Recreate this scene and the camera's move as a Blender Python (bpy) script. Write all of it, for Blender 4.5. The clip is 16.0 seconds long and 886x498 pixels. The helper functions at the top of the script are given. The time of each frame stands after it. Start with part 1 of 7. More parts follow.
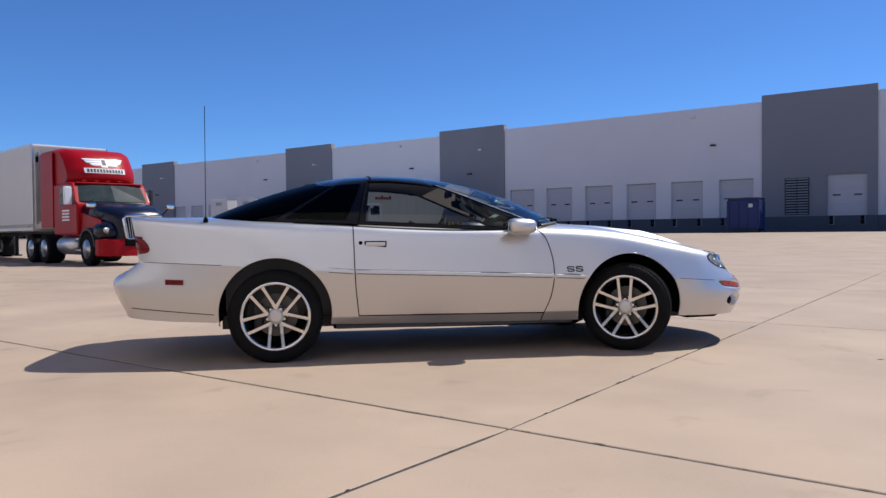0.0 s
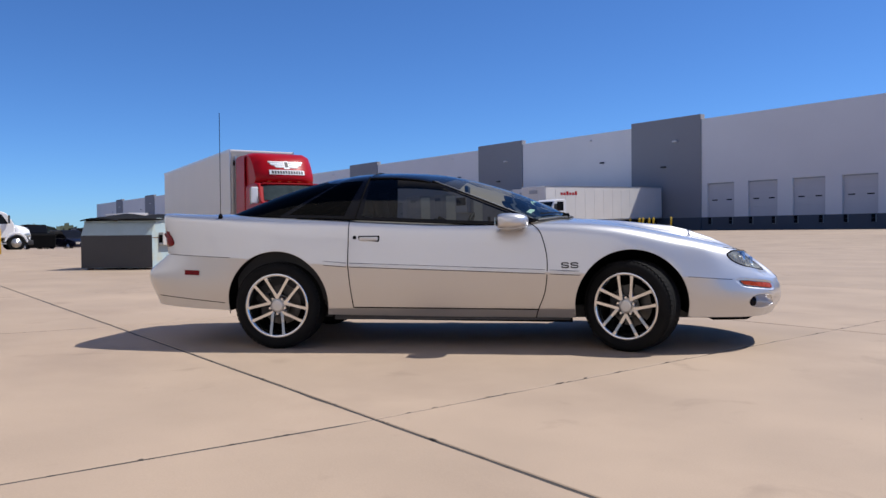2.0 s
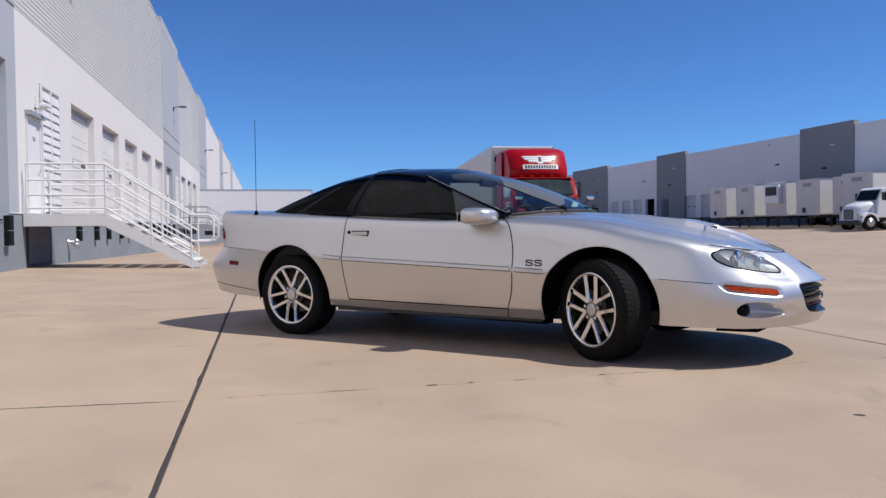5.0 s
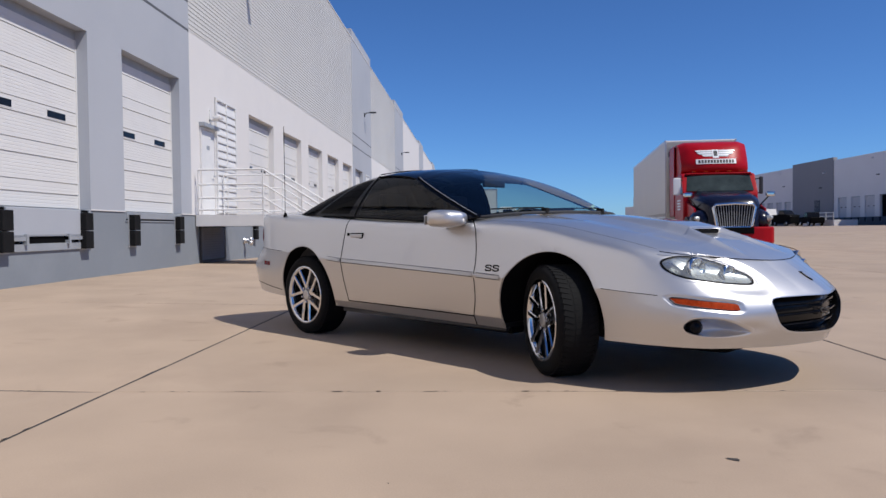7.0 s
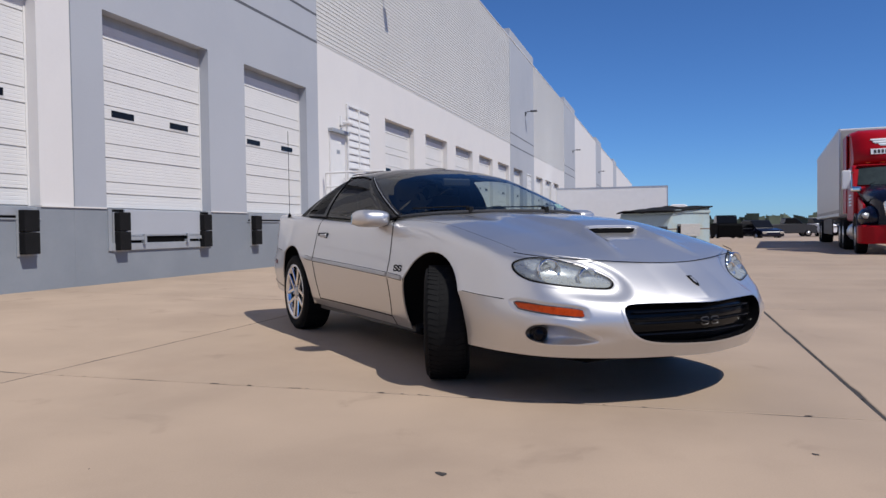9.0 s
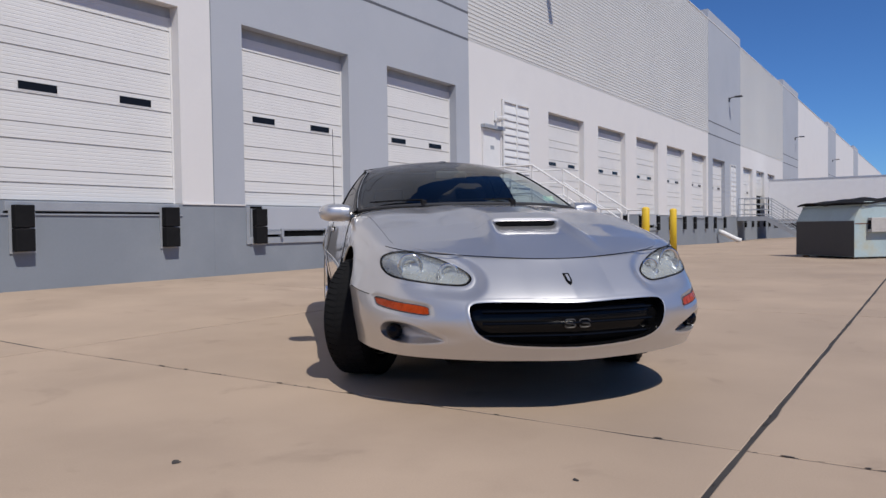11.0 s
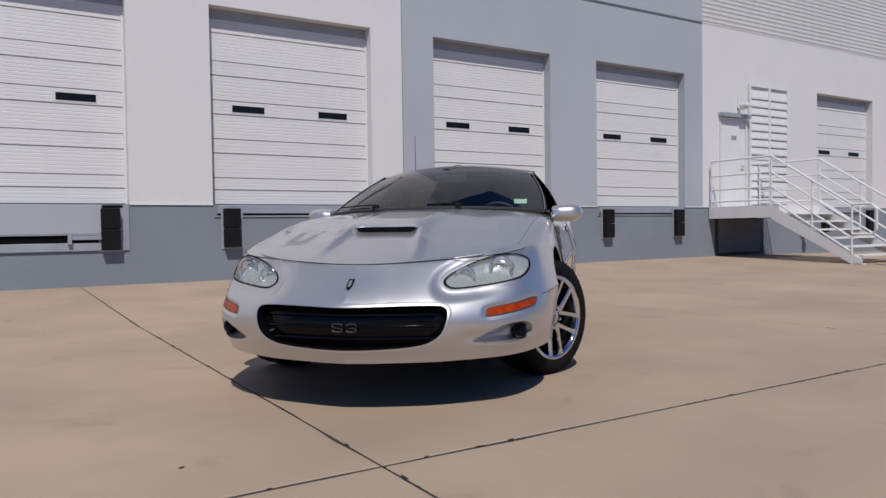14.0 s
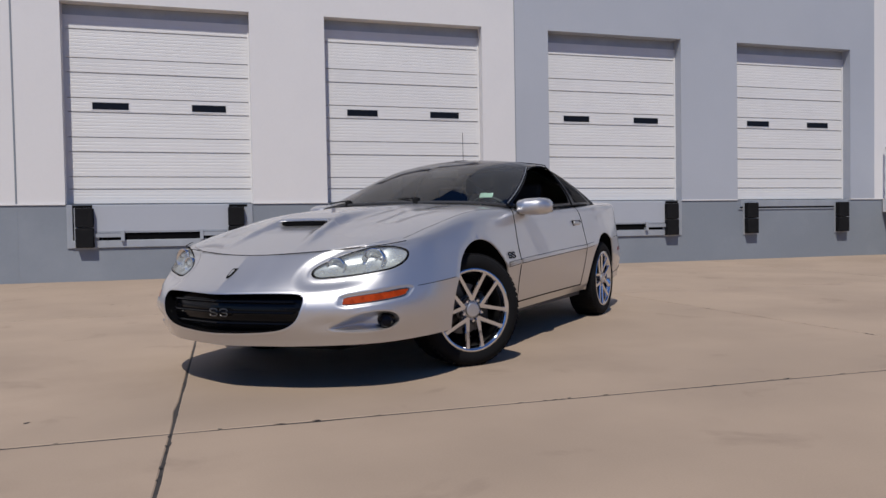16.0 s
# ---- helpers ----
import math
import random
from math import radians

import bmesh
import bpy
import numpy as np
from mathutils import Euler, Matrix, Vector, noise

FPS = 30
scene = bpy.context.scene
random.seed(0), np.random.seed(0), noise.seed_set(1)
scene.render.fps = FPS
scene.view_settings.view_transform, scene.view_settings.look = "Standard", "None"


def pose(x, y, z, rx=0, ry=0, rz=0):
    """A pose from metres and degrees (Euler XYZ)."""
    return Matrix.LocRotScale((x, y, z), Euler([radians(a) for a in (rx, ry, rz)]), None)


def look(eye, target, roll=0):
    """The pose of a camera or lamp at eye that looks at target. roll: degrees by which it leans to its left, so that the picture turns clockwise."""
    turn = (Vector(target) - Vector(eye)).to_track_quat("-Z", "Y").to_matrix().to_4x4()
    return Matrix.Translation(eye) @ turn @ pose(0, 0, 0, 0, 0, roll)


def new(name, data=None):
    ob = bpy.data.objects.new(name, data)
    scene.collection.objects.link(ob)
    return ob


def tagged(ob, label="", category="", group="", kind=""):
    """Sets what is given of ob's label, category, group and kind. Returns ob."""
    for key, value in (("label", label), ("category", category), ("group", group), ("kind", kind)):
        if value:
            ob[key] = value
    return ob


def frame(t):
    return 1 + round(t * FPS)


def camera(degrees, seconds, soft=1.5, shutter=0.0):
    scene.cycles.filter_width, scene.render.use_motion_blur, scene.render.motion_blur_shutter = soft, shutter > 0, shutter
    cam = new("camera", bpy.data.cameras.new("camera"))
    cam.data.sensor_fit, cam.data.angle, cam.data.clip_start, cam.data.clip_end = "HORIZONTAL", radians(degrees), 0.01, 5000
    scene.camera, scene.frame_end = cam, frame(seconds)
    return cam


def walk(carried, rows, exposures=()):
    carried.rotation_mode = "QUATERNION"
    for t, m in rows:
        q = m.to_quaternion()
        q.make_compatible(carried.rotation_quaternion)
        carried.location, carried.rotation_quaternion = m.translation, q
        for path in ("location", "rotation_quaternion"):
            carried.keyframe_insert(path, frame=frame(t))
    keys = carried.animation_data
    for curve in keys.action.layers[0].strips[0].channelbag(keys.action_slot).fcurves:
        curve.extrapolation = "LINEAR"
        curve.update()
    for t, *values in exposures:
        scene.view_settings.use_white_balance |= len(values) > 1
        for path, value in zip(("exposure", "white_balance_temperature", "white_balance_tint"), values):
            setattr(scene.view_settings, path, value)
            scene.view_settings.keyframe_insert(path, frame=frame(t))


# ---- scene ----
cam = camera(61.7, 16.0)
PATH = [
    (0, (0.227, 0.873, 0.896), (-0.96, 2.483, 0.853), -0.6),
    (0.5, (0.536, 1.107, 0.882), (-0.75, 2.638, 0.839), -0.6),
    (1, (0.834, 1.338, 0.89), (-0.553, 2.778, 0.847), -0.5),
    (1.5, (1.116, 1.605, 0.873), (-0.37, 2.943, 0.824), -0.6),
    (2, (1.375, 1.897, 0.873), (-0.201, 3.127, 0.825), -0.6),
    (2.5, (1.634, 2.196, 0.875), (-0.025, 3.311, 0.826), -0.5),
    (3, (1.877, 2.547, 0.854), (0.139, 3.536, 0.806), -0.6),
    (3.5, (2.119, 2.907, 0.872), (0.318, 3.775, 0.823), -0.6),
    (4, (2.269, 3.308, 0.861), (0.412, 4.047, 0.809), -0.6),
    (6.5, (2.44, 5.332, 0.862), (0.441, 5.39, 0.804), -0.6),
    (7, (2.414, 5.742, 0.874), (0.416, 5.663, 0.818), -0.6),
    (7.5, (2.365, 6.18, 0.848), (0.377, 5.971, 0.791), -0.7),
    (8, (2.31, 6.634, 0.86), (0.338, 6.309, 0.805), -0.8),
    (10.5, (1.526, 8.599, 0.84), (-0.217, 7.619, 0.783), -0.7),
    (11, (1.289, 8.965, 0.824), (-0.378, 7.861, 0.767), -0.8),
    (11.5, (1.067, 9.322, 0.836), (-0.52, 8.106, 0.781), -0.8),
    (12, (0.824, 9.641, 0.819), (-0.678, 8.322, 0.762), -0.9),
    (12.5, (0.571, 9.929, 0.828), (-0.834, 8.507, 0.773), -0.8),
    (13, (0.298, 10.209, 0.824), (-0.997, 8.685, 0.765), -0.8),
    (13.5, (-0.002, 10.461, 0.831), (-1.182, 8.846, 0.774), -0.8),
    (14, (-0.338, 10.729, 0.843), (-1.398, 9.034, 0.787), -0.8),
    (14.5, (-0.709, 10.967, 0.833), (-1.651, 9.202, 0.775), -0.9),
    (15, (-1.054, 11.194, 0.832), (-1.879, 9.372, 0.775), -0.8),
    (15.5, (-1.416, 11.347, 0.795), (-2.110, 9.473, 0.740), -1.0),
    (16, (-1.760, 11.511, 0.799), (-2.323, 9.593, 0.743), -1.0),
]
walk(cam, [(t, look(eye, target, roll)) for t, eye, target, roll in PATH],
     exposures=[(0, 0.16), (4, 0.16), (6.5, -0.07), (8, -0.05), (10.5, -0.23), (12.5, -0.20), (13.5, -0.33), (16, -0.41)])


# ---- sky and sun ----
SUN_ELEV, SUN_TURN = 56.0, 24.5
world = bpy.data.worlds.new("sky")
world.use_nodes = True
scene.world = world
wn, wl = world.node_tree.nodes, world.node_tree.links
sky = wn.new("ShaderNodeTexSky")
sky.sky_type = "NISHITA"
sky.sun_disc = False
sky.sun_elevation, sky.sun_rotation = radians(SUN_ELEV), radians(SUN_TURN)
sky.altitude, sky.air_density, sky.dust_density, sky.ozone_density = 1200, 0.85, 0.35, 5.0
wn["Background"].inputs["Strength"].default_value = 0.104
deep = wn.new("ShaderNodeMix")
deep.data_type, deep.blend_type = "RGBA", "MULTIPLY"
deep.inputs["Factor"].default_value, deep.inputs["B"].default_value = 1.0, (0.53, 0.82, 1.17, 1)
wl.new(sky.outputs[0], deep.inputs["A"])
wl.new(deep.outputs["Result"], wn["Background"].inputs["Color"])
sun = new("sun", bpy.data.lights.new("sun", "SUN"))
sun.data.energy, sun.data.angle, sun.data.color = 4.8, radians(0.5), (1.0, 0.96, 0.9)
sun_dir = Vector((math.sin(radians(SUN_TURN)) * math.cos(radians(SUN_ELEV)), math.cos(radians(SUN_TURN)) * math.cos(radians(SUN_ELEV)), math.sin(radians(SUN_ELEV))))
sun.matrix_world = look(sun_dir * 100, (0, 0, 0))


# ---- materials ----
def mat(name, color, rough=0.6, metal=0.0, vary=0.12, scale=3.0, fine=60.0, bump=0.0, coat=0.0, rand=0.0, spec=0.5, stain=None, stain_amt=0.0, stain_scale=0.4, coords="Object", spots=None):
    """A node material: a base colour with coarse and fine variation, optional bump, coat and a stain colour."""
    m = bpy.data.materials.new(name)
    m.use_nodes = True
    n, l = m.node_tree.nodes, m.node_tree.links
    b = n["Principled BSDF"]
    b.inputs["Roughness"].default_value, b.inputs["Metallic"].default_value = rough, metal
    b.inputs["Coat Weight"].default_value, b.inputs["Coat Roughness"].default_value = coat, 0.04
    b.inputs["Specular IOR Level"].default_value = spec
    tc = n.new("ShaderNodeTexCoord")
    if coords == "World":
        geo = n.new("ShaderNodeNewGeometry")
        co = geo.outputs["Position"]
    else:
        co = tc.outputs["Object"]
    big, small = n.new("ShaderNodeTexNoise"), n.new("ShaderNodeTexNoise")
    big.inputs["Scale"].default_value, small.inputs["Scale"].default_value = scale, fine
    big.inputs["Detail"].default_value, small.inputs["Detail"].default_value = 5.0, 3.0
    l.new(co, big.inputs["Vector"])
    l.new(co, small.inputs["Vector"])
    add = n.new("ShaderNodeMath")
    add.operation = "MULTIPLY_ADD"
    add.inputs[1].default_value = 0.4
    l.new(small.outputs["Fac"], add.inputs[0])
    l.new(big.outputs["Fac"], add.inputs[2])
    ramp = n.new("ShaderNodeMapRange")
    ramp.inputs["From Min"].default_value, ramp.inputs["From Max"].default_value = 0.4, 1.0
    ramp.inputs["To Min"].default_value, ramp.inputs["To Max"].default_value = 1.0 - vary, 1.0 + vary
    l.new(add.outputs[0], ramp.inputs["Value"])
    mul = n.new("ShaderNodeVectorMath")
    mul.operation = "SCALE"
    mul.inputs[0].default_value = color[:3]
    l.new(ramp.outputs[0], mul.inputs["Scale"])
    out = mul.outputs[0]
    if rand:
        oi = n.new("ShaderNodeObjectInfo")
        rr = n.new("ShaderNodeMapRange")
        rr.inputs["To Min"].default_value, rr.inputs["To Max"].default_value = 1.0 - rand, 1.0 + rand
        l.new(oi.outputs["Random"], rr.inputs["Value"])
        m2 = n.new("ShaderNodeVectorMath")
        m2.operation = "SCALE"
        l.new(out, m2.inputs[0])
        l.new(rr.outputs[0], m2.inputs["Scale"])
        out = m2.outputs[0]
    if stain:
        sn = n.new("ShaderNodeTexNoise")
        sn.inputs["Scale"].default_value, sn.inputs["Detail"].default_value, sn.inputs["Roughness"].default_value = stain_scale, 6.0, 0.62
        l.new(co, sn.inputs["Vector"])
        sr = n.new("ShaderNodeMapRange")
        sr.inputs["From Min"].default_value, sr.inputs["From Max"].default_value = 0.5, 0.72
        sr.inputs["To Max"].default_value = stain_amt
        l.new(sn.outputs["Fac"], sr.inputs["Value"])
        mx = n.new("ShaderNodeMix")
        mx.data_type = "RGBA"
        l.new(sr.outputs[0], mx.inputs["Factor"])
        l.new(out, mx.inputs["A"])
        mx.inputs["B"].default_value = (*stain, 1)
        out = mx.outputs["Result"]
    if spots:
        # small worn patches with soft ragged rims
        pn = n.new("ShaderNodeTexNoise")
        pn.inputs["Scale"].default_value, pn.inputs["Detail"].default_value, pn.inputs["Roughness"].default_value = 1.9, 8.0, 0.55
        pn.inputs["Distortion"].default_value = 0.6
        l.new(co, pn.inputs["Vector"])
        pr = n.new("ShaderNodeMapRange")
        pr.inputs["From Min"].default_value, pr.inputs["From Max"].default_value, pr.inputs["To Max"].default_value = 0.62, 0.72, 0.55
        l.new(pn.outputs["Fac"], pr.inputs["Value"])
        px = n.new("ShaderNodeMix")
        px.data_type = "RGBA"
        l.new(pr.outputs[0], px.inputs["Factor"])
        l.new(out, px.inputs["A"])
        px.inputs["B"].default_value = (*spots, 1)
        out = px.outputs["Result"]
    l.new(out, b.inputs["Base Color"])
    rv = n.new("ShaderNodeMapRange")
    rv.inputs["To Min"].default_value, rv.inputs["To Max"].default_value = max(0.0, rough - 0.06 * (rough > 0.1)), min(1.0, rough + 0.06 * (rough > 0.1))
    l.new(big.outputs["Fac"], rv.inputs["Value"])
    l.new(rv.outputs[0], b.inputs["Roughness"])
    if bump:
        bp = n.new("ShaderNodeBump")
        bp.inputs["Strength"].default_value, bp.inputs["Distance"].default_value = bump, 0.01
        l.new(add.outputs[0], bp.inputs["Height"])
        l.new(bp.outputs[0], b.inputs["Normal"])
    return m


def glass_mat(name, tint, ior=1.5, gloss=1.0, haze=0.0):
    """A thin pane: tinted see-through with a mirror-like face that grows at a glance, and an aged haze where asked."""
    m = bpy.data.materials.new(name)
    m.use_nodes = True
    n, l = m.node_tree.nodes, m.node_tree.links
    n.remove(n["Principled BSDF"])
    tr, gl, mix, fr = n.new("ShaderNodeBsdfTransparent"), n.new("ShaderNodeBsdfGlossy"), n.new("ShaderNodeMixShader"), n.new("ShaderNodeFresnel")
    tr.inputs["Color"].default_value = (*tint, 1)
    gl.inputs["Roughness"].default_value = 0.01
    gl.inputs["Color"].default_value = (gloss, gloss, gloss, 1)
    fr.inputs["IOR"].default_value = ior
    l.new(fr.outputs[0], mix.inputs[0])
    through_face = tr.outputs[0]
    if haze:
        dif, hz = n.new("ShaderNodeBsdfDiffuse"), n.new("ShaderNodeMixShader")
        dif.inputs["Color"].default_value, hz.inputs[0].default_value = (0.78, 0.79, 0.78, 1), haze
        l.new(tr.outputs[0], hz.inputs[1])
        l.new(dif.outputs[0], hz.inputs[2])
        through_face = hz.outputs[0]
    l.new(through_face, mix.inputs[1])
    l.new(gl.outputs[0], mix.inputs[2])
    l.new(mix.outputs[0], n["Material Output"].inputs["Surface"])
    return m


CONCRETE = mat("pavement_concrete", (0.342, 0.257, 0.188), 0.75, vary=0.15, scale=0.9, fine=140, bump=0.18, rand=0.035, stain=(0.256, 0.187, 0.137), stain_amt=0.6, stain_scale=0.55, coords="World", spots=(0.225, 0.165, 0.122))
GROUND = mat("outer_concrete", (0.324, 0.245, 0.191), 0.8, vary=0.1, scale=0.3, fine=40, coords="World")
FILLER = mat("joint_sealant", (0.035, 0.03, 0.027), 0.8, vary=0.3, scale=4, fine=40, coords="World")
WHITE_WALL = mat("white_painted_concrete", (0.64, 0.62, 0.61), 0.75, vary=0.03, scale=0.5, fine=30, bump=0.03, stain=(0.53, 0.52, 0.53), stain_amt=0.35, stain_scale=0.5, coords="World")
GRAY_WALL = mat("pale_blue_gray_paint", (0.368, 0.385, 0.424), 0.75, vary=0.04, scale=0.5, fine=30, bump=0.03, stain=(0.30, 0.32, 0.37), stain_amt=0.35, coords="World")
PLINTH = mat("mid_gray_dock_paint", (0.196, 0.217, 0.246), 0.75, vary=0.06, scale=0.6, fine=30, bump=0.04, stain=(0.30, 0.32, 0.35), stain_amt=0.4, coords="World")
OPP_GRAY = mat("dark_gray_paint", (0.25, 0.245, 0.255), 0.8, vary=0.05, scale=0.2, fine=20, coords="World")
OPP_WHITE = mat("gray_white_paint", (0.78, 0.74, 0.71), 0.8, vary=0.04, scale=0.2, fine=20, coords="World")
OPP_PLINTH = mat("charcoal_paint_and_reveal_shade", (0.09, 0.095, 0.11), 0.8, vary=0.1, scale=0.3, fine=20, coords="World")
CORRUGATED = mat("corrugated_white_metal", (0.565, 0.55, 0.52), 0.5, vary=0.04, scale=0.4, fine=20, coords="World")
DOOR_WHITE = mat("white_steel_door", (0.64, 0.63, 0.62), 0.5, vary=0.03, scale=1, fine=40, rand=0.015, stain=(0.55, 0.54, 0.545), stain_amt=0.4, stain_scale=1.2)
RUBBER = mat("black_rubber", (0.009, 0.009, 0.010), 0.85, vary=0.3, scale=8, fine=90, bump=0.2, spec=0.15)
TYRE = mat("tyre_rubber", (0.008, 0.008, 0.0085), 0.8, vary=0.25, scale=8, fine=90, bump=0.15, spec=0.12)
STEEL = mat("dock_steel", (0.34, 0.36, 0.39), 0.55, metal=0.3, vary=0.12, scale=3, fine=50)
WHITE_STEEL = mat("white_painted_steel", (0.66, 0.65, 0.64), 0.45, vary=0.05, scale=3, fine=50)
YELLOW = mat("yellow_painted_steel", (0.68, 0.45, 0.022), 0.5, vary=0.1, scale=3, fine=40, stain=(0.45, 0.28, 0.04), stain_amt=0.4, stain_scale=3)
# near-black for black parts and for shade painted inside openings
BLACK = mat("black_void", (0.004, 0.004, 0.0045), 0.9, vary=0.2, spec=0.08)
DARK = mat("dark_gray_plastic", (0.03, 0.03, 0.033), 0.55, vary=0.15, scale=6, fine=60)
GLOSS_BLACK = mat("gloss_black_paint", (0.003, 0.0035, 0.007), 0.12, vary=0.1, spec=0.14)
CHROME = mat("chrome", (0.70, 0.70, 0.71), 0.07, metal=1.0, vary=0.04, scale=6)
DISC = mat("brake_disc_steel", (0.12, 0.115, 0.11), 0.4, metal=0.9, vary=0.15, scale=10)
LAMP_BUCKET = mat("bright_lamp_housing", (0.50, 0.52, 0.52), 0.28, metal=0.55, vary=0.06, scale=25, fine=120)
RED = mat("red_truck_paint", (0.33, 0.004, 0.010), 0.36, vary=0.1, spec=0.16)
NAVY = mat("navy_truck_paint", (0.006, 0.007, 0.020), 0.25, vary=0.1, coat=0.12, spec=0.3)
TRAILER = mat("trailer_white_panel", (0.64, 0.62, 0.60), 0.45, vary=0.04, scale=0.7, fine=12, stain=(0.62, 0.60, 0.57), stain_amt=0.4, stain_scale=0.8)
TRUCK_WHITE = mat("white_truck_paint", (0.76, 0.76, 0.77), 0.3, vary=0.03, coat=0.4)
ALU = mat("brushed_aluminium", (0.6, 0.6, 0.61), 0.35, metal=0.9, vary=0.1, scale=3)
FAR_DOOR = mat("dull_white_steel_door", (0.58, 0.555, 0.55), 0.6, vary=0.04, scale=1, fine=20)
TRUCK_GLASS = mat("gray_cab_glass", (0.035, 0.045, 0.045), 0.06, vary=0.5, scale=2.5, spec=0.2)
TRAILER_GRAY = mat("weathered_gray_panel", (0.42, 0.40, 0.38), 0.6, vary=0.1, scale=1.2, fine=20, stain=(0.25, 0.23, 0.21), stain_amt=0.5, stain_scale=1.5)
DUMP_GREEN = mat("faded_pale_green_paint", (0.36, 0.45, 0.47), 0.65, vary=0.14, scale=1.6, fine=30, bump=0.1, stain=(0.42, 0.36, 0.20), stain_amt=0.65, stain_scale=1.7)
DUMP_GRAY = mat("flat_gray_patch_paint", (0.045, 0.046, 0.052), 0.7, vary=0.1, scale=2, fine=30)
RUST = mat("rusty_steel", (0.16, 0.07, 0.035), 0.85, vary=0.3, scale=6, fine=60, bump=0.2)
BLUE = mat("dark_blue_steel", (0.012, 0.028, 0.13), 0.55, vary=0.12, scale=1.5)
HYDRANT = mat("red_hydrant_paint", (0.34, 0.02, 0.02), 0.5, vary=0.1)
AMBER = mat("amber_lens", (0.31, 0.034, 0.001), 0.28, vary=0.25, scale=30, spec=0.25)
RED_LENS = mat("red_lens", (0.15, 0.004, 0.006), 0.2, vary=0.2, scale=30, spec=0.3)
SEAT = mat("dark_cloth", (0.025, 0.025, 0.028), 0.85, vary=0.15, scale=8)
INTERIOR = mat("gray_trim_plastic", (0.045, 0.045, 0.048), 0.7, vary=0.12, scale=6)
SCRUB = mat("far_scrub_leaves", (0.06, 0.075, 0.05), 0.9, vary=0.3, scale=0.2)
GRILLE_BLACK = mat("satin_black_grille", (0.0035, 0.0035, 0.004), 0.14, vary=0.1, spec=0.18)
GLASS_SIDE = glass_mat("tinted_side_glass", (0.15, 0.17, 0.18), 1.5, 0.5)
GLASS_WIND = glass_mat("windscreen_glass", (0.47, 0.57, 0.55), 1.52, 0.85)
GLASS_REAR = glass_mat("dark_rear_glass", (0.012, 0.012, 0.016), 1.4, 0.2)
GLASS_LAMP = glass_mat("lamp_lens_glass", (0.92, 0.94, 0.94), 1.4, 0.7, 0.12)
WINDOW_BLACK = mat("dark_window_glass", (0.008, 0.008, 0.009), 0.15, vary=0.1, spec=0.2)


def silver_paint():
    m = mat("silver_metallic_paint", (0.60, 0.59, 0.59), 0.42, metal=0.90, vary=0.01, scale=2, fine=300, coat=1.0)
    return m


SILVER = silver_paint()


# ---- mesh helpers ----
def finish(name, me, material, parent=None, label="", smooth=False):
    me.materials.append(material)
    if smooth:
        me.polygons.foreach_set("use_smooth", [True] * len(me.polygons))
    ob = new(name, me)
    if parent:
        ob.parent = parent
    if label:
        tagged(ob, label)
    return ob


def part(name, bm, material, parent=None, label="", smooth=False):
    """Links a bmesh as one mesh object under a thing or a part."""
    me = bpy.data.meshes.new(name)
    bm.normal_update()
    bm.to_mesh(me)
    bm.free()
    return finish(name, me, material, parent, label, smooth)


def raw(name, verts, faces, material, parent=None, label="", smooth=False):
    me = bpy.data.meshes.new(name)
    me.from_pydata([tuple(map(float, v)) for v in verts], [], [tuple(map(int, f)) for f in faces])
    me.update()
    return finish(name, me, material, parent, label, smooth)


def thing(name, label, category, m=None, group="", kind=""):
    ob = new(name)
    ob.empty_display_size = 0.2
    if m is not None:
        ob.matrix_world = m
    return tagged(ob, label, category, group, kind)


def box(bm, x0, x1, y0, y1, z0, z1, bevel=0.0, m=None):
    """A box between two corners, with chamfered edges where asked."""
    vs = [bm.verts.new((x, y, z)) for x in (x0, x1) for y in (y0, y1) for z in (z0, z1)]
    fs = [bm.faces.new([vs[i] for i in q]) for q in ((0, 1, 3, 2), (4, 6, 7, 5), (0, 4, 5, 1), (2, 3, 7, 6), (0, 2, 6, 4), (1, 5, 7, 3))]
    if bevel:
        es = list({e for f in fs for e in f.edges})
        r = bmesh.ops.bevel(bm, geom=es, offset=bevel, segments=2, affect="EDGES", profile=0.5)
        vs = list({v for f in r["faces"] for v in f.verts} | {v for v in vs if v.is_valid})
    if m is not None:
        bmesh.ops.transform(bm, matrix=m, verts=[v for v in vs if v.is_valid])
    return bm


def boxes(*items, bevel=0.0):
    bm = bmesh.new()
    for it in items:
        box(bm, *it, bevel=bevel)
    return bm


def prism(bm, outline, axis, a0, a1, bevel=0.0):
    """An outline of (p, q) pairs pushed along an axis from a0 to a1."""
    def at(p, q, a):
        return {"x": (a, p, q), "y": (p, a, q), "z": (p, q, a)}[axis]
    lo = [bm.verts.new(at(p, q, a0)) for p, q in outline]
    hi = [bm.verts.new(at(p, q, a1)) for p, q in outline]
    fs = [bm.faces.new(lo), bm.faces.new(hi[::-1])]
    k = len(outline)
    for i in range(k):
        fs.append(bm.faces.new((lo[i], hi[i], hi[(i + 1) % k], lo[(i + 1) % k])))
    if bevel:
        es = list({e for f in fs for e in f.edges})
        bmesh.ops.bevel(bm, geom=es, offset=bevel, segments=2, affect="EDGES", profile=0.5)
    bmesh.ops.recalc_face_normals(bm, faces=bm.faces)
    return bm


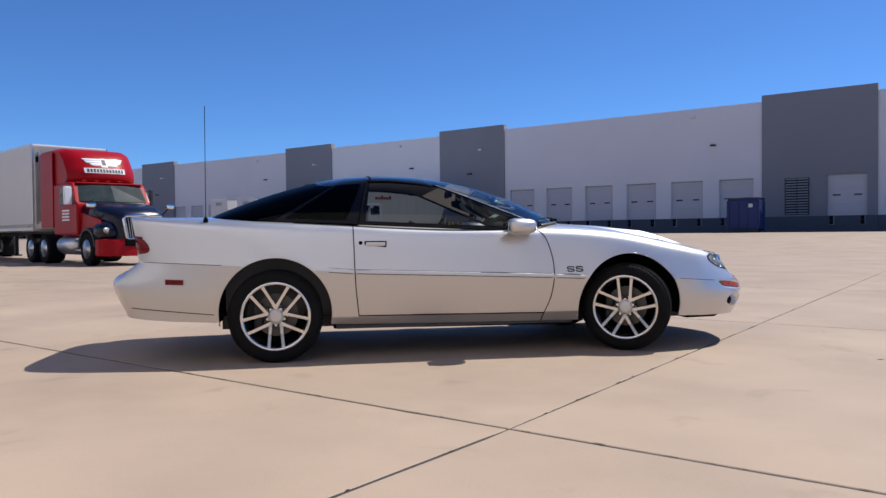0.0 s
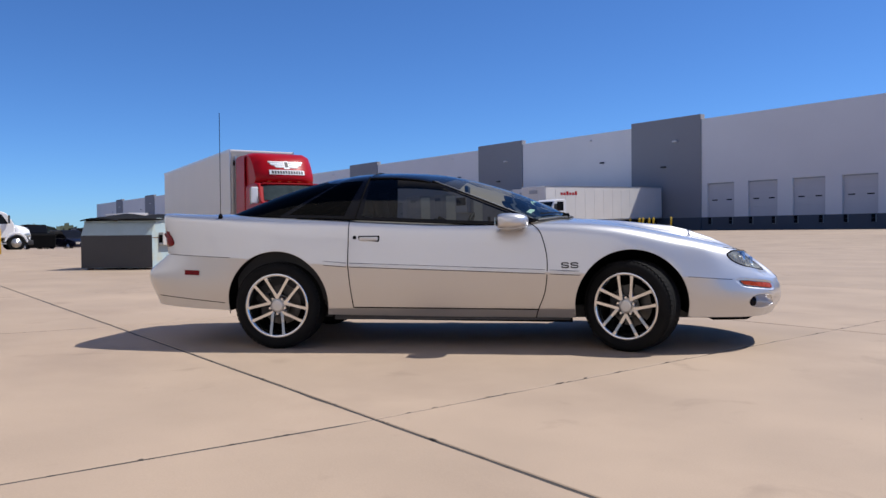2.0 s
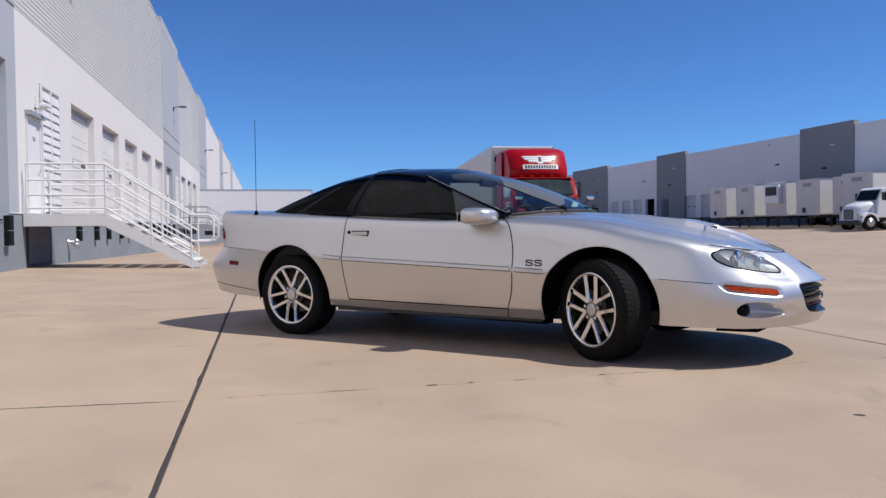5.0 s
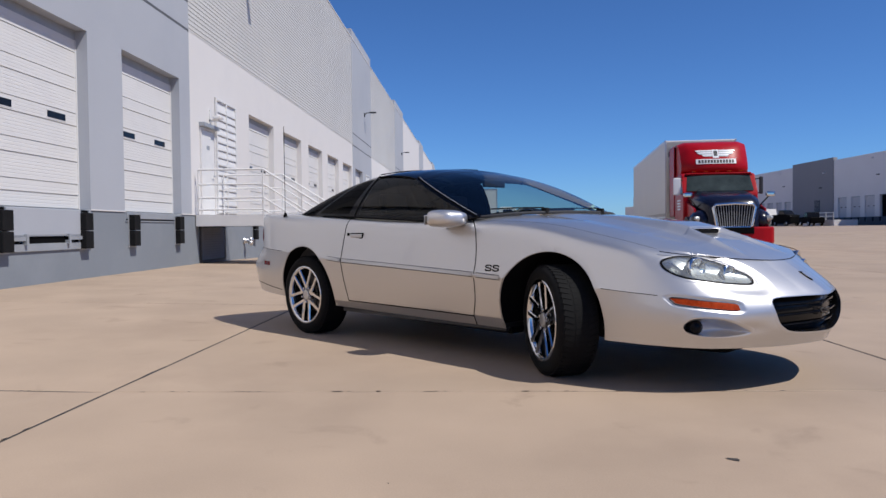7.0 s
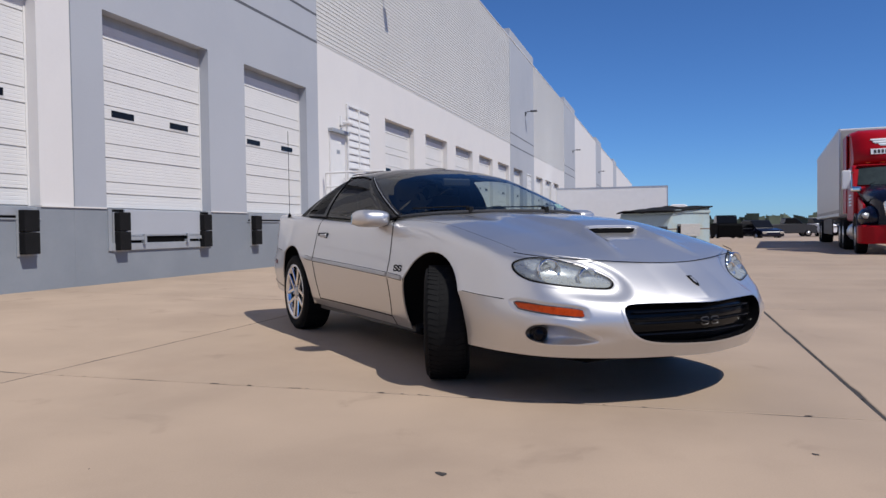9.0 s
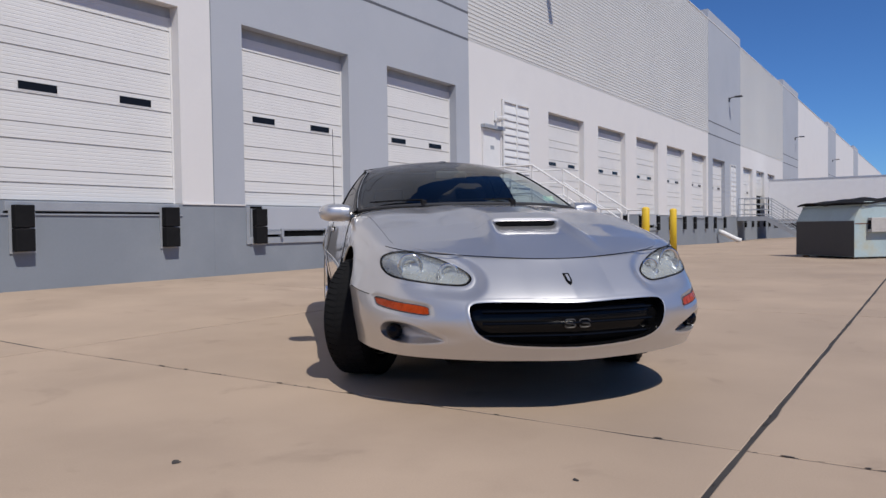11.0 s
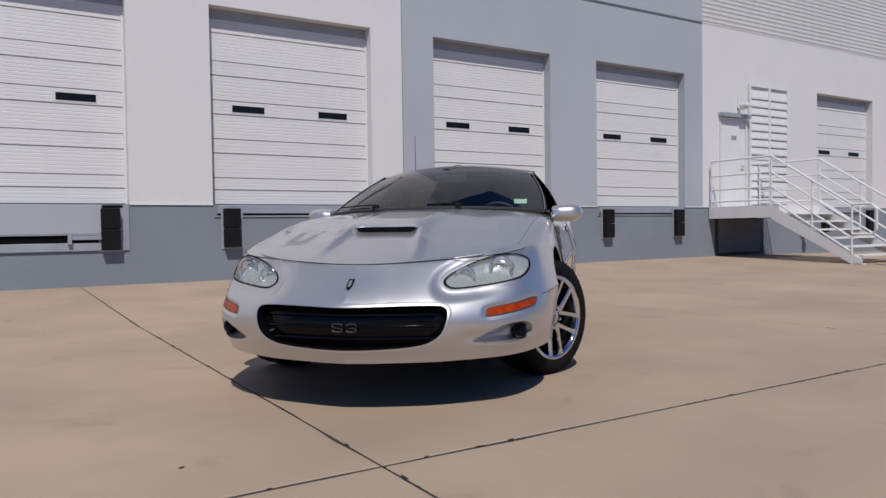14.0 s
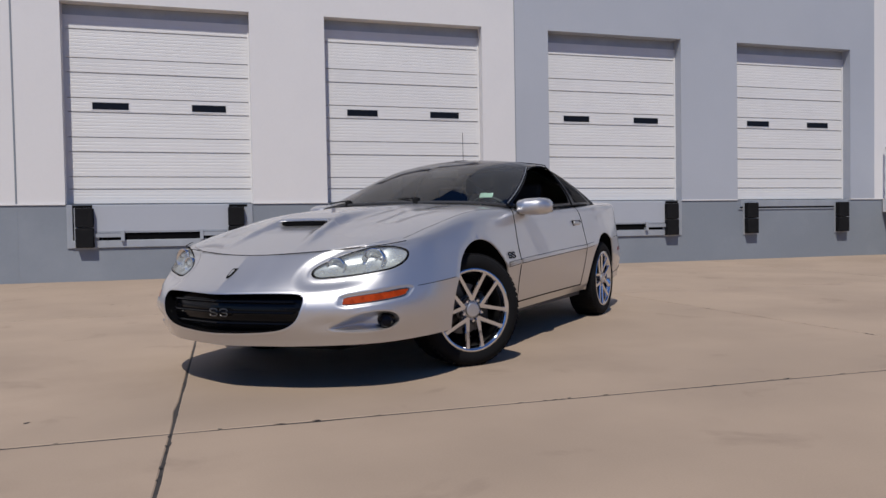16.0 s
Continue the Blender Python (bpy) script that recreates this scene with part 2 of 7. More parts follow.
def tube(bm, pts, r, sides=8, closed=False):
    """A round bar along points."""
    pts = [Vector(p) for p in pts]
    n = len(pts)
    rings, side = [], None
    for i, p in enumerate(pts):
        a = pts[(i - 1) % n] if (closed or i > 0) else p
        b = pts[(i + 1) % n] if (closed or i < n - 1) else p
        d = (b - a).normalized()
        if side is None:
            side = d.orthogonal().normalized()
        side = (side - d * side.dot(d)).normalized()
        up = d.cross(side)
        rings.append([bm.verts.new(p + (side * math.cos(k * 2 * math.pi / sides) + up * math.sin(k * 2 * math.pi / sides)) * r) for k in range(sides)])
    for i in range(n if closed else n - 1):
        A, B = rings[i], rings[(i + 1) % n]
        for k in range(sides):
            bm.faces.new((A[k], A[(k + 1) % sides], B[(k + 1) % sides], B[k]))
    if not closed:
        bm.faces.new(rings[0][::-1])
        bm.faces.new(rings[-1])
    return bm


def lathe(bm, profile, sides=32, m=None, close=False, caps=True):
    """Turns (radius, height) pairs round the z axis."""
    rings = [[bm.verts.new((r * math.cos(k * 2 * math.pi / sides), r * math.sin(k * 2 * math.pi / sides), h)) for k in range(sides)] for r, h in profile]
    pairs = list(zip(rings, rings[1:])) + ([(rings[-1], rings[0])] if close else [])
    for A, B in pairs:
        for k in range(sides):
            bm.faces.new((A[k], A[(k + 1) % sides], B[(k + 1) % sides], B[k]))
    if caps and not close:
        if profile[0][0] > 1e-6:
            bm.faces.new(rings[0][::-1])
        if profile[-1][0] > 1e-6:
            bm.faces.new(rings[-1])
    if m is not None:
        bmesh.ops.transform(bm, matrix=m, verts=[v for r in rings for v in r])
    return bm


def step(x):
    x = min(1.0, max(0.0, x))
    return x * x * (3 - 2 * x)


# ---- the ground: level round the car, a slight rise to the near docks, falling away along them, rising to the far docks ----
def gz(x, y):
    s = min(1.0, max(0.0, (3.6 - y) / 4.45))
    near = 0.085 * s - 0.30 * s * min(1.0, max(0.0, (-x - 16) / 24))
    dip = -0.40 * step((-x - 52) / 10) * (1 - step((y - 26) / 16))
    return near + dip + 0.74 * step((y - 28) / 31)


NEAR_Y, FAR_Y = -0.85, 62.0
# ---- pavement ----
def pavement():
    xs = [-3000, -900, -300, -120] + list(range(-100, 61, 8)) + [120, 400, 900, 3000]
    ys = [-3000, -900, -300, -100, -20, -0.9] + list(range(2, 71, 4)) + [120, 400, 900, 3000]
    vs = [(x, y, gz(max(-90, min(50, x)), max(-0.85, min(62, y))) - 0.05) for y in ys for x in xs]
    w = len(xs)
    fs = [(j * w + i, j * w + i + 1, (j + 1) * w + i + 1, (j + 1) * w + i) for j in range(len(ys) - 1) for i in range(w - 1)]
    ground = tagged(raw("ground", vs, fs, GROUND), "tan concrete truck yard reaching to the horizon", "ground", kind="structure")
    # slabs with sealed joints between them
    X0, DX, Y0, DY, gap = -1.535, 4.57, 3.755, 4.635, (0.0050, 0.0095)
    xj = [X0 + DX * i for i in range(-14, 6)]
    yj = [-0.85, *[Y0 + DY * j for j in range(0, 12)]]
    vs, fs = [], []
    for i in range(len(xj) - 1):
        for j in range(len(yj) - 1):
            b = len(vs)
            vs += [(x, y, gz(x, y) - (0.0035 if abs(i - 13) < 5 and j < 3 else 0.02)) for x, y in ((xj[i], yj[j]), (xj[i + 1], yj[j]), (xj[i + 1], yj[j + 1]), (xj[i], yj[j + 1]))]
            fs.append((b, b + 1, b + 2, b + 3))
    raw("joint_sealant", vs, fs, FILLER, ground, "dark sealant in the slab joints")
    return ground, xj, yj, gap


GROUND_OB, XJ, YJ, JGAP = pavement()


def slabs():
    rnd = random.Random(4)
    for i in range(len(XJ) - 1):
        for j in range(len(YJ) - 1):
            x0, x1, y0, y1 = XJ[i] + JGAP[0], XJ[i + 1] - JGAP[0], YJ[j] + JGAP[1] * (j > 0), YJ[j + 1] - JGAP[1]
            near = abs(i - 13) < 5 and j < 4
            k = 24 if near else 3
            # ragged slab edges where the yard is seen from close by
            ring = []
            sides = [((x0, y0), (x1, y0)), ((x1, y0), (x1, y1)), ((x1, y1), (x0, y1)), ((x0, y1), (x0, y0))]
            for (ax, ay), (bx, by) in sides:
                for q in range(k):
                    f = q / k
                    x, y = ax + (bx - ax) * f, ay + (by - ay) * f
                    ragged = rnd.uniform(0, 0.003) + (rnd.uniform(0, 0.010) if rnd.random() < 0.10 else 0) if near and q else 0
                    nx, ny = -(by - ay), (bx - ax)
                    ln = math.hypot(nx, ny)
                    ring.append((x + nx / ln * ragged, y + ny / ln * ragged))
            n = len(ring)
            vs = [(x, y, gz(x, y) - 0.03) for x, y in ring] + [(x, y, gz(x, y) - 0.003) for x, y in ring]
            cx, cy = (x0 + x1) / 2, (y0 + y1) / 2
            vs += [(x + (cx - x) * 0.002, y + (cy - y) * 0.002, gz(x, y)) for x, y in ring]
            vs.append((cx, cy, gz(cx, cy)))
            fs = []
            for q in range(n):
                r = (q + 1) % n
                fs += [(q, r, n + r, n + q), (n + q, n + r, 2 * n + r, 2 * n + q), (2 * n + q, 2 * n + r, 3 * n)]
            raw("slab", vs, fs, CONCRETE, GROUND_OB)


# ---- dock doors and their fittings ----
def dock_door(x_hi, bottom, y, recess, up, white=DOOR_WHITE, width=2.75, fine=True, face=1):
    """A sectional door whose opening runs from x_hi down to x_hi - width, facing +y (face 1) or -y (face -1)."""
    root = thing("dock_door", "closed white ribbed sectional dock door with two slot windows", "dock door", pose(x_hi - width / 2, y - face * recess, bottom, 0, 0, 0 if face > 0 else 180), "dock doors", kind="structure")
    hw = width / 2
    joints = [0.0, 0.42, 1.03, 1.635, 2.245, up] if up < 3.05 else [0.0, 0.42, 1.03, 1.635, 2.245, 2.855, up]
    for k, (z0, z1) in enumerate(zip(joints, joints[1:])):
        bm = bmesh.new()
        prof = [(-0.030, z0), (-0.030, z0 + 0.012), (0.0, z0 + 0.015)]
        if fine:
            z = z0 + 0.07
            while z < z1 - 0.05:
                deep_rib = abs(z - (z1 - 0.21)) < 0.026
                d, wd = (0.030, 0.013) if deep_rib else (0.0018, 0.006)
                prof += [(0.0, z), (-d, z + 0.004), (-d, z + 0.004 + wd), (0.0, z + 0.008 + wd)]
                z += 0.052
        elif z1 - z0 > 0.3:
            prof += [(0.0, z1 - 0.22), (-0.02, z1 - 0.215), (-0.02, z1 - 0.205), (0.0, z1 - 0.20)]
        prof += [(0.0, z1)]
        prism(bm, prof + [(-0.06, z1), (-0.06, z0)], "x", -hw + 0.03, hw - 0.03)
        sec = part("door_section", bm, white, root)
        if k == 2:
            for s in (-1, 1):
                cx = s * hw * 0.53
                part("slot_window", boxes((cx - 0.26, cx + 0.26, -0.01, 0.008, z1 - 0.165, z1 - 0.06)), WINDOW_BLACK, sec, "narrow black slot window")
                if fine:
                    part("window_rim", boxes((cx - 0.28, cx + 0.28, -0.01, 0.004, z1 - 0.185, z1 - 0.167), (cx - 0.28, cx + 0.28, -0.01, 0.004, z1 - 0.058, z1 - 0.04)), white, sec)
    part("header", boxes((-hw, hw, -0.05, -0.012, up, up + 0.16)), STEEL, root, "gray steel header strip")
    part("door_track", boxes((-hw, -hw + 0.03, -0.04, 0.01, 0, up), (hw - 0.03, hw, -0.04, 0.01, 0, up)), white, root)
    return root


def bumper(x, z_top, y, h=0.61, w=0.25, d=0.13, face=1):
    root = thing("dock_bumper", "black laminated rubber dock bumper on a steel plate", "dock bumper", pose(x, y, z_top, 0, 0, 0 if face > 0 else 180), "dock bumpers")
    part("steel_plate", boxes((-w / 2 - 0.06, w / 2 + 0.03, 0, 0.015, -h - 0.02, 0.0)), STEEL, root)
    for k in range(2):
        bm = boxes((-w / 2, w / 2, 0.015, d, -h / 2 * (k + 1) + 0.006, -h / 2 * k - 0.004), bevel=0.012)
        part("rubber_block", bm, RUBBER, root)
    return root


def leveler(xc, z_top, y, kind=0):
    """The dock plate under a door: a closed flush strip, or one whose pit and hinge show."""
    root = thing("dock_leveler", "gray steel dock leveler set into the dock face", "dock leveler", pose(xc, y, z_top))
    if kind == 0:
        part("lip_plate", boxes((-1.3, 1.3, -0.05, 0.012, -0.13, -0.005), bevel=0.006), STEEL, root)
        part("gap", boxes((-1.32, 1.32, -0.05, 0.006, -0.16, -0.135)), BLACK, root)
        part("sill_angle", boxes((-1.36, 1.36, -0.05, 0.018, -0.185, -0.165)), STEEL, root)
    else:
        part("lip_plate", boxes((-1.0, 1.0, -0.02, 0.03, -0.42, -0.005), bevel=0.008), GRAY_WALL, root, "pale checkered lip plate")
        # no hollow here: a black sheet on the wall paints the pit's shade
        part("pit", boxes((-1.28, 1.28, -0.03, 0.004, -0.56, -0.01)), BLACK, root)
        bm = boxes((-1.0, -0.55, 0.0, 0.06, -0.50, -0.44), (0.55, 1.0, 0.0, 0.06, -0.50, -0.44), (-0.6, -0.55, 0, 0.08, -0.56, -0.40), (0.55, 0.6, 0, 0.08, -0.56, -0.40), (-1.0, 1.0, 0.0, 0.03, -0.435, -0.42))
        part("lip_hinge", bm, STEEL, root)
        part("pit_sill", boxes((-1.3, 1.3, -0.02, 0.03, -0.66, -0.545), bevel=0.006), STEEL, root)
        for s in (-1, 1):
            part("side_angle", boxes((min(s * 1.36, s * 1.28), max(s * 1.36, s * 1.28), -0.02, 0.02, -0.66, 0)), STEEL, root)
    return root


# ---- the near warehouse ----
DOOR_W, DOCK_Z, DOOR_TOP, RECESS, THICK = 2.75, 1.25, 4.32, 0.19, 0.45
NEAR_DOORS = [0.54 + 3.975 * k for k in (4, 3, 2)] + [0.54, -3.41, -7.42, -11.43]
NEAR_DOORS += [-19.45 - 4.015 * k for k in range(6)] + [-47.2 - 4.0 * k for k in range(3)]
HALF_OPEN = (14, 15)
NEAR_GRAY = [(17.2, 9.2), (-6.78, -14.80), (-38.65, -46.3), (-61.5, -69.2), (-91, -98.6), (-122, -129.6)]
WALL_TOP, GRAY_TOP, END_X = 11.45, 11.97, -190.0


def is_gray(x, zones):
    return any(b < x < a for a, b in zones)


def near_wall():
    root = thing("wall_south", "long white and pale gray tilt-up concrete warehouse wall with docks", "warehouse wall", kind="structure")
    cuts = {34.0, END_X}
    for a, b in NEAR_GRAY:
        cuts |= {a, b}
    cuts |= {1.2}
    for d in NEAR_DOORS:
        cuts |= {d, d - DOOR_W}
    cuts = sorted(cuts, reverse=True)
    white, gray, plinth = bmesh.new(), bmesh.new(), bmesh.new()
    for a, b in zip(cuts, cuts[1:]):
        mid = (a + b) / 2
        g = is_gray(mid, NEAR_GRAY)
        top = GRAY_TOP if g else WALL_TOP
        door = any(d - DOOR_W < mid < d for d in NEAR_DOORS)
        y1 = NEAR_Y + (0.012 if g else 0.0)
        y0 = NEAR_Y - THICK
        box(gray if g else white, b, a, y0, y1, DOOR_TOP if door else DOCK_Z + 0.012, top)
        box(plinth, b, a, y0, NEAR_Y + 0.004, -0.6, DOCK_Z)
    part("white_panels", white, WHITE_WALL, root, "white painted concrete panels")
    part("gray_panels", gray, GRAY_WALL, root, "pale blue gray painted concrete panels")
    part("dock_plinth", plinth, PLINTH, root, "darker gray painted dock base")
    # chamfered ledge between the dock base and the wall
    ledge = bmesh.new()
    for a, b in zip(cuts, cuts[1:]):
        mid = (a + b) / 2
        if not any(d - DOOR_W < mid < d for d in NEAR_DOORS):
            box(ledge, b, a, NEAR_Y - 0.1, NEAR_Y + 0.022, DOCK_Z - 0.004, DOCK_Z + 0.016)
    part("ledge", ledge, WHITE_WALL, root)
    # panel joints; dark strips paint the shade in the gray panels' two long reveals
    for a, b in NEAR_GRAY:
        for z in (5.55, 6.22):
            part("reveal_shade", boxes((b, a, NEAR_Y, NEAR_Y + 0.0135, z - 0.03, z + 0.03)), OPP_PLINTH, root)
    for x in (1.2, -1.02 + 0.0 - 5.6 - 0.16):
        part("panel_joint", boxes((x - 0.012, x + 0.012, NEAR_Y, NEAR_Y + 0.006, 0, WALL_TOP)), PLINTH, root)
    part("parapet_cap", boxes((END_X, 34.0, NEAR_Y - THICK - 0.03, NEAR_Y + 0.03, WALL_TOP, WALL_TOP + 0.05)), WHITE_WALL, root)
    # back of the building, so that it has depth
    part("roof_block", boxes((END_X, 34.0, NEAR_Y - 60, NEAR_Y - THICK - 0.03, WALL_TOP - 1.2, WALL_TOP - 0.9)), WHITE_WALL, root)
    part("end_wall", boxes((33.6, 34.0, NEAR_Y - 60, NEAR_Y - THICK - 0.03, -0.6, WALL_TOP - 1.2)), WHITE_WALL, root)
    # ribbed metal cladding over the white bays
    zones = [(-14.80, -38.65), (-46.3, -61.5)]
    for a, b in zones:
        vs, fs = [], []
        z, k = 5.56, 0
        while z < WALL_TOP - 0.02:
            for dz, dy in ((0.0, 0.006), (0.05, 0.006), (0.06, 0.015), (0.095, 0.015)):
                vs += [(a, NEAR_Y + dy, z + dz), (b, NEAR_Y + dy, z + dz)]
            z += 0.105
        for q in range(len(vs) // 2 - 1):
            fs.append((2 * q, 2 * q + 1, 2 * q + 3, 2 * q + 2))
        raw("ribbed_cladding", vs, fs, CORRUGATED, root, "white horizontally ribbed metal cladding")
    for k, d in enumerate(NEAR_DOORS):
        dock_door(d, DOCK_Z + (1.45 if k in HALF_OPEN else 0.01), NEAR_Y, RECESS, DOOR_TOP - DOCK_Z - 0.17, fine=d > -30)
        # black sheet behind the door paints the dark inside of the building
        part("door_shade_backing", boxes((d - DOOR_W, d, NEAR_Y - THICK, NEAR_Y - RECESS - 0.08, DOCK_Z, DOOR_TOP)), BLACK, root)
        zg = gz(d, NEAR_Y)
        for s in (0.27, DOOR_W - 0.27):
            bumper(d - s, DOCK_Z - 0.05, NEAR_Y + 0.004)
        leveler(d - DOOR_W / 2, DOCK_Z, NEAR_Y + 0.004, 1 if abs(d - 0.54) < 0.1 or abs(d + 7.42) < 0.1 or abs(d + 27.48) < 0.1 else 0)
    return root


NEAR_WALL = near_wall()


def louvre(x_hi, x_lo, z0, z1, slats=14):
    root = thing("wall_louvre", "white two-column metal wall louvre", "louvre", pose((x_hi + x_lo) / 2, NEAR_Y, z0))
    hw, h = (x_hi - x_lo) / 2, z1 - z0
    part("backing", boxes((-hw, hw, 0.0, 0.01, 0, h)), WHITE_STEEL, root)
    part("frame", boxes((-hw, -hw + 0.07, 0, 0.055, 0, h), (hw - 0.07, hw, 0, 0.055, 0, h), (-0.035, 0.035, 0, 0.055, 0, h), (-hw + 0.07, -0.035, 0, 0.053, h - 0.06, h), (0.035, hw - 0.07, 0, 0.053, h - 0.06, h), (-hw + 0.07, -0.035, 0, 0.053, h * 0.38, h * 0.38 + 0.05), (0.035, hw - 0.07, 0, 0.053, h * 0.38, h * 0.38 + 0.05)), WHITE_STEEL, root)
    sh = (h - 0.25) / slats
    for s in (-1, 1):
        for k in range(slats):
            z = 0.03 + k * sh + (0.06 if k >= slats * 0.38 else 0)
            bm = bmesh.new()
            prism(bm, [(0.012, z + sh * 0.98), (0.02, z + sh * 1.04), (0.050, z + 0.035), (0.050, z), (0.044, z)], "x", min(s * 0.036, s * (hw - 0.071)), max(s * 0.036, s * (hw - 0.071)))
            part("slat", bm, WHITE_STEEL, root)
    return root


louvre(-16.51, -18.11, 1.30, 4.30)
louvre(-43.55, -44.95, 1.30, 4.25, 10)


def man_door():
    root = thing("door_1", "white steel service door with a lever handle and a drip cap", "door", pose(-15.92, NEAR_Y, DOCK_Z + 0.02), kind="structure")
    part("door_leaf", boxes((-0.45, 0.45, 0.0, 0.02, 0.0, 2.08), bevel=0.006), WHITE_STEEL, root)
    part("door_frame", boxes((-0.51, -0.455, 0, 0.04, 0, 2.14), (0.455, 0.51, 0, 0.04, 0, 2.14), (-0.455, 0.455, 0, 0.038, 2.085, 2.14)), WHITE_WALL, root)
    part("drip_cap", boxes((-0.54, 0.54, 0, 0.14, 2.15, 2.24)), STEEL, root, "gray drip cap over the door")
    bm = bmesh.new()
    tube(bm, [(-0.36, 0.02, 0.98), (-0.36, 0.07, 0.98), (-0.24, 0.07, 0.98)], 0.012)
    part("door_handle", bm, ALU, root)
    for z in (0.3, 1.05, 1.8):
        part("hinge", boxes((0.44, 0.47, 0.02, 0.035, z, z + 0.1)), STEEL, root)
    part("sign_plate", boxes((-0.12, 0.08, 0.02, 0.026, 1.62, 1.72)), STEEL, root, "small number plate with plain bars")


man_door()


def wall_lamp(x, z, gray=True):
    root = thing("wall_lamp", "dark arm-mounted outdoor wall lamp", "lamp", pose(x, NEAR_Y, z), "wall lamps")
    part("wall_plate", boxes((-0.09, 0.09, 0, 0.07, -0.12, 0.12), bevel=0.01), DARK, root)
    bm = bmesh.new()
    tube(bm, [(0, 0.05, 0), (0, 0.15, 0.12), (0, 0.45, 0.14)], 0.025)
    part("arm", bm, DARK, root)
    part("lamp_head", boxes((-0.13, 0.13, 0.35, 0.75, 0.10, 0.18), bevel=0.02), DARK, root)


for x, z in ((-19.35, 8.1), (-43.3, 7.9), (-67.4, 7.9), (-95, 7.9), (13.2, 7.9)):
    wall_lamp(x, z)
# small light over the service door
_r = thing("door_light", "small white security light on a bracket", "lamp", pose(-16.12, NEAR_Y, 3.62))
part("bracket", boxes((-0.03, 0.03, 0, 0.25, 0, 0.05), (-0.03, 0.03, 0.0, 0.04, -0.15, 0.3)), WHITE_STEEL, _r)
part("light_head", boxes((-0.12, 0.12, 0.12, 0.34, 0.05, 0.13), bevel=0.02), WHITE_STEEL, _r)


def dock_stairs(x_hi, x_lo, y_edge, y_foot, steel=WHITE_STEEL, z0=0.0):
    """A landing at the wall and a flight that comes down away from it, with pipe rails."""
    root = thing("dock_stairs", "white painted steel dock stairs with pipe rails" if steel is WHITE_STEEL else "gray steel dock stairs with pipe rails", "stairs", pose(0, 0, 0))
    ztop = DOCK_Z
    part("landing", boxes((x_lo, x_hi, NEAR_Y + 0.03, y_edge, ztop - 0.05, ztop), (x_hi - 0.03, x_hi, NEAR_Y + 0.03, y_edge, ztop - 0.27, ztop - 0.05), (x_lo, x_lo + 0.03, NEAR_Y + 0.03, y_edge, ztop - 0.27, ztop - 0.05), (x_lo + 0.03, x_hi - 0.03, y_edge - 0.03, y_edge, ztop - 0.27, ztop - 0.05)), steel, root)
    n = 6
    run = (y_foot - y_edge) / n
    rise = (ztop - z0) / (n + 1)
    for x in (x_hi - 0.03, x_lo):
        bm = bmesh.new()
        prism(bm, [(y_edge, ztop), (y_edge, ztop - 0.30), (y_foot - 0.12, z0 + 0.02), (y_foot + 0.1, z0 + 0.02), (y_foot + 0.1, z0 + 0.10)], "x", x, x + 0.03)
        part("stringer", bm, steel, root)
    for k in range(n):
        y, z = y_edge + run * k, ztop - rise * (k + 1)
        part("tread", boxes((x_lo + 0.03, x_hi - 0.03, y, y + run + 0.02, z - 0.035, z)), steel, root)
    for x in (x_hi - 0.015, x_lo + 0.015):
        for dz in (1.07, 0.72, 0.40, 0.12):
            bm = bmesh.new()
            pts = [(x, NEAR_Y + 0.1, ztop + dz), (x, y_edge, ztop + dz), (x, y_foot - 0.1, z0 + 0.12 + dz)]
            if dz == 1.07:
                pts += [(x, y_foot + 0.28, z0 + 0.12 + dz), (x, y_foot + 0.38, z0 + 0.02 + dz), (x, y_foot + 0.38, z0 + dz - 0.38), (x, y_foot + 0.3, z0 + dz - 0.47), (x, y_foot - 0.1, z0 + dz - 0.47)]
            tube(bm, pts, 0.025 if dz > 1 else 0.021, 8)
            part("rail", bm, steel, root)
        for y, zb in ((NEAR_Y + 0.1, ztop), (y_edge, ztop - 0.1), ((y_edge + y_foot) / 2, (ztop + z0) / 2 - 0.1), (y_foot - 0.1, z0)):
            bm = bmesh.new()
            top = (ztop if y <= y_edge else ztop - (ztop - z0 - 0.12) * (y - y_edge) / (y_foot - 0.1 - y_edge)) + 1.07
            tube(bm, [(x, y, zb), (x, y, top)], 0.021, 8)
            part("post", bm, steel, root)
    for x in (x_hi - 0.1, x_lo + 0.1):
        part("foot_plate", boxes((x - 0.08, x + 0.08, y_foot - 0.08, y_foot + 0.1, z0, z0 + 0.02)), steel, root)
    return root


dock_stairs(-15.0, -16.85, 0.80, 2.66, z0=0.015)
dock_stairs(-45.3, -47.0, 0.80, 2.6, STEEL, z0=gz(-46, 2.6))
# dark vent under the landing
_r = thing("under_vent", "dark gray slatted vent panel below the landing", "vent", pose(-16.15, NEAR_Y + 0.004, 0.10))
part("vent_frame", boxes((-0.9, 0.9, 0, 0.05, 0, 0.06), (-0.9, 0.9, 0, 0.05, 0.86, 0.92), (-0.9, -0.84, 0, 0.05, 0.06, 0.86), (0.84, 0.9, 0, 0.05, 0.06, 0.86)), DARK, _r)
for k in range(13):
    bm = bmesh.new()
    prism(bm, [(0.005, 0.075 + k * 0.06 + 0.045), (0.045, 0.075 + k * 0.06), (0.05, 0.08 + k * 0.06), (0.01, 0.075 + k * 0.06 + 0.055)], "x", -0.84, 0.84)
    part("vent_slat", bm, OPP_GRAY, _r)
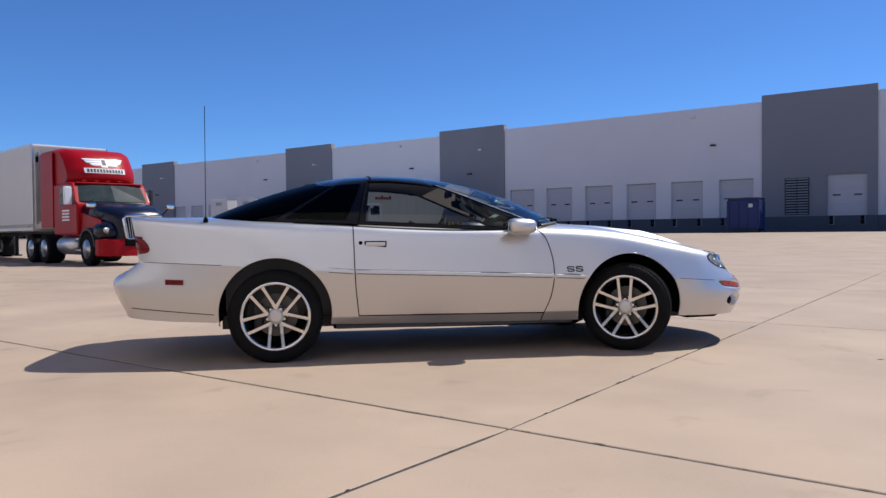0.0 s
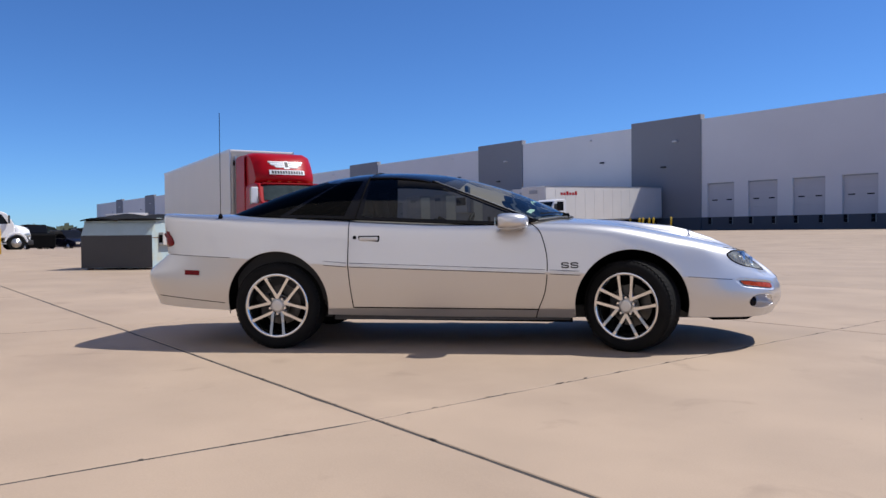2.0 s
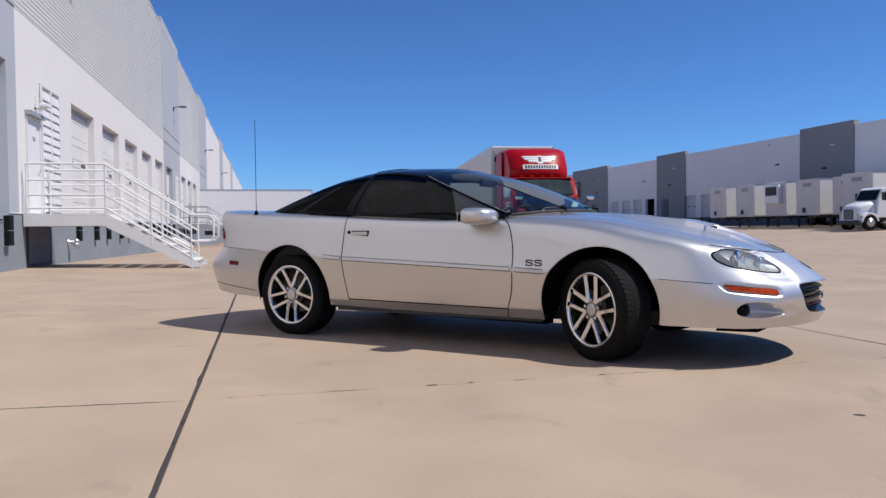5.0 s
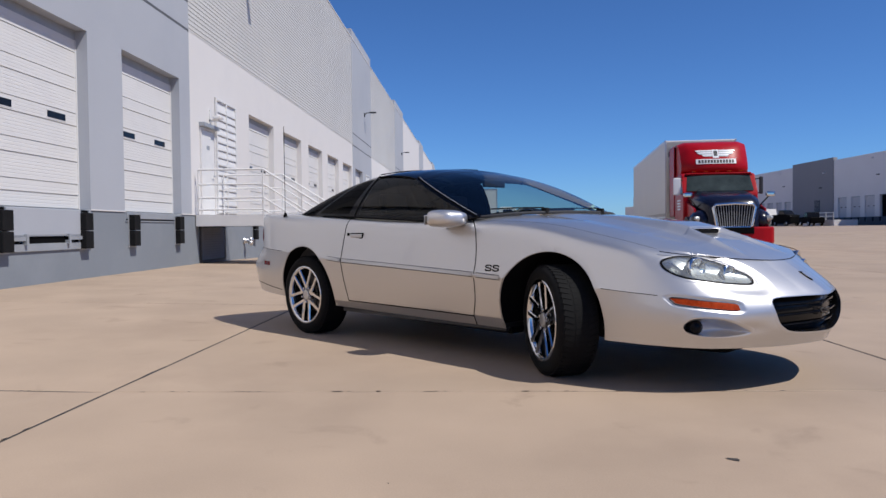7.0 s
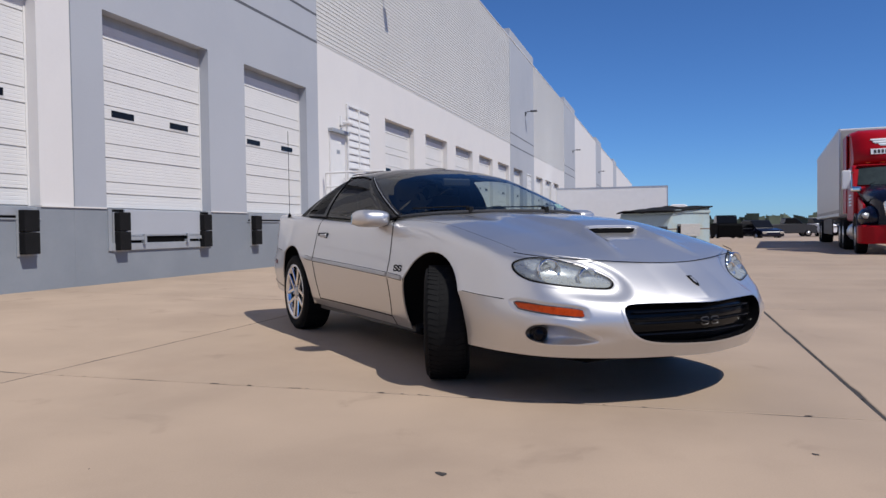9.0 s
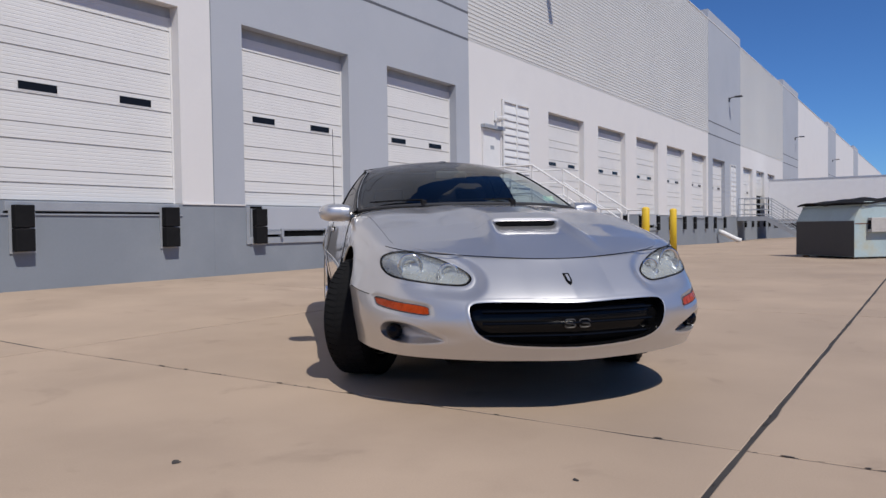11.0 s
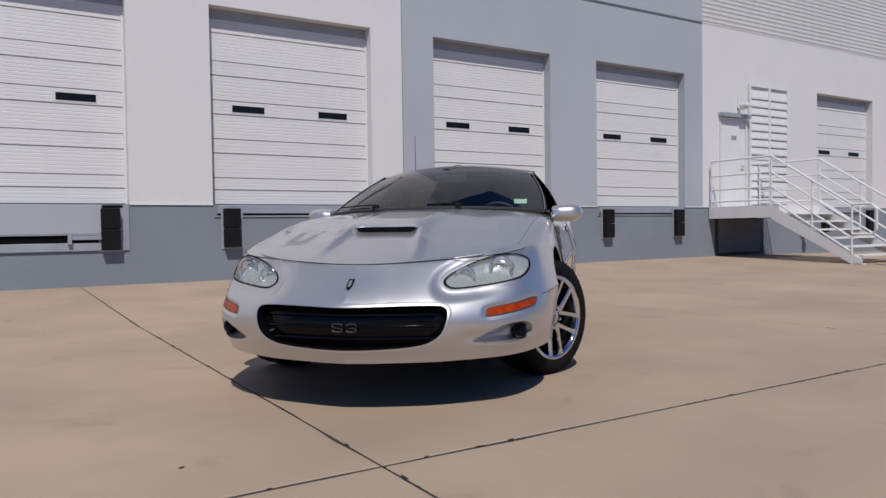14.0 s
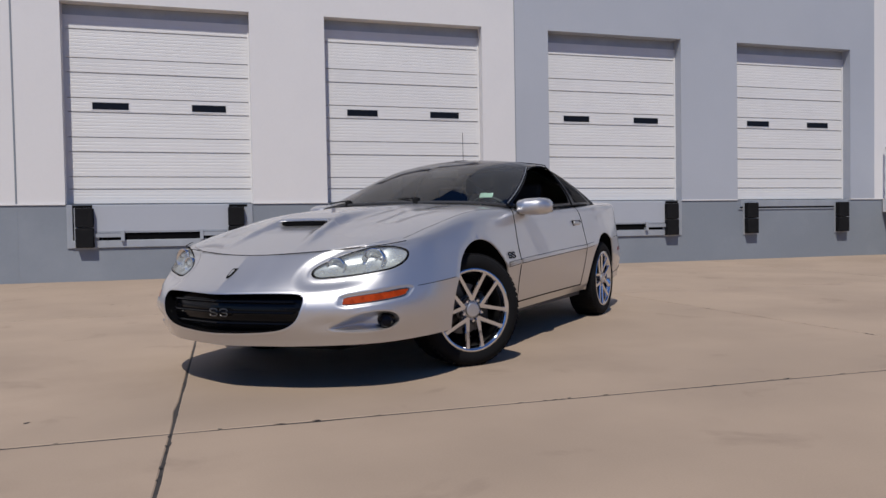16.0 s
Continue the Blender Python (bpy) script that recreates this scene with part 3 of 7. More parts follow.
# hose connection beside the stairs
_r = thing("wall_inlet", "steel twin wall inlet with caps on the dock base", "pipe fitting", pose(-18.76, NEAR_Y + 0.004, 0.58))
bm = bmesh.new()
lathe(bm, [(0.10, 0), (0.10, 0.03), (0.06, 0.05), (0.06, 0.2)], 16, pose(0, 0, 0, -90, 0, 0))
lathe(bm, [(0.055, 0), (0.07, 0.02), (0.07, 0.09), (0.04, 0.11)], 14, pose(-0.02, 0.17, 0.0, -50, 30, 0))
lathe(bm, [(0.055, 0), (0.07, 0.02), (0.07, 0.09), (0.04, 0.11)], 14, pose(0.02, 0.17, -0.04, -130, -30, 0))
part("inlet_body", bm, ALU, _r, smooth=True)
# downspout shoe at the wall foot
_r = thing("downspout_shoe", "white pipe elbow at the wall foot", "pipe", pose(-40.4, NEAR_Y + 0.02, gz(-40.4, -0.85)))
bm = bmesh.new()
tube(bm, [(0, 0.1, 0.62), (-0.1, 0.25, 0.58), (-0.5, 0.9, 0.2), (-0.6, 1.1, 0.12)], 0.13, 12)
part("elbow_pipe", bm, WHITE_STEEL, _r, smooth=True)


# ---- bollards and hydrant ----
def bollard(x, y, h=1.22):
    root = thing("bollard", "yellow painted steel bollard with a domed cap", "bollard", pose(x, y, gz(x, y)), "bollards")
    bm = bmesh.new()
    lathe(bm, [(0.085, 0), (0.085, h - 0.03), (0.07, h - 0.008), (0.03, h + 0.006), (0.0, h + 0.008)], 20)
    part("post", bm, YELLOW, root, smooth=True)


for x, y in ((-15.02, 3.60), (-17.25, 3.56), (-40.6, 5.9), (-39.4, 6.95), (-40.1, 3.7), (-41.5, 7.1)):
    bollard(x, y)


def hydrant(x, y):
    root = thing("fire_hydrant", "red fire hydrant with side caps", "hydrant", pose(x, y, gz(x, y)))
    bm = bmesh.new()
    lathe(bm, [(0.16, 0), (0.16, 0.05), (0.10, 0.07), (0.10, 0.55), (0.14, 0.57), (0.14, 0.62), (0.11, 0.66), (0.06, 0.76), (0.03, 0.78), (0.03, 0.82), (0.0, 0.82)], 16)
    part("barrel", bm, HYDRANT, root, smooth=True)
    for a in (0, 90, 180):
        bm = bmesh.new()
        lathe(bm, [(0.06, 0.08), (0.06, 0.16), (0.075, 0.16), (0.075, 0.2), (0.03, 0.22)], 12, pose(0, 0, 0.45, 90, 0, a))
        part("side_cap", bm, HYDRANT, root)


hydrant(-43.2, 6.75)
# ---- the car: a wide low coupe, u forward from the rear axle, w to its left ----
CAR = thing("sports_car", "silver two-door sports coupe with black roof and chrome wheels", "car", pose(-4.392, 4.932, 0, 0, 0, 45.66))


def spline(knots, t):
    """A smooth curve through knots, by index."""
    k = np.asarray(knots, float)
    if k.ndim == 1:
        k = k[:, None]
    t = np.clip(np.asarray(t, float), 0, len(k) - 1 - 1e-9)
    i = t.astype(int)
    f = (t - i)[:, None]
    p0, p1, p2, p3 = k[np.maximum(i - 1, 0)], k[i], k[i + 1], k[np.minimum(i + 2, len(k) - 1)]
    return 0.5 * (2 * p1 + (p2 - p0) * f + (2 * p0 - 5 * p1 + 4 * p2 - p3) * f * f + (3 * p1 - p0 - 3 * p2 + p3) * f ** 3)


PLAN_U = np.array([-1.18, -1.17, -1.13, -1.02, -0.74, -0.38, 0.0, 0.42, 1.2, 2.0, 2.58, 3.0, 3.30, 3.555, 3.75, 3.835, 3.855])
PLAN_W = np.array([0, 0.35, 0.60, 0.75, 0.828, 0.868, 0.904, 0.892, 0.882, 0.892, 0.926, 0.914, 0.868, 0.735, 0.46, 0.20, 0])
L1 = np.stack([PLAN_U, PLAN_W - 1.8 * np.array([0, 0, 0, 0.004, 0.008, 0.010, 0.014, 0.016, 0.018, 0.018, 0.014, 0.010, 0.004, 0, 0, 0, 0]), [0.58, 0.58, 0.57, 0.55, 0.51, 0.47, 0.45, 0.44, 0.43, 0.42, 0.42, 0.40, 0.385, 0.375, 0.37, 0.37, 0.37]], 1)
L0 = np.stack([PLAN_U + np.array([0.10, 0.10, 0.08, 0.05, 0.01, 0, 0, 0, 0, 0, 0, -0.01, -0.03, -0.05, -0.06, -0.06, -0.06]), PLAN_W - np.array([0, 0.01, 0.02, 0.03, 0.04, 0.05, 0.06, 0.07, 0.08, 0.08, 0.07, 0.04, 0.04, 0.03, 0.02, 0.01, 0]), [0.36, 0.355, 0.34, 0.325, 0.305, 0.288, 0.27, 0.255, 0.240, 0.235, 0.235, 0.250, 0.246, 0.240, 0.237, 0.236, 0.235]], 1)
L2 = np.stack([PLAN_U + np.array([0.19, 0.19, 0.17, 0.11, 0.03, 0, 0, 0, 0, 0, 0, -0.005, -0.02, -0.03, -0.035, -0.035, -0.035]), PLAN_W - np.array([0, 0.02, 0.03, 0.03, 0.020, 0.008, 0.0, 0.0, 0.0, 0.0, 0.002, 0.010, 0.015, 0.012, 0.005, 0, 0]), [0.72, 0.72, 0.72, 0.715, 0.705, 0.69, 0.665, 0.635, 0.60, 0.572, 0.553, 0.535, 0.52, 0.508, 0.502, 0.50, 0.50]], 1)
L3 = np.array([(-1.05, 0, 1.045), (-1.045, 0.35, 1.045), (-1.02, 0.57, 1.04), (-0.94, 0.695, 1.033), (-0.71, 0.755, 1.015), (-0.40, 0.782, 1.0), (0, 0.800, 0.985), (0.42, 0.800, 0.97), (1.2, 0.792, 0.937), (1.95, 0.798, 0.928), (2.5, 0.815, 0.893), (2.94, 0.805, 0.805), (3.19, 0.785, 0.750), (3.41, 0.655, 0.713), (3.52, 0.385, 0.69), (3.58, 0.16, 0.676), (3.59, 0, 0.672)])
HOOD_U = [-1.2, -0.5, 0, 1.0, 1.9, 2.2, 2.6, 3.0, 3.3, 3.6]
HOOD_Z = [1.03, 1.04, 1.03, 1.0, 0.995, 0.975, 0.93, 0.86, 0.785, 0.672]
ARCHES = ((0.0, 0.345, 0.392), (2.605, 0.335, 0.398))


def inside(poly, p, q):
    """Which points (p, q) lie in a polygon."""
    res = np.zeros(np.shape(p), bool)
    n = len(poly)
    for i in range(n):
        (x1, y1), (x2, y2) = poly[i], poly[(i + 1) % n]
        if y1 == y2:
            continue
        res ^= ((q > min(y1, y2)) & (q <= max(y1, y2)) & (p < (q - y1) * (x2 - x1) / (y2 - y1) + x1))
    return res


def round_outline(poly, per=6):
    k = np.asarray(poly, float)
    n = len(k)
    out = []
    for i in range(n):
        p0, p1, p2, p3 = k[i - 1], k[i], k[(i + 1) % n], k[(i + 2) % n]
        for f in np.arange(0, 1, 1 / per):
            out.append(0.5 * (2 * p1 + (p2 - p0) * f + (2 * p0 - 5 * p1 + 4 * p2 - p3) * f * f + (3 * p1 - p0 - 3 * p2 + p3) * f ** 3))
    return np.array(out)


# outlines in the front view (half-width, height), half of the car
LAMP = round_outline([(0.786, 0.644), (0.774, 0.690), (0.712, 0.711), (0.63, 0.704), (0.53, 0.673), (0.445, 0.628), (0.418, 0.594), (0.45, 0.565), (0.52, 0.564), (0.62, 0.575), (0.70, 0.588), (0.76, 0.606)])
TURN = round_outline([(0.822, 0.484), (0.818, 0.504), (0.74, 0.488), (0.632, 0.472), (0.622, 0.456), (0.632, 0.440), (0.74, 0.452), (0.812, 0.468)], 3)
FOG = round_outline([(0.81, 0.372), (0.79, 0.398), (0.74, 0.402), (0.68, 0.388), (0.60, 0.350), (0.56, 0.325), (0.62, 0.310), (0.72, 0.305), (0.78, 0.318), (0.805, 0.34)])


def outline_gap(poly, p, q):
    """How far points (p, q) lie outside a polygon; nought within it."""
    best = np.full(np.shape(p), 9.0)
    for (ax, ay), (bx, by) in zip(poly, np.roll(poly, -1, 0)):
        dx, dy = bx - ax, by - ay
        f = np.clip(((p - ax) * dx + (q - ay) * dy) / (dx * dx + dy * dy + 1e-12), 0, 1)
        best = np.minimum(best, np.hypot(p - ax - f * dx, q - ay - f * dy))
    return np.where(inside(poly, p, q), 0.0, best)


def body_grid():
    # columns along the half outline, close together round the nose
    seg = [6, 8, 20, 34, 36, 30, 32, 46, 50, 40, 36, 34, 38, 36, 24, 10]
    t = np.concatenate([np.arange(i, i + 1, 1 / n) for i, n in enumerate(seg)] + [[16.0]])
    t = t[:sum(seg) + 1]
    a, b, c, d = (spline(k, t) for k in (L0, L1, L2, L3))
    rows = []
    sharp = (np.clip((t - 1.2) / 1.5, 0, 1) * np.clip((12.3 - t) / 0.9, 0, 1))[:, None]
    for v in np.linspace(0, 3, 76):
        P = np.stack([a, b, c, d])
        i = min(int(v), 2)
        f = v - i
        p1, p2 = P[i], P[i + 1]
        p0 = P[i - 1] if i > 0 else p1 * 2 - p2 + np.array([0, 0, 0])
        p3 = P[i + 2] if i < 2 else p2 + (p2 - p1) * 0.35 + (d - c) * np.array([0, 0.8, 0.0])
        # the flank breaks along the rub strip
        if i == 1:
            p3 = p3 * (1 - sharp) + (2 * p2 - p1) * sharp
        if i == 2:
            p0 = p0 * (1 - sharp) + (2 * p1 - p2) * sharp
        rows.append(0.5 * (2 * p1 + (p2 - p0) * f + (2 * p0 - 5 * p1 + 4 * p2 - p3) * f * f + (3 * p1 - p0 - 3 * p2 + p3) * f ** 3))
    side = len(rows)
    zc = np.interp(d[:, 0], HOOD_U, HOOD_Z)
    for q in np.linspace(0, 1, 40)[1:]:
        p = d.copy()
        p[:, 1] = d[:, 1] * (1 - q)
        p[:, 2] = d[:, 2] + (np.maximum(zc, d[:, 2]) - d[:, 2]) * (1 - (1 - q) ** 2.2)
        # a shallow valley either side of the raised middle of the bonnet
        hood = np.clip((p[:, 0] - 2.0) / 0.3, 0, 1) * np.clip((3.55 - p[:, 0]) / 0.5, 0, 1)
        p[:, 2] -= 0.010 * hood * np.exp(-((p[:, 1] - 0.40) / 0.10) ** 2)
        # the scoop: a low raised box open to the front
        sc = np.clip((p[:, 0] - 2.25) / 0.75, 0, 1) * (p[:, 0] < 3.135)
        p[:, 2] += 0.042 * sc ** 1.3 * np.clip((0.245 - p[:, 1]) / 0.06, 0, 1)
        # two creases that run on from the scoop towards the nose
        fw = np.clip((3.52 - p[:, 0]) / 0.385, 0, 1) * (p[:, 0] >= 3.135)
        p[:, 2] += 0.040 * fw * np.exp(-((p[:, 1] - 0.200 - 0.16 * (p[:, 0] - 3.135)) / 0.036) ** 2)
        rows.append(p)
    G = np.stack(rows)
    # round the shoulder
    lo, hi = side - 11, side + 7
    for _ in range(26):
        G[lo:hi] = G[lo:hi] * 0.5 + (G[lo - 1:hi - 1] + G[lo + 1:hi + 1]) * 0.25
    # the rocker turns under the door
    mid = np.clip((G[:side, :, 0] - 0.36) / 0.05, 0, 1) * np.clip((2.24 - G[:side, :, 0]) / 0.05, 0, 1)
    G[:side, :, 1] -= 0.40 * mid * np.clip(0.306 - G[:side, :, 2], 0, 1)
    # the nose: a shallow keel in the middle, hollows round the lamps and slots for the turn signals
    N = G[:side + 3]
    fore = np.clip((N[..., 0] - 3.0) / 0.15, 0, 1)
    N[..., 0] += 0.016 * fore * np.clip(1 - N[..., 1] / 0.20, 0, 1)
    d = outline_gap(LAMP, N[..., 1], N[..., 2])
    rim = np.clip((0.066 - d) / 0.044, 0, 1)
    N[..., 0] -= 0.026 * fore * np.clip((0.74 - N[..., 1]) / 0.16, 0, 1) * rim * rim * (3 - 2 * rim)
    d = outline_gap(TURN, N[..., 1], N[..., 2])
    N[..., 0] -= 0.013 * fore * np.clip((0.016 - d) / 0.008, 0, 1)
    # a scooped channel that leads in from the fog lamp
    N[..., 0] -= 0.016 * fore * np.exp(-((N[..., 2] - 0.345) / 0.030) ** 2) * np.clip((N[..., 1] - 0.46) / 0.10, 0, 1) * np.clip((0.80 - N[..., 1]) / 0.1, 0, 1)
    return t, G, side


BT, BG, BSIDE = body_grid()


GRILLE_HALF = [(0.0, 0.300), (0.16, 0.303), (0.29, 0.312), (0.375, 0.330), (0.432, 0.368), (0.456, 0.422), (0.460, 0.466), (0.440, 0.490), (0.37, 0.497), (0.2, 0.496), (0.0, 0.492)]
GRILLE = np.array(GRILLE_HALF + [(-a, b) for a, b in GRILLE_HALF[-2:0:-1]])
_fu = BG[:BSIDE + 4, BT > 11.2].reshape(-1, 3)


def local_fit(P, a, b, out, p, q, n=10):
    """The surface's third coordinate at (p, q), by a plane laid through the nearest points."""
    d = (P[:, a] - p) ** 2 + (P[:, b] - q) ** 2
    i = np.argpartition(d, n)[:n]
    k = 1 / (d[i] + 2e-5)
    A = np.stack([np.ones(n), P[i, a] - p, P[i, b] - q], 1) * k[:, None]
    r = np.linalg.lstsq(A, P[i, out] * k, rcond=1e-6)[0]
    return float(np.clip(r[0], P[i, out].min() - 0.01, P[i, out].max() + 0.01))


_side = BG[:BSIDE].reshape(-1, 3)
_top = BG[BSIDE - 6:].reshape(-1, 3)


def front_u(w, z):
    """How far forward the nose surface lies at a half-width and height."""
    return local_fit(_fu, 1, 2, 0, abs(w), z)


def side_w(u, z):
    """The half-width of the flank at a length and height."""
    return local_fit(_side, 0, 2, 1, u, z)


def top_z(u, w):
    return local_fit(_top, 0, 1, 2, u, abs(w))


# greenhouse outlines: foot at the belt, and the roof's edge
FOOT = np.array([(-0.52, 0, 1.035), (-0.50, 0.34, 1.03), (-0.43, 0.60, 1.010), (-0.22, 0.72, 0.995), (0.13, 0.755, 0.985), (0.585, 0.77, 0.968), (1.1, 0.772, 0.942), (1.68, 0.775, 0.918), (1.93, 0.765, 0.94), (2.10, 0.57, 0.962), (2.21, 0.29, 0.972), (2.25, 0, 0.975)])
EDGE = np.array([(0.34, 0, 1.318), (0.345, 0.28, 1.310), (0.37, 0.46, 1.285), (0.42, 0.525, 1.275), (0.50, 0.55, 1.285), (0.665, 0.565, 1.298), (0.85, 0.58, 1.297), (1.06, 0.60, 1.275), (1.15, 0.60, 1.258), (1.21, 0.46, 1.285), (1.27, 0.24, 1.312), (1.29, 0, 1.318)])


def car_body():
    t, G, side = BT, BG, BSIDE
    R, C = G.shape[:2]
    # snap the rims of the wheel arches to a true circle
    H = G.copy()
    for cu, cz, r in ARCHES:
        du, dz = H[:side, :, 0] - cu, H[:side, :, 2] - cz
        dist = np.hypot(du, dz)
        near = (np.abs(dist - r) < 0.016) & (t[None, :] > 3)
        k = np.where(near, r / np.maximum(dist, 1e-6), 1)
        H[:side, :, 0], H[:side, :, 2] = cu + du * k, cz + dz * k
    i, j = np.meshgrid(np.arange(R - 1), np.arange(C - 1), indexing="ij")
    cen = (H[i, j] + H[i + 1, j] + H[i, j + 1] + H[i + 1, j + 1]) / 4
    u, w, z = cen[..., 0], cen[..., 1], cen[..., 2]
    tj = (t[j] + t[j + 1]) / 2
    keep = np.ones(u.shape, bool)
    for cu, cz, r in ARCHES:
        keep &= ~((i < side) & (np.hypot(u - cu, z - cz) < r) & (tj > 3))
    nose = (tj > 11.5) & (i < side + 3)
    for hole in (LAMP, GRILLE, FOG):
        hit = inside(hole, H[..., 1], H[..., 2])
        keep &= ~(nose & (hit[i, j] | hit[i + 1, j] | hit[i, j + 1] | hit[i + 1, j + 1]))
    foot = [(a, b) for a, b, _ in FOOT]
    cab = [(-0.47, -0.01)] + [(a * 0.985 + 0.012, max(b - 0.03, -0.01)) for a, b in foot]
    keep &= ~((i >= side - 1) & inside(np.array(cab + [(2.2, -0.01)]), u, w))
    # panels
    door_front = np.interp(z, [0.24, 0.44, 0.65, 0.82, 0.96], [1.945, 1.997, 2.012, 1.978, 1.86])
    door_rear = np.interp(z, [0.31, 0.64, 0.96], [0.578, 0.55, 0.545])
    hood_w = np.interp(u, [1.85, 2.2, 2.9, 3.15, 3.4], [0.77, 0.765, 0.735, 0.72, 0.60])
    crease = np.interp(u, [-1.0, -0.4, 2.3, 3.0, 3.3], [0.715, 0.69, 0.56, 0.535, 0.515])
    name = np.full(u.shape, "quarter_panel", dtype=object)
    name[(u > 1.6)] = "front_fender"
    name[(i < side) & (u > door_rear) & (u < door_front) & (z > 0.30)] = "door"
    name[(i >= side - 1) & (u > 0.55) & (u < 1.84) & (w > 0.7)] = "door"
    name[(u > 0.38) & (u < 2.2) & (z <= 0.30)] = "rocker_panel"
    name[(i >= side - 2) & (u > 1.86) & (w < hood_w)] = "bonnet"
    name[(u > 2.62) & (z < crease)] = "front_bumper"
    name[(tj > 12.25) & (i < side) & (z < 0.705)] = "front_bumper"
    name[(u < -0.1) & (z < crease)] = "rear_bumper"
    name[(i >= side) & (u < -0.30)] = "rear_deck"
    tail = np.array([(-1.3, 0.772), (-0.850, 0.776), (-0.826, 0.795), (-0.838, 0.835), (-0.885, 0.880), (-0.93, 0.893), (-1.3, 0.90)])
    name[(i < side) & (w > 0.30) & (u < -0.90) & inside(tail, u, z)] = "tail_lamp"
    whole = {"bonnet", "front_bumper", "rear_bumper", "rear_deck"}
    labels = {"bonnet": "silver bonnet with a front scoop", "front_bumper": "silver nose with a wide black grille", "rear_bumper": "silver rear bumper", "tail_lamp": "dark red wraparound tail lamp", "door": "long silver door with a thin rub strip"}
    idx = np.arange(R * C).reshape(R, C)
    quads = np.stack([idx[i, j], idx[i + 1, j], idx[i + 1, j + 1], idx[i, j + 1]], -1)
    flat = H.reshape(-1, 3)
    for nm in sorted(set(name.ravel())):
        sel = quads[keep & (name == nm)]
        if not len(sel):
            continue
        used, inv = np.unique(sel, return_inverse=True)
        inv = inv.reshape(-1, 4)
        left = flat[used]
        right = left * np.array([1, -1, 1])
        if nm in whole:
            vs = np.concatenate([left, right])
            fs = np.concatenate([inv, inv[:, ::-1] + len(left)])
            me_ob = raw(nm, vs, fs, SILVER, CAR, labels.get(nm, ""), True)
            bm = bmesh.new()
            bm.from_mesh(me_ob.data)
            bmesh.ops.remove_doubles(bm, verts=[v for v in bm.verts if abs(v.co.y) < 0.002], dist=0.004)
            bm.to_mesh(me_ob.data)
            bm.free()
        else:
            raw(nm, left, inv, RED_LENS if nm == "tail_lamp" else SILVER, CAR, labels.get(nm, ""), True)
            raw(nm, right, inv[:, ::-1], RED_LENS if nm == "tail_lamp" else SILVER, CAR, labels.get(nm, ""), True)


car_body()


def on_flank(pts, s, off):
    return [(u, s * (side_w(u, z) + off), z) for u, z in pts]


def seam(pts, name="panel_gap", r=0.0042, material=BLACK):
    bm = bmesh.new()
    tube(bm, pts, r, 6)
    return part(name, bm, material, CAR)


def curve2(knots, n=30):
    return [tuple(p) for p in spline(np.array(knots), np.linspace(0, len(knots) - 1, n))]


CURL = curve2([(0.97, 0.74), (0.86, 0.95), (0.5, 1.0), (0.14, 0.95), (0.03, 0.75), (0.16, 0.57), (0.5, 0.50), (0.84, 0.43), (0.97, 0.25), (0.86, 0.05), (0.5, 0.0), (0.14, 0.05), (0.03, 0.26)], 40)


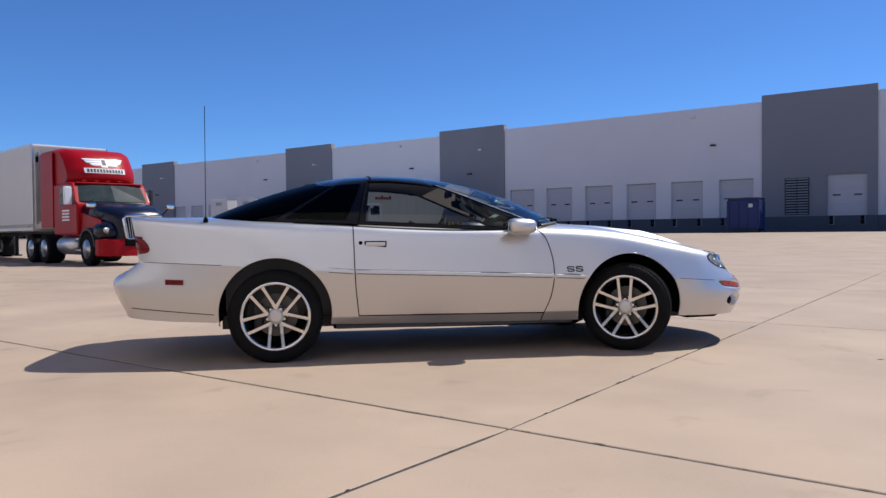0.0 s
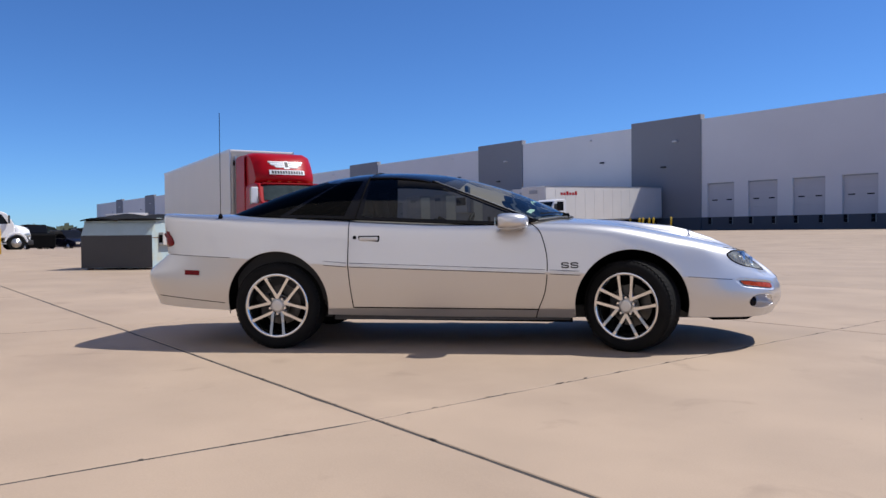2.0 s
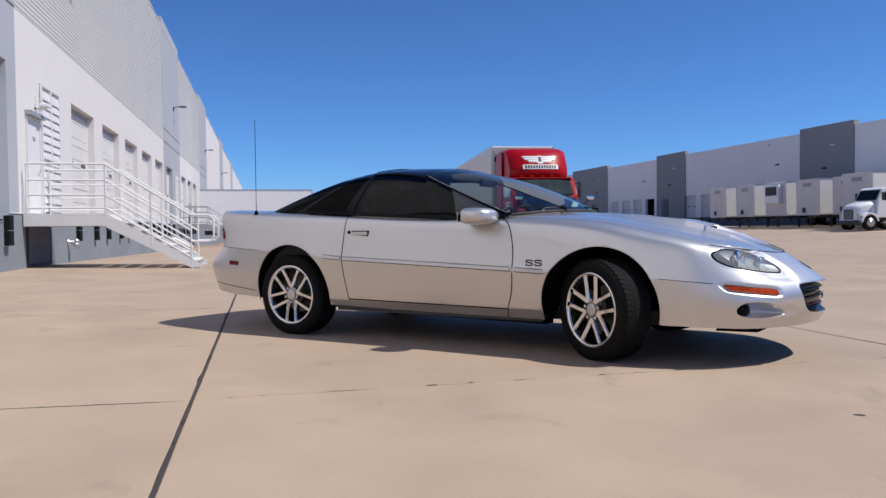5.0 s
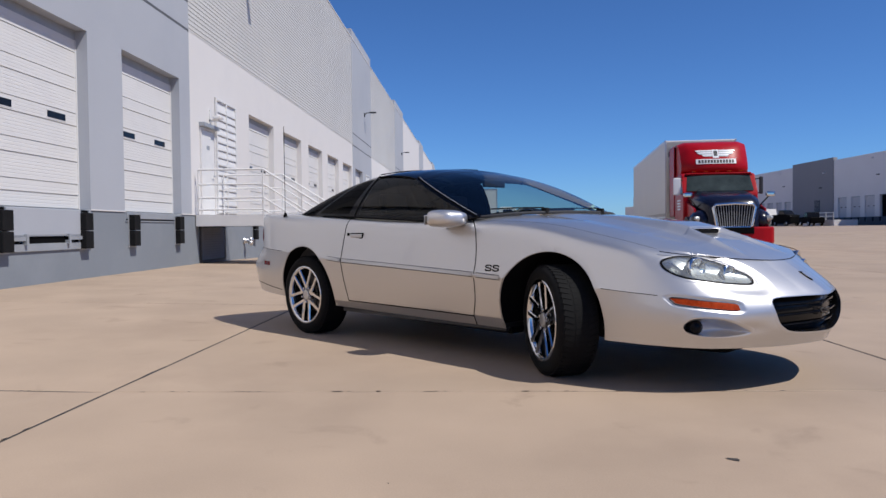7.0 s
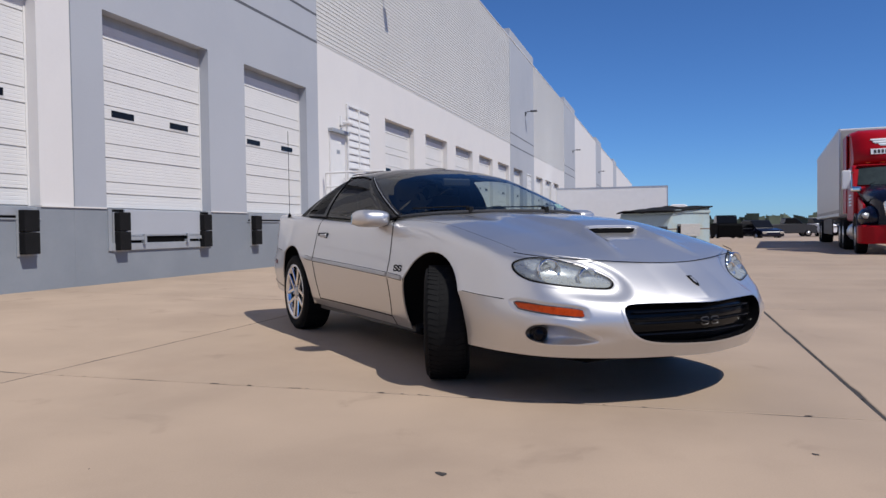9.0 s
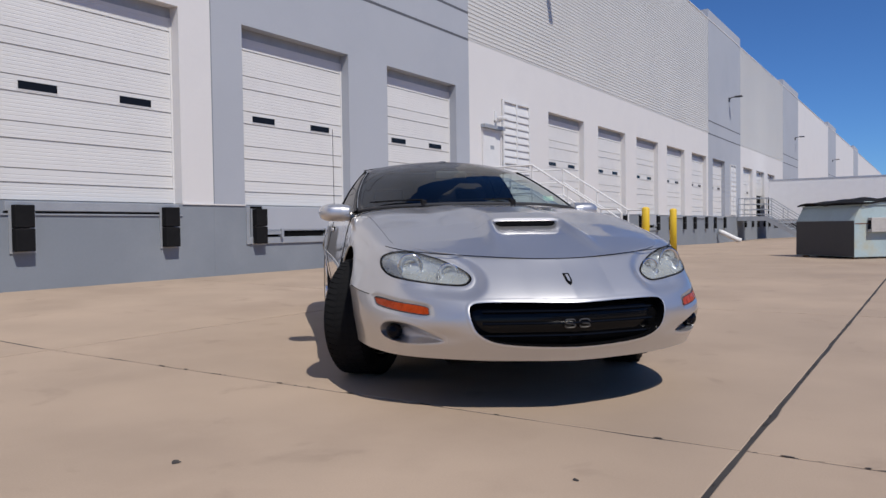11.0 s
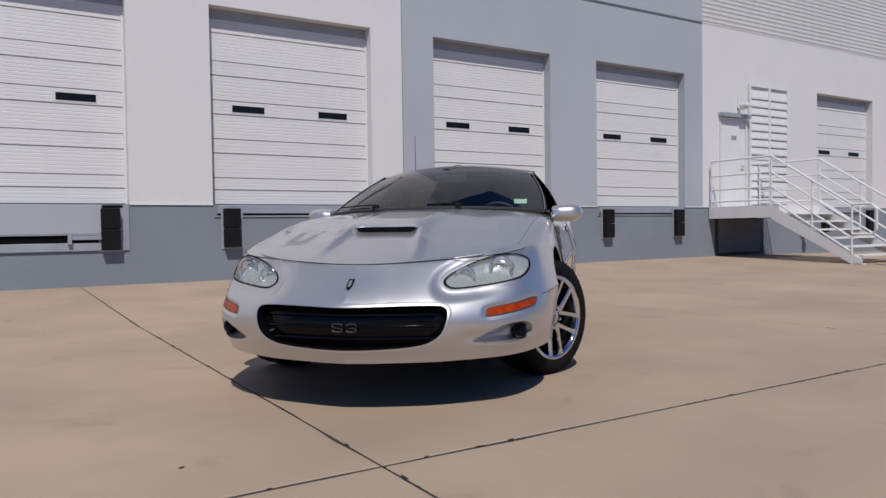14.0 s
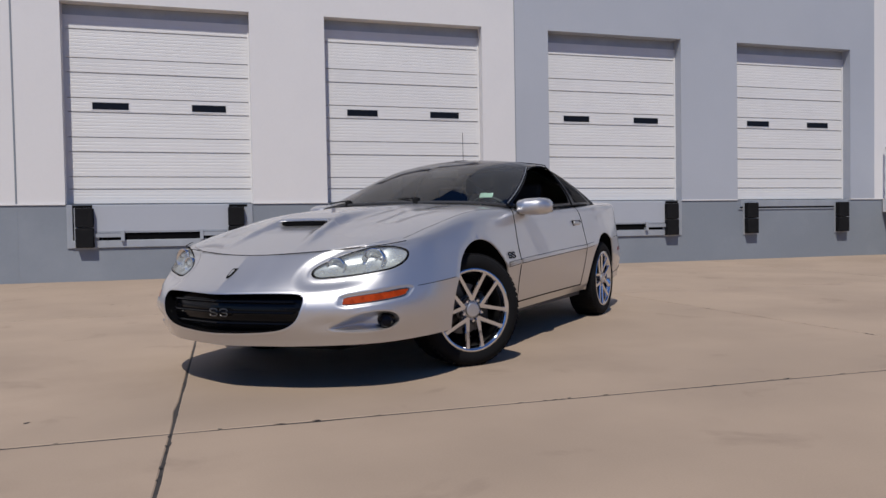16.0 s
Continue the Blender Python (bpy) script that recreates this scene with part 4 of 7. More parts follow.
for s in (-1, 1):
    seam(on_flank(curve2([(0.545, 0.955), (0.549, 0.80), (0.552, 0.64), (0.562, 0.48), (0.580, 0.312)]), s, -0.001))
    seam(on_flank(curve2([(1.86, 0.945), (1.945, 0.885), (1.985, 0.80), (2.012, 0.65), (1.998, 0.44), (1.95, 0.30), (1.935, 0.236)]), s, -0.001))
    seam(on_flank([(0.580 + k * 0.0685, 0.312 - k * 0.0007) for k in range(21)], s, -0.001), r=0.0055)
    seam(on_flank([(-0.90 + k * 0.02, 0.716 - k * 0.0010) for k in range(28)], s, -0.001), r=0.0024)
    seam(on_flank([(2.99 + k * 0.012, 0.536 - k * 0.0009) for k in range(27)], s, -0.001), r=0.0022)
    # thin rub strip along the doors
    strip = []
    for a, b in ((0.37, 0.54), (0.565, 1.995), (2.03, 2.24)):
        us = np.linspace(a, b, max(4, int((b - a) / 0.05)))
        zs = np.interp(us, [0.3, 0.54, 2.0, 2.3], [0.652, 0.632, 0.576, 0.562])
        vs, fs = [], []
        for q, (u, z) in enumerate(zip(us, zs)):
            for dz, off in ((-0.016, 0.0), (-0.012, 0.006), (0.010, 0.006), (0.014, 0.0)):
                vs.append((u, s * (side_w(u, z + dz) + off), z + dz))
            if q:
                o = 4 * q
                fs += [(o - 4 + k, o - 3 + k, o + 1 + k, o + k)[::s] for k in range(3)]
        raw("rub_strip", vs, fs, SILVER, CAR, "thin silver rub strip")
        seam([(u, s * (side_w(u, z - 0.016) + 0.001), z - 0.016) for u, z in zip(us, zs)], r=0.0022)
        seam([(u, s * (side_w(u, z + 0.014) + 0.001), z + 0.014) for u, z in zip(us, zs)], r=0.0016)
    # rocker under the door, set in and dark
    bm = bmesh.new()
    prism(bm, [(0.40, 0.258), (2.20, 0.235), (2.20, 0.195), (0.40, 0.215)], "y", s * 0.62, s * 0.74)
    part("sill", bm, BLACK, CAR)
    # door handle and lock
    hw = side_w(0.70, 0.815)
    bm = boxes((0.622, 0.782, min(s * (hw - 0.02), s * (hw + 0.002)), max(s * (hw - 0.02), s * (hw + 0.002)), 0.788, 0.845), bevel=0.006)
    hd = part("handle_recess", bm, BLACK, CAR)
    part("handle", boxes((0.632, 0.772, min(s * (hw - 0.01), s * (hw + 0.013)), max(s * (hw - 0.01), s * (hw + 0.013)), 0.808, 0.836), bevel=0.006), SILVER, hd, "silver pull handle")
    bm = bmesh.new()
    lathe(bm, [(0.014, -0.02), (0.014, 0.004), (0.0, 0.006)], 14, pose(0.596, s * side_w(0.596, 0.832), 0.832, -90 * s, 0, 0))
    part("lock", bm, BLACK, CAR)
    # the tail lamp's wraparound end
    ends = round_outline([(-0.985, 0.772), (-0.93, 0.772), (-0.880, 0.776), (-0.852, 0.796), (-0.864, 0.835), (-0.905, 0.878), (-0.95, 0.893), (-0.995, 0.894), (-0.998, 0.83)], 4)
    cen = ends.mean(0)
    vs, fs, m = [], [], len(ends)
    for q in range(4):
        for u, z in cen + (ends - cen) * (1, 0.96, 0.6, 0.2)[q]:
            vs.append((u, s * (side_w(u, z) + (-0.004, 0.005, 0.008, 0.009)[q]), z))
    for q in range(3):
        fs += [(q * m + k, q * m + (k + 1) % m, (q + 1) * m + (k + 1) % m, (q + 1) * m + k)[::-s] for k in range(m)]
    fs.append(tuple(range(3 * m, 4 * m))[::-s])
    raw("tail_lamp", vs, fs, RED_LENS, CAR, "dark red wraparound tail lamp", True)
    # red side marker
    pts = [(-0.742, 0.560), (-0.618, 0.556), (-0.618, 0.592), (-0.742, 0.597)]
    vs = [(u, s * (side_w(u, z) + 0.004), z) for u, z in pts] + [(u, s * (side_w(u, z) - 0.02), z) for u, z in pts]
    raw("side_marker", vs, [(0, 1, 2, 3), (0, 4, 5, 1), (1, 5, 6, 2), (2, 6, 7, 3), (3, 7, 4, 0)], RED_LENS, CAR, "red rear side marker")
    # fender badge: two curved strokes
    for bx in (2.112, 2.178):
        bm = bmesh.new()
        pts = []
        for p, q in CURL:
            u, z = bx + 0.052 * (p if s < 0 else 1 - p), 0.604 + 0.034 * q
            pts.append((u, s * (side_w(u, z) + 0.002), z))
        tube(bm, pts, 0.0042, 6)
        part("fender_badge", bm, BLACK, CAR, "small dark badge of two curved strokes")
    # wheel wells
    for cu, cz, r in ARCHES:
        vs, fs = [], []
        n = 28
        for k in range(n + 1):
            a = radians(-9 + 198 * k / n)
            p = (cu + math.cos(a) * (r + 0.004), cz + math.sin(a) * (r + 0.004))
            o = side_w(p[0], max(0.24, p[1])) - 0.004 if p[1] > 0.2 else 0.86
            vs += [(p[0], s * o, p[1]), (p[0], s * 0.50, p[1])]
            if k:
                fs.append((2 * k - 2, 2 * k - 1, 2 * k + 1, 2 * k))
        vs.append((cu, s * 0.50, cz))
        c = len(vs) - 1
        fs += [(2 * k - 1, c, 2 * k + 1) for k in range(1, n + 1)]
        raw("wheel_well", vs, fs, BLACK, CAR, smooth=True)
        bm = bmesh.new()
        tube(bm, [(cu + math.cos(radians(a)) * r, s * (side_w(cu + math.cos(radians(a)) * r, max(0.25, cz + math.sin(radians(a)) * r)) - 0.006), cz + math.sin(radians(a)) * r) for a in range(-12, 193, 6)], 0.004, 6)
        part("arch_lip", bm, SILVER, CAR, smooth=True)


def front_patch(outline, s, off, rings, name, material, parent=CAR, label="", sink=None):
    """A patch that follows the nose inside an outline; sink(r) sets it back, r from 1 at the rim to 0 in the middle."""
    c = outline.mean(0)
    vs, fs = [], []
    n = len(outline)
    for q in range(rings + 1):
        r = 1 - q / (rings + 0.6)
        for w, z in c + (outline - c) * r:
            vs.append((front_u(w, z) + off - (sink(r) if sink else 0), s * w, z))
    for q in range(rings):
        for k in range(n):
            a, b = q * n + k, q * n + (k + 1) % n
            fs.append((a, b, b + n, a + n)[::s])
    fs.append(tuple(range(rings * n, rings * n + n))[::s])
    return raw(name, vs, fs, material, parent, label, True)


def front_line(outline, s, off, r, name, material, parent=CAR):
    bm = bmesh.new()
    tube(bm, [(front_u(w, z) + off, s * w, z) for w, z in outline], r, 6, True)
    return part(name, bm, material, parent, smooth=True)


def flange(outline, s, name="opening_edge", grow=0.022):
    """A collar on the nose round an opening."""
    n = len(outline)
    d = np.roll(outline, -1, 0) - np.roll(outline, 1, 0)
    nrm = np.stack([d[:, 1], -d[:, 0]], 1) / (np.linalg.norm(d, axis=1)[:, None] + 1e-9)
    if np.sum(nrm * (outline - outline.mean(0))) < 0:
        nrm = -nrm
    vs, fs = [], []
    for q, (g, off) in enumerate(((0.0, 0.0), (0.004, 0.0022), (0.012, 0.0020), (grow, -0.0010))):
        for w, z in outline + nrm * g:
            vs.append((front_u(w, z) + off, s * w, z))
    for q in range(3):
        for k in range(n):
            a, b = q * n + k, q * n + (k + 1) % n
            fs.append((a, b, b + n, a + n)[::-s])
    return raw(name, vs, fs, SILVER, CAR, "", True)


for s in (-1, 1):
    flange(LAMP, s)
    flange(FOG, s)
    # headlamp: a bright bucket, two round reflectors and a clear cover
    hl = front_patch(LAMP, s, -0.002, 5, "headlamp", LAMP_BUCKET, label="clear twin headlamp", sink=lambda r: 0.055 * (1 - r) ** 0.5)
    front_patch(LAMP, s, 0.003, 5, "cover", GLASS_LAMP, hl, "clear slightly hazed cover", sink=lambda r: -0.012 * (1 - r * r))
    front_line(LAMP, s, -0.001, 0.0045, "gasket", BLACK, hl)
    front_line(LAMP * 0.985 + LAMP.mean(0) * 0.015, s, -0.004, 0.006, "seal", BLACK, hl)
    for w, z, rr in ((0.505, 0.610, 0.045), (0.665, 0.645, 0.055)):
        bm = bmesh.new()
        lathe(bm, [(0.006, -0.05), (0.02, -0.045), (rr * 0.7, -0.02), (rr, 0.0), (rr + 0.006, 0.002), (rr + 0.006, -0.03)], 24, pose(front_u(w, z) - 0.020, s * w, z, 0, 90, 10 * s))
        part("reflector", bm, CHROME, hl, smooth=True)
        bm = bmesh.new()
        lathe(bm, [(0.0, -0.012), (0.008, -0.016), (0.009, -0.03), (0.0, -0.05)], 12, pose(front_u(w, z) - 0.030, s * w, z, 0, 90, 10 * s))
        part("bulb", bm, ALU, hl, smooth=True)
    tl = front_patch(TURN, s, 0.006, 2, "turn_signal", AMBER, label="amber front turn signal")
    front_line(TURN, s, 0.001, 0.004, "rim", DARK, tl)
    fo = front_patch(FOG, s, -0.001, 5, "fog_lamp_recess", SILVER, label="silver hollow with a round fog lamp", sink=lambda r: 0.085 * min(1, (1 - r) * 2.2) ** 0.8)
    bm = bmesh.new()
    lathe(bm, [(0.0, 0.012), (0.024, 0.008), (0.036, -0.004), (0.040, -0.05)], 20, pose(front_u(0.755, 0.352) - 0.035, s * 0.752, 0.352, 0, 90, 8 * s))
    part("fog_lamp", bm, GLOSS_BLACK, fo, "dark round fog lamp", True)
# grille: a sunk black opening with a lip, bars and a plain badge
_go = round_outline(GRILLE, 3)
_rings = []
for sh, back in ((1.0, -0.001), (0.975, 0.012), (0.955, 0.035), (0.945, 0.07)):
    _rings.append([(front_u(w, z) - back, w * (1 - (1 - sh) * 0.5), 0.40 + (z - 0.40) * (1 - (1 - sh) * 1.4)) for w, z in _go])
vs = [p for r in _rings for p in r]
m = len(_go)
raw("grille_lip", vs, [(q * m + k, q * m + (k + 1) % m, (q + 1) * m + (k + 1) % m, (q + 1) * m + k) for q in range(3) for k in range(m)], GRILLE_BLACK, CAR, smooth=True)
flange(_go, 1)
GR = front_patch(_go, 1, -0.060, 4, "grille", GRILLE_BLACK, label="gloss black grille with a plain badge")
for z in (0.345, 0.40, 0.452):
    bm = bmesh.new()
    tube(bm, [(front_u(w, z) - 0.045, w, z + 0.004 * math.cos(w * 3)) for w in np.linspace(-0.40, 0.40, 30)], 0.006, 6)
    part("grille_bar", bm, GRILLE_BLACK, GR)
part("plate_panel", boxes((3.755, 3.768, -0.17, 0.17, 0.335, 0.465), bevel=0.006), GRILLE_BLACK, GR)
for bw in (-0.064, 0.004):
    bm = bmesh.new()
    tube(bm, [(3.826, bw + 0.008 + 0.050 * p, 0.382 + 0.036 * q) for p, q in CURL], 0.0036, 6)
    part("grille_badge", bm, DISC, GR, "small badge of curved strokes")
# shield emblem that lies on the slope of the nose
for nm, out, off, mt, lb in (("nose_emblem", [(-0.014, 0.612), (0.014, 0.612), (0.014, 0.584), (0.009, 0.572), (0.0, 0.565), (-0.009, 0.572), (-0.014, 0.584)], 0.007, BLACK, "small dark shield emblem"),
                             ("emblem_field", [(-0.006, 0.607), (0.006, 0.607), (0.006, 0.586), (0.0, 0.577), (-0.006, 0.586)], 0.010, SILVER, "")):
    k = len(out)
    vs = [(front_u(w, z) + o, w, z) for o in (off, -0.02) for w, z in out]
    raw(nm, vs, [tuple(range(k))] + [(q, (q + 1) % k, k + (q + 1) % k, k + q) for q in range(k)], mt, CAR, lb)
# bonnet shut lines
for s in (-1, 1):
    pts = [(u, s * np.interp(u, [1.85, 2.2, 2.9, 3.15, 3.22], [0.77, 0.765, 0.735, 0.725, 0.715])) for u in np.linspace(1.9, 3.22, 40)]
    seam([(u, w, top_z(u, w) - 0.0002) for u, w in pts], r=0.0012, material=DARK)
_c = spline(L3, np.linspace(12.3, 16, 40))
_c = [(u, w, z) for u, w, z in _c]
seam([(u, -w, z + 0.002) for u, w, z in _c] + [(u, w, z + 0.002) for u, w, z in _c[-2::-1]], r=0.0022)
# lower shut line of the rear bumper
for s in (-1, 1):
    pts = [(u, 0.40 - 0.055 * (u + 0.98) / 0.56) for u in np.linspace(-0.98, -0.42, 16)]
    seam([(u, s * (side_w(u, z) + 0.0005), z) for u, z in pts], r=0.003)
# scoop mouth: a black block paints the shade of the deep opening
_sz = top_z(3.16, 0.0)
_m = part("scoop_mouth_shade", boxes((3.05, 3.142, -0.165, 0.165, _sz + 0.004, _sz + 0.036), bevel=0.010), BLACK, CAR, "black block painting the shade in the scoop opening")
bm = bmesh.new()
tube(bm, [(3.143, w, _sz + 0.040 - 0.004 * (w / 0.17) ** 6) for w in np.linspace(-0.175, 0.175, 20)], 0.006, 6)
part("scoop_lip", bm, SILVER, _m)
# air dam and underside
bm = bmesh.new()
prism(bm, [(3.25, 0.185), (3.50, 0.19), (3.60, 0.245), (3.3, 0.28)], "y", -0.50, 0.50, bevel=0.008)
part("air_dam", bm, BLACK, CAR, "black air dam under the nose")
part("underbody", boxes((-0.40, 3.45, -0.55, 0.55, 0.21, 0.30), (0.42, 2.18, -0.77, 0.77, 0.215, 0.30), (-0.8, -0.42, -0.75, 0.75, 0.37, 0.42)), DARK, CAR)
part("firewall_box", boxes((2.05, 3.3, -0.5, 0.5, 0.30, 0.62)), BLACK, CAR)


# greenhouse
def greenhouse():
    n = 110
    t = np.linspace(0, 11, n * 2 + 1)
    t = np.unique(np.concatenate([t, np.array([5.0, 8.0, 4.0])]))
    f, e = spline(FOOT, t), spline(EDGE, t)
    f[:, 1], e[:, 1] = np.maximum(f[:, 1], 0), np.maximum(e[:, 1], 0)
    rows = 14
    G = []
    for q in range(rows + 1):
        a = q / rows
        p = f * (1 - a) + e * a
        bulge = 4 * a * (1 - a)
        p[:, 1] += 0.028 * bulge * np.clip(p[:, 1] / 0.5, 0, 1)
        p[:, 2] += (0.022 + 0.020 * np.clip((p[:, 0] - 1.2) / 0.2, 0, 1)) * bulge * np.clip((0.66 - p[:, 1]) / 0.3, 0, 1)
        G.append(p)
    roof_c = np.interp(e[:, 0], [0.3, 0.5, 0.7, 0.9, 1.05, 1.2, 1.3], [1.316, 1.348, 1.360, 1.358, 1.350, 1.335, 1.318])
    for q in np.linspace(0, 1, 12)[1:]:
        p = e.copy()
        p[:, 1] *= 1 - q
        p[:, 2] = e[:, 2] + (np.maximum(roof_c, e[:, 2]) - e[:, 2]) * (1 - (1 - q) ** 2)
        G.append(p)
    G = np.stack(G)
    for _ in range(4):
        G[rows - 2:rows + 3] = G[rows - 2:rows + 3] * 0.5 + (G[rows - 3:rows + 2] + G[rows - 1:rows + 4]) * 0.25
    R, C = G.shape[:2]
    idx = np.arange(R * C).reshape(R, C)
    flat = G.reshape(-1, 3)
    i, j = np.meshgrid(np.arange(R - 1), np.arange(C - 1), indexing="ij")
    tm = (t[j] + t[j + 1]) / 2
    quads = np.stack([idx[i, j], idx[i + 1, j], idx[i + 1, j + 1], idx[i, j + 1]], -1)
    glassy = (i < rows - 1)
    ws = glassy & (tm > 8.22)
    sw = glassy & (tm > 5.10) & (tm < 7.93) & (i >= 1)
    qw = glassy & (tm > 3.75) & (tm < 4.80) & (i >= 1)
    rg = glassy & (tm < 3.60)
    rest = ~(ws | sw | qw | rg)
    groups = (("windscreen", ws, GLASS_WIND, "clear curved windscreen", True), ("side_window", sw, GLASS_SIDE, "dark tinted side window", False), ("quarter_window", qw, GLASS_REAR, "black quarter window", False), ("rear_window", rg, GLASS_REAR, "dark sloping rear window", True), ("roof", rest, GLOSS_BLACK, "gloss black roof with lift-out panels", True))
    for nm, sel, mt, lb, joined in groups:
        s = quads[sel]
        used, inv = np.unique(s, return_inverse=True)
        inv = inv.reshape(-1, 4)
        left = flat[used]
        right = left * np.array([1, -1, 1])
        if joined:
            ob = raw(nm, np.concatenate([left, right]), np.concatenate([inv, inv[:, ::-1] + len(left)]), mt, CAR, lb, True)
            bm = bmesh.new()
            bm.from_mesh(ob.data)
            bmesh.ops.remove_doubles(bm, verts=[v for v in bm.verts if abs(v.co.y) < 0.001], dist=0.002)
            bm.to_mesh(ob.data)
            bm.free()
            obs = [ob]
        else:
            obs = [raw(nm, right, inv[:, ::-1], mt, CAR, lb, True)]
            if nm != "side_window":  # the driver's window is wound down
                obs.append(raw(nm, left, inv, mt, CAR, lb, True))
        if nm in ("windscreen", "side_window"):
            for ob in obs:
                ob.visible_shadow = False
    # window rubbers
    for s in (-1, 1):
        for k in (5.0, 8.05):
            a, b = spline(FOOT, np.array([k]))[0], spline(EDGE, np.array([k]))[0]
            pts = [a * (1 - q) + b * q + np.array([0, (0.028 * 4 * q * (1 - q)) + 0.002, 0]) for q in np.linspace(0, 1, 10)]
            seam([(p[0], s * p[1], p[2]) for p in pts], "window_rubber", 0.006, BLACK)
        # thin steel line stands in for the reflection along the windscreen pillar
        a, b = spline(FOOT, np.array([8.1]))[0], spline(EDGE, np.array([8.1]))[0]
        pts = [a * (1 - q) + b * q + np.array([0.004, (0.028 * 4 * q * (1 - q)) + 0.006, 0.004]) for q in np.linspace(0.05, 0.98, 12)]
        seam([(p[0], s * p[1], p[2]) for p in pts], "pillar_glint", 0.002, STEEL)
        tt = np.linspace(4.0, 8.0, 40)
        seam([(p[0], s * (p[1] + 0.002), p[2]) for p in spline(FOOT, tt)], "belt_rubber", 0.007, BLACK)
        tt = np.linspace(5.0, 8.0, 30)
        seam([(p[0], s * (p[1] + 0.004), p[2] - 0.012) for p in spline(EDGE, tt)], "roof_rubber", 0.007, BLACK)
    tt = np.linspace(8.1, 11, 30)
    c = [tuple(p) for p in spline(FOOT, tt)]
    seam([(u, -w, z + 0.003) for u, w, z in c] + [(u, w, z + 0.003) for u, w, z in c[-2::-1]], "cowl_strip", 0.010, DARK)


greenhouse()


def cabin():
    part("cabin_floor", boxes((-0.35, 2.02, -0.70, 0.70, 0.32, 0.36)), INTERIOR, CAR)
    part("cabin_side", boxes((-0.35, 2.0, -0.735, -0.71, 0.36, 0.92), (-0.35, 2.0, 0.71, 0.735, 0.36, 0.92)), INTERIOR, CAR)
    bm = bmesh.new()
    prism(bm, [(1.45, 0.55), (1.42, 0.80), (1.50, 0.885), (1.75, 0.905), (2.15, 0.925), (2.18, 0.60)], "y", -0.70, 0.70, bevel=0.02)
    part("dashboard", bm, INTERIOR, CAR, "dark gray dashboard")
    part("load_floor", boxes((-0.45, 0.1, -0.66, 0.66, 0.70, 0.74)), INTERIOR, CAR)
    for w in (-0.36, 0.36):
        bm = bmesh.new()
        prism(bm, [(0.72, 0.36), (1.28, 0.36), (1.32, 0.52), (1.22, 0.56), (0.80, 0.50)], "y", w - 0.25, w + 0.25, bevel=0.03)
        st = part("seat", bm, SEAT, CAR, "dark cloth bucket seat")
        bm = bmesh.new()
        prism(bm, [(0.72, 0.48), (0.84, 0.50), (0.66, 0.98), (0.60, 1.00), (0.52, 0.98)], "y", w - 0.24, w + 0.24, bevel=0.03)
        part("backrest", bm, SEAT, st)
        bm = bmesh.new()
        prism(bm, [(0.55, 1.00), (0.63, 1.00), (0.60, 1.16), (0.52, 1.16)], "y", w - 0.13, w + 0.13, bevel=0.025)
        part("headrest", bm, SEAT, st)
    bm = bmesh.new()
    prism(bm, [(0.05, 0.45), (0.40, 0.45), (0.15, 0.90), (0.05, 0.90)], "y", -0.6, 0.6, bevel=0.03)
    part("rear_seat", bm, SEAT, CAR)
    bm = bmesh.new()
    M = pose(1.33, 0.36, 0.86, 0, -68, 0)
    tube(bm, [M @ Vector((math.cos(a) * 0.18, math.sin(a) * 0.18, 0)) for a in np.linspace(0, 2 * math.pi, 33)[:-1]], 0.015, 8, True)
    for a in (0.5, 2.64, 4.71):
        tube(bm, [M @ Vector((0, 0, -0.02)), M @ Vector((math.cos(a) * 0.175, math.sin(a) * 0.175, 0))], 0.014, 6)
    tube(bm, [M @ Vector((0, 0, -0.05)), M @ Vector((0.02, 0, 0.28))], 0.03, 10)
    part("steering_wheel", bm, DARK, CAR, smooth=True)
    part("rear_mirror", boxes((1.36, 1.39, -0.12, 0.12, 1.19, 1.25), bevel=0.01), DARK, CAR)
    vs = [(1.93, 0.55, 1.005), (1.90, 0.635, 1.004), (1.86, 0.628, 1.036), (1.89, 0.545, 1.038)]
    raw("windscreen_sticker", vs, [(0, 1, 2, 3)], mat("pale_green_sticker", (0.55, 0.72, 0.62), 0.6), CAR, "small pale green registration sticker with plain bars")


cabin()


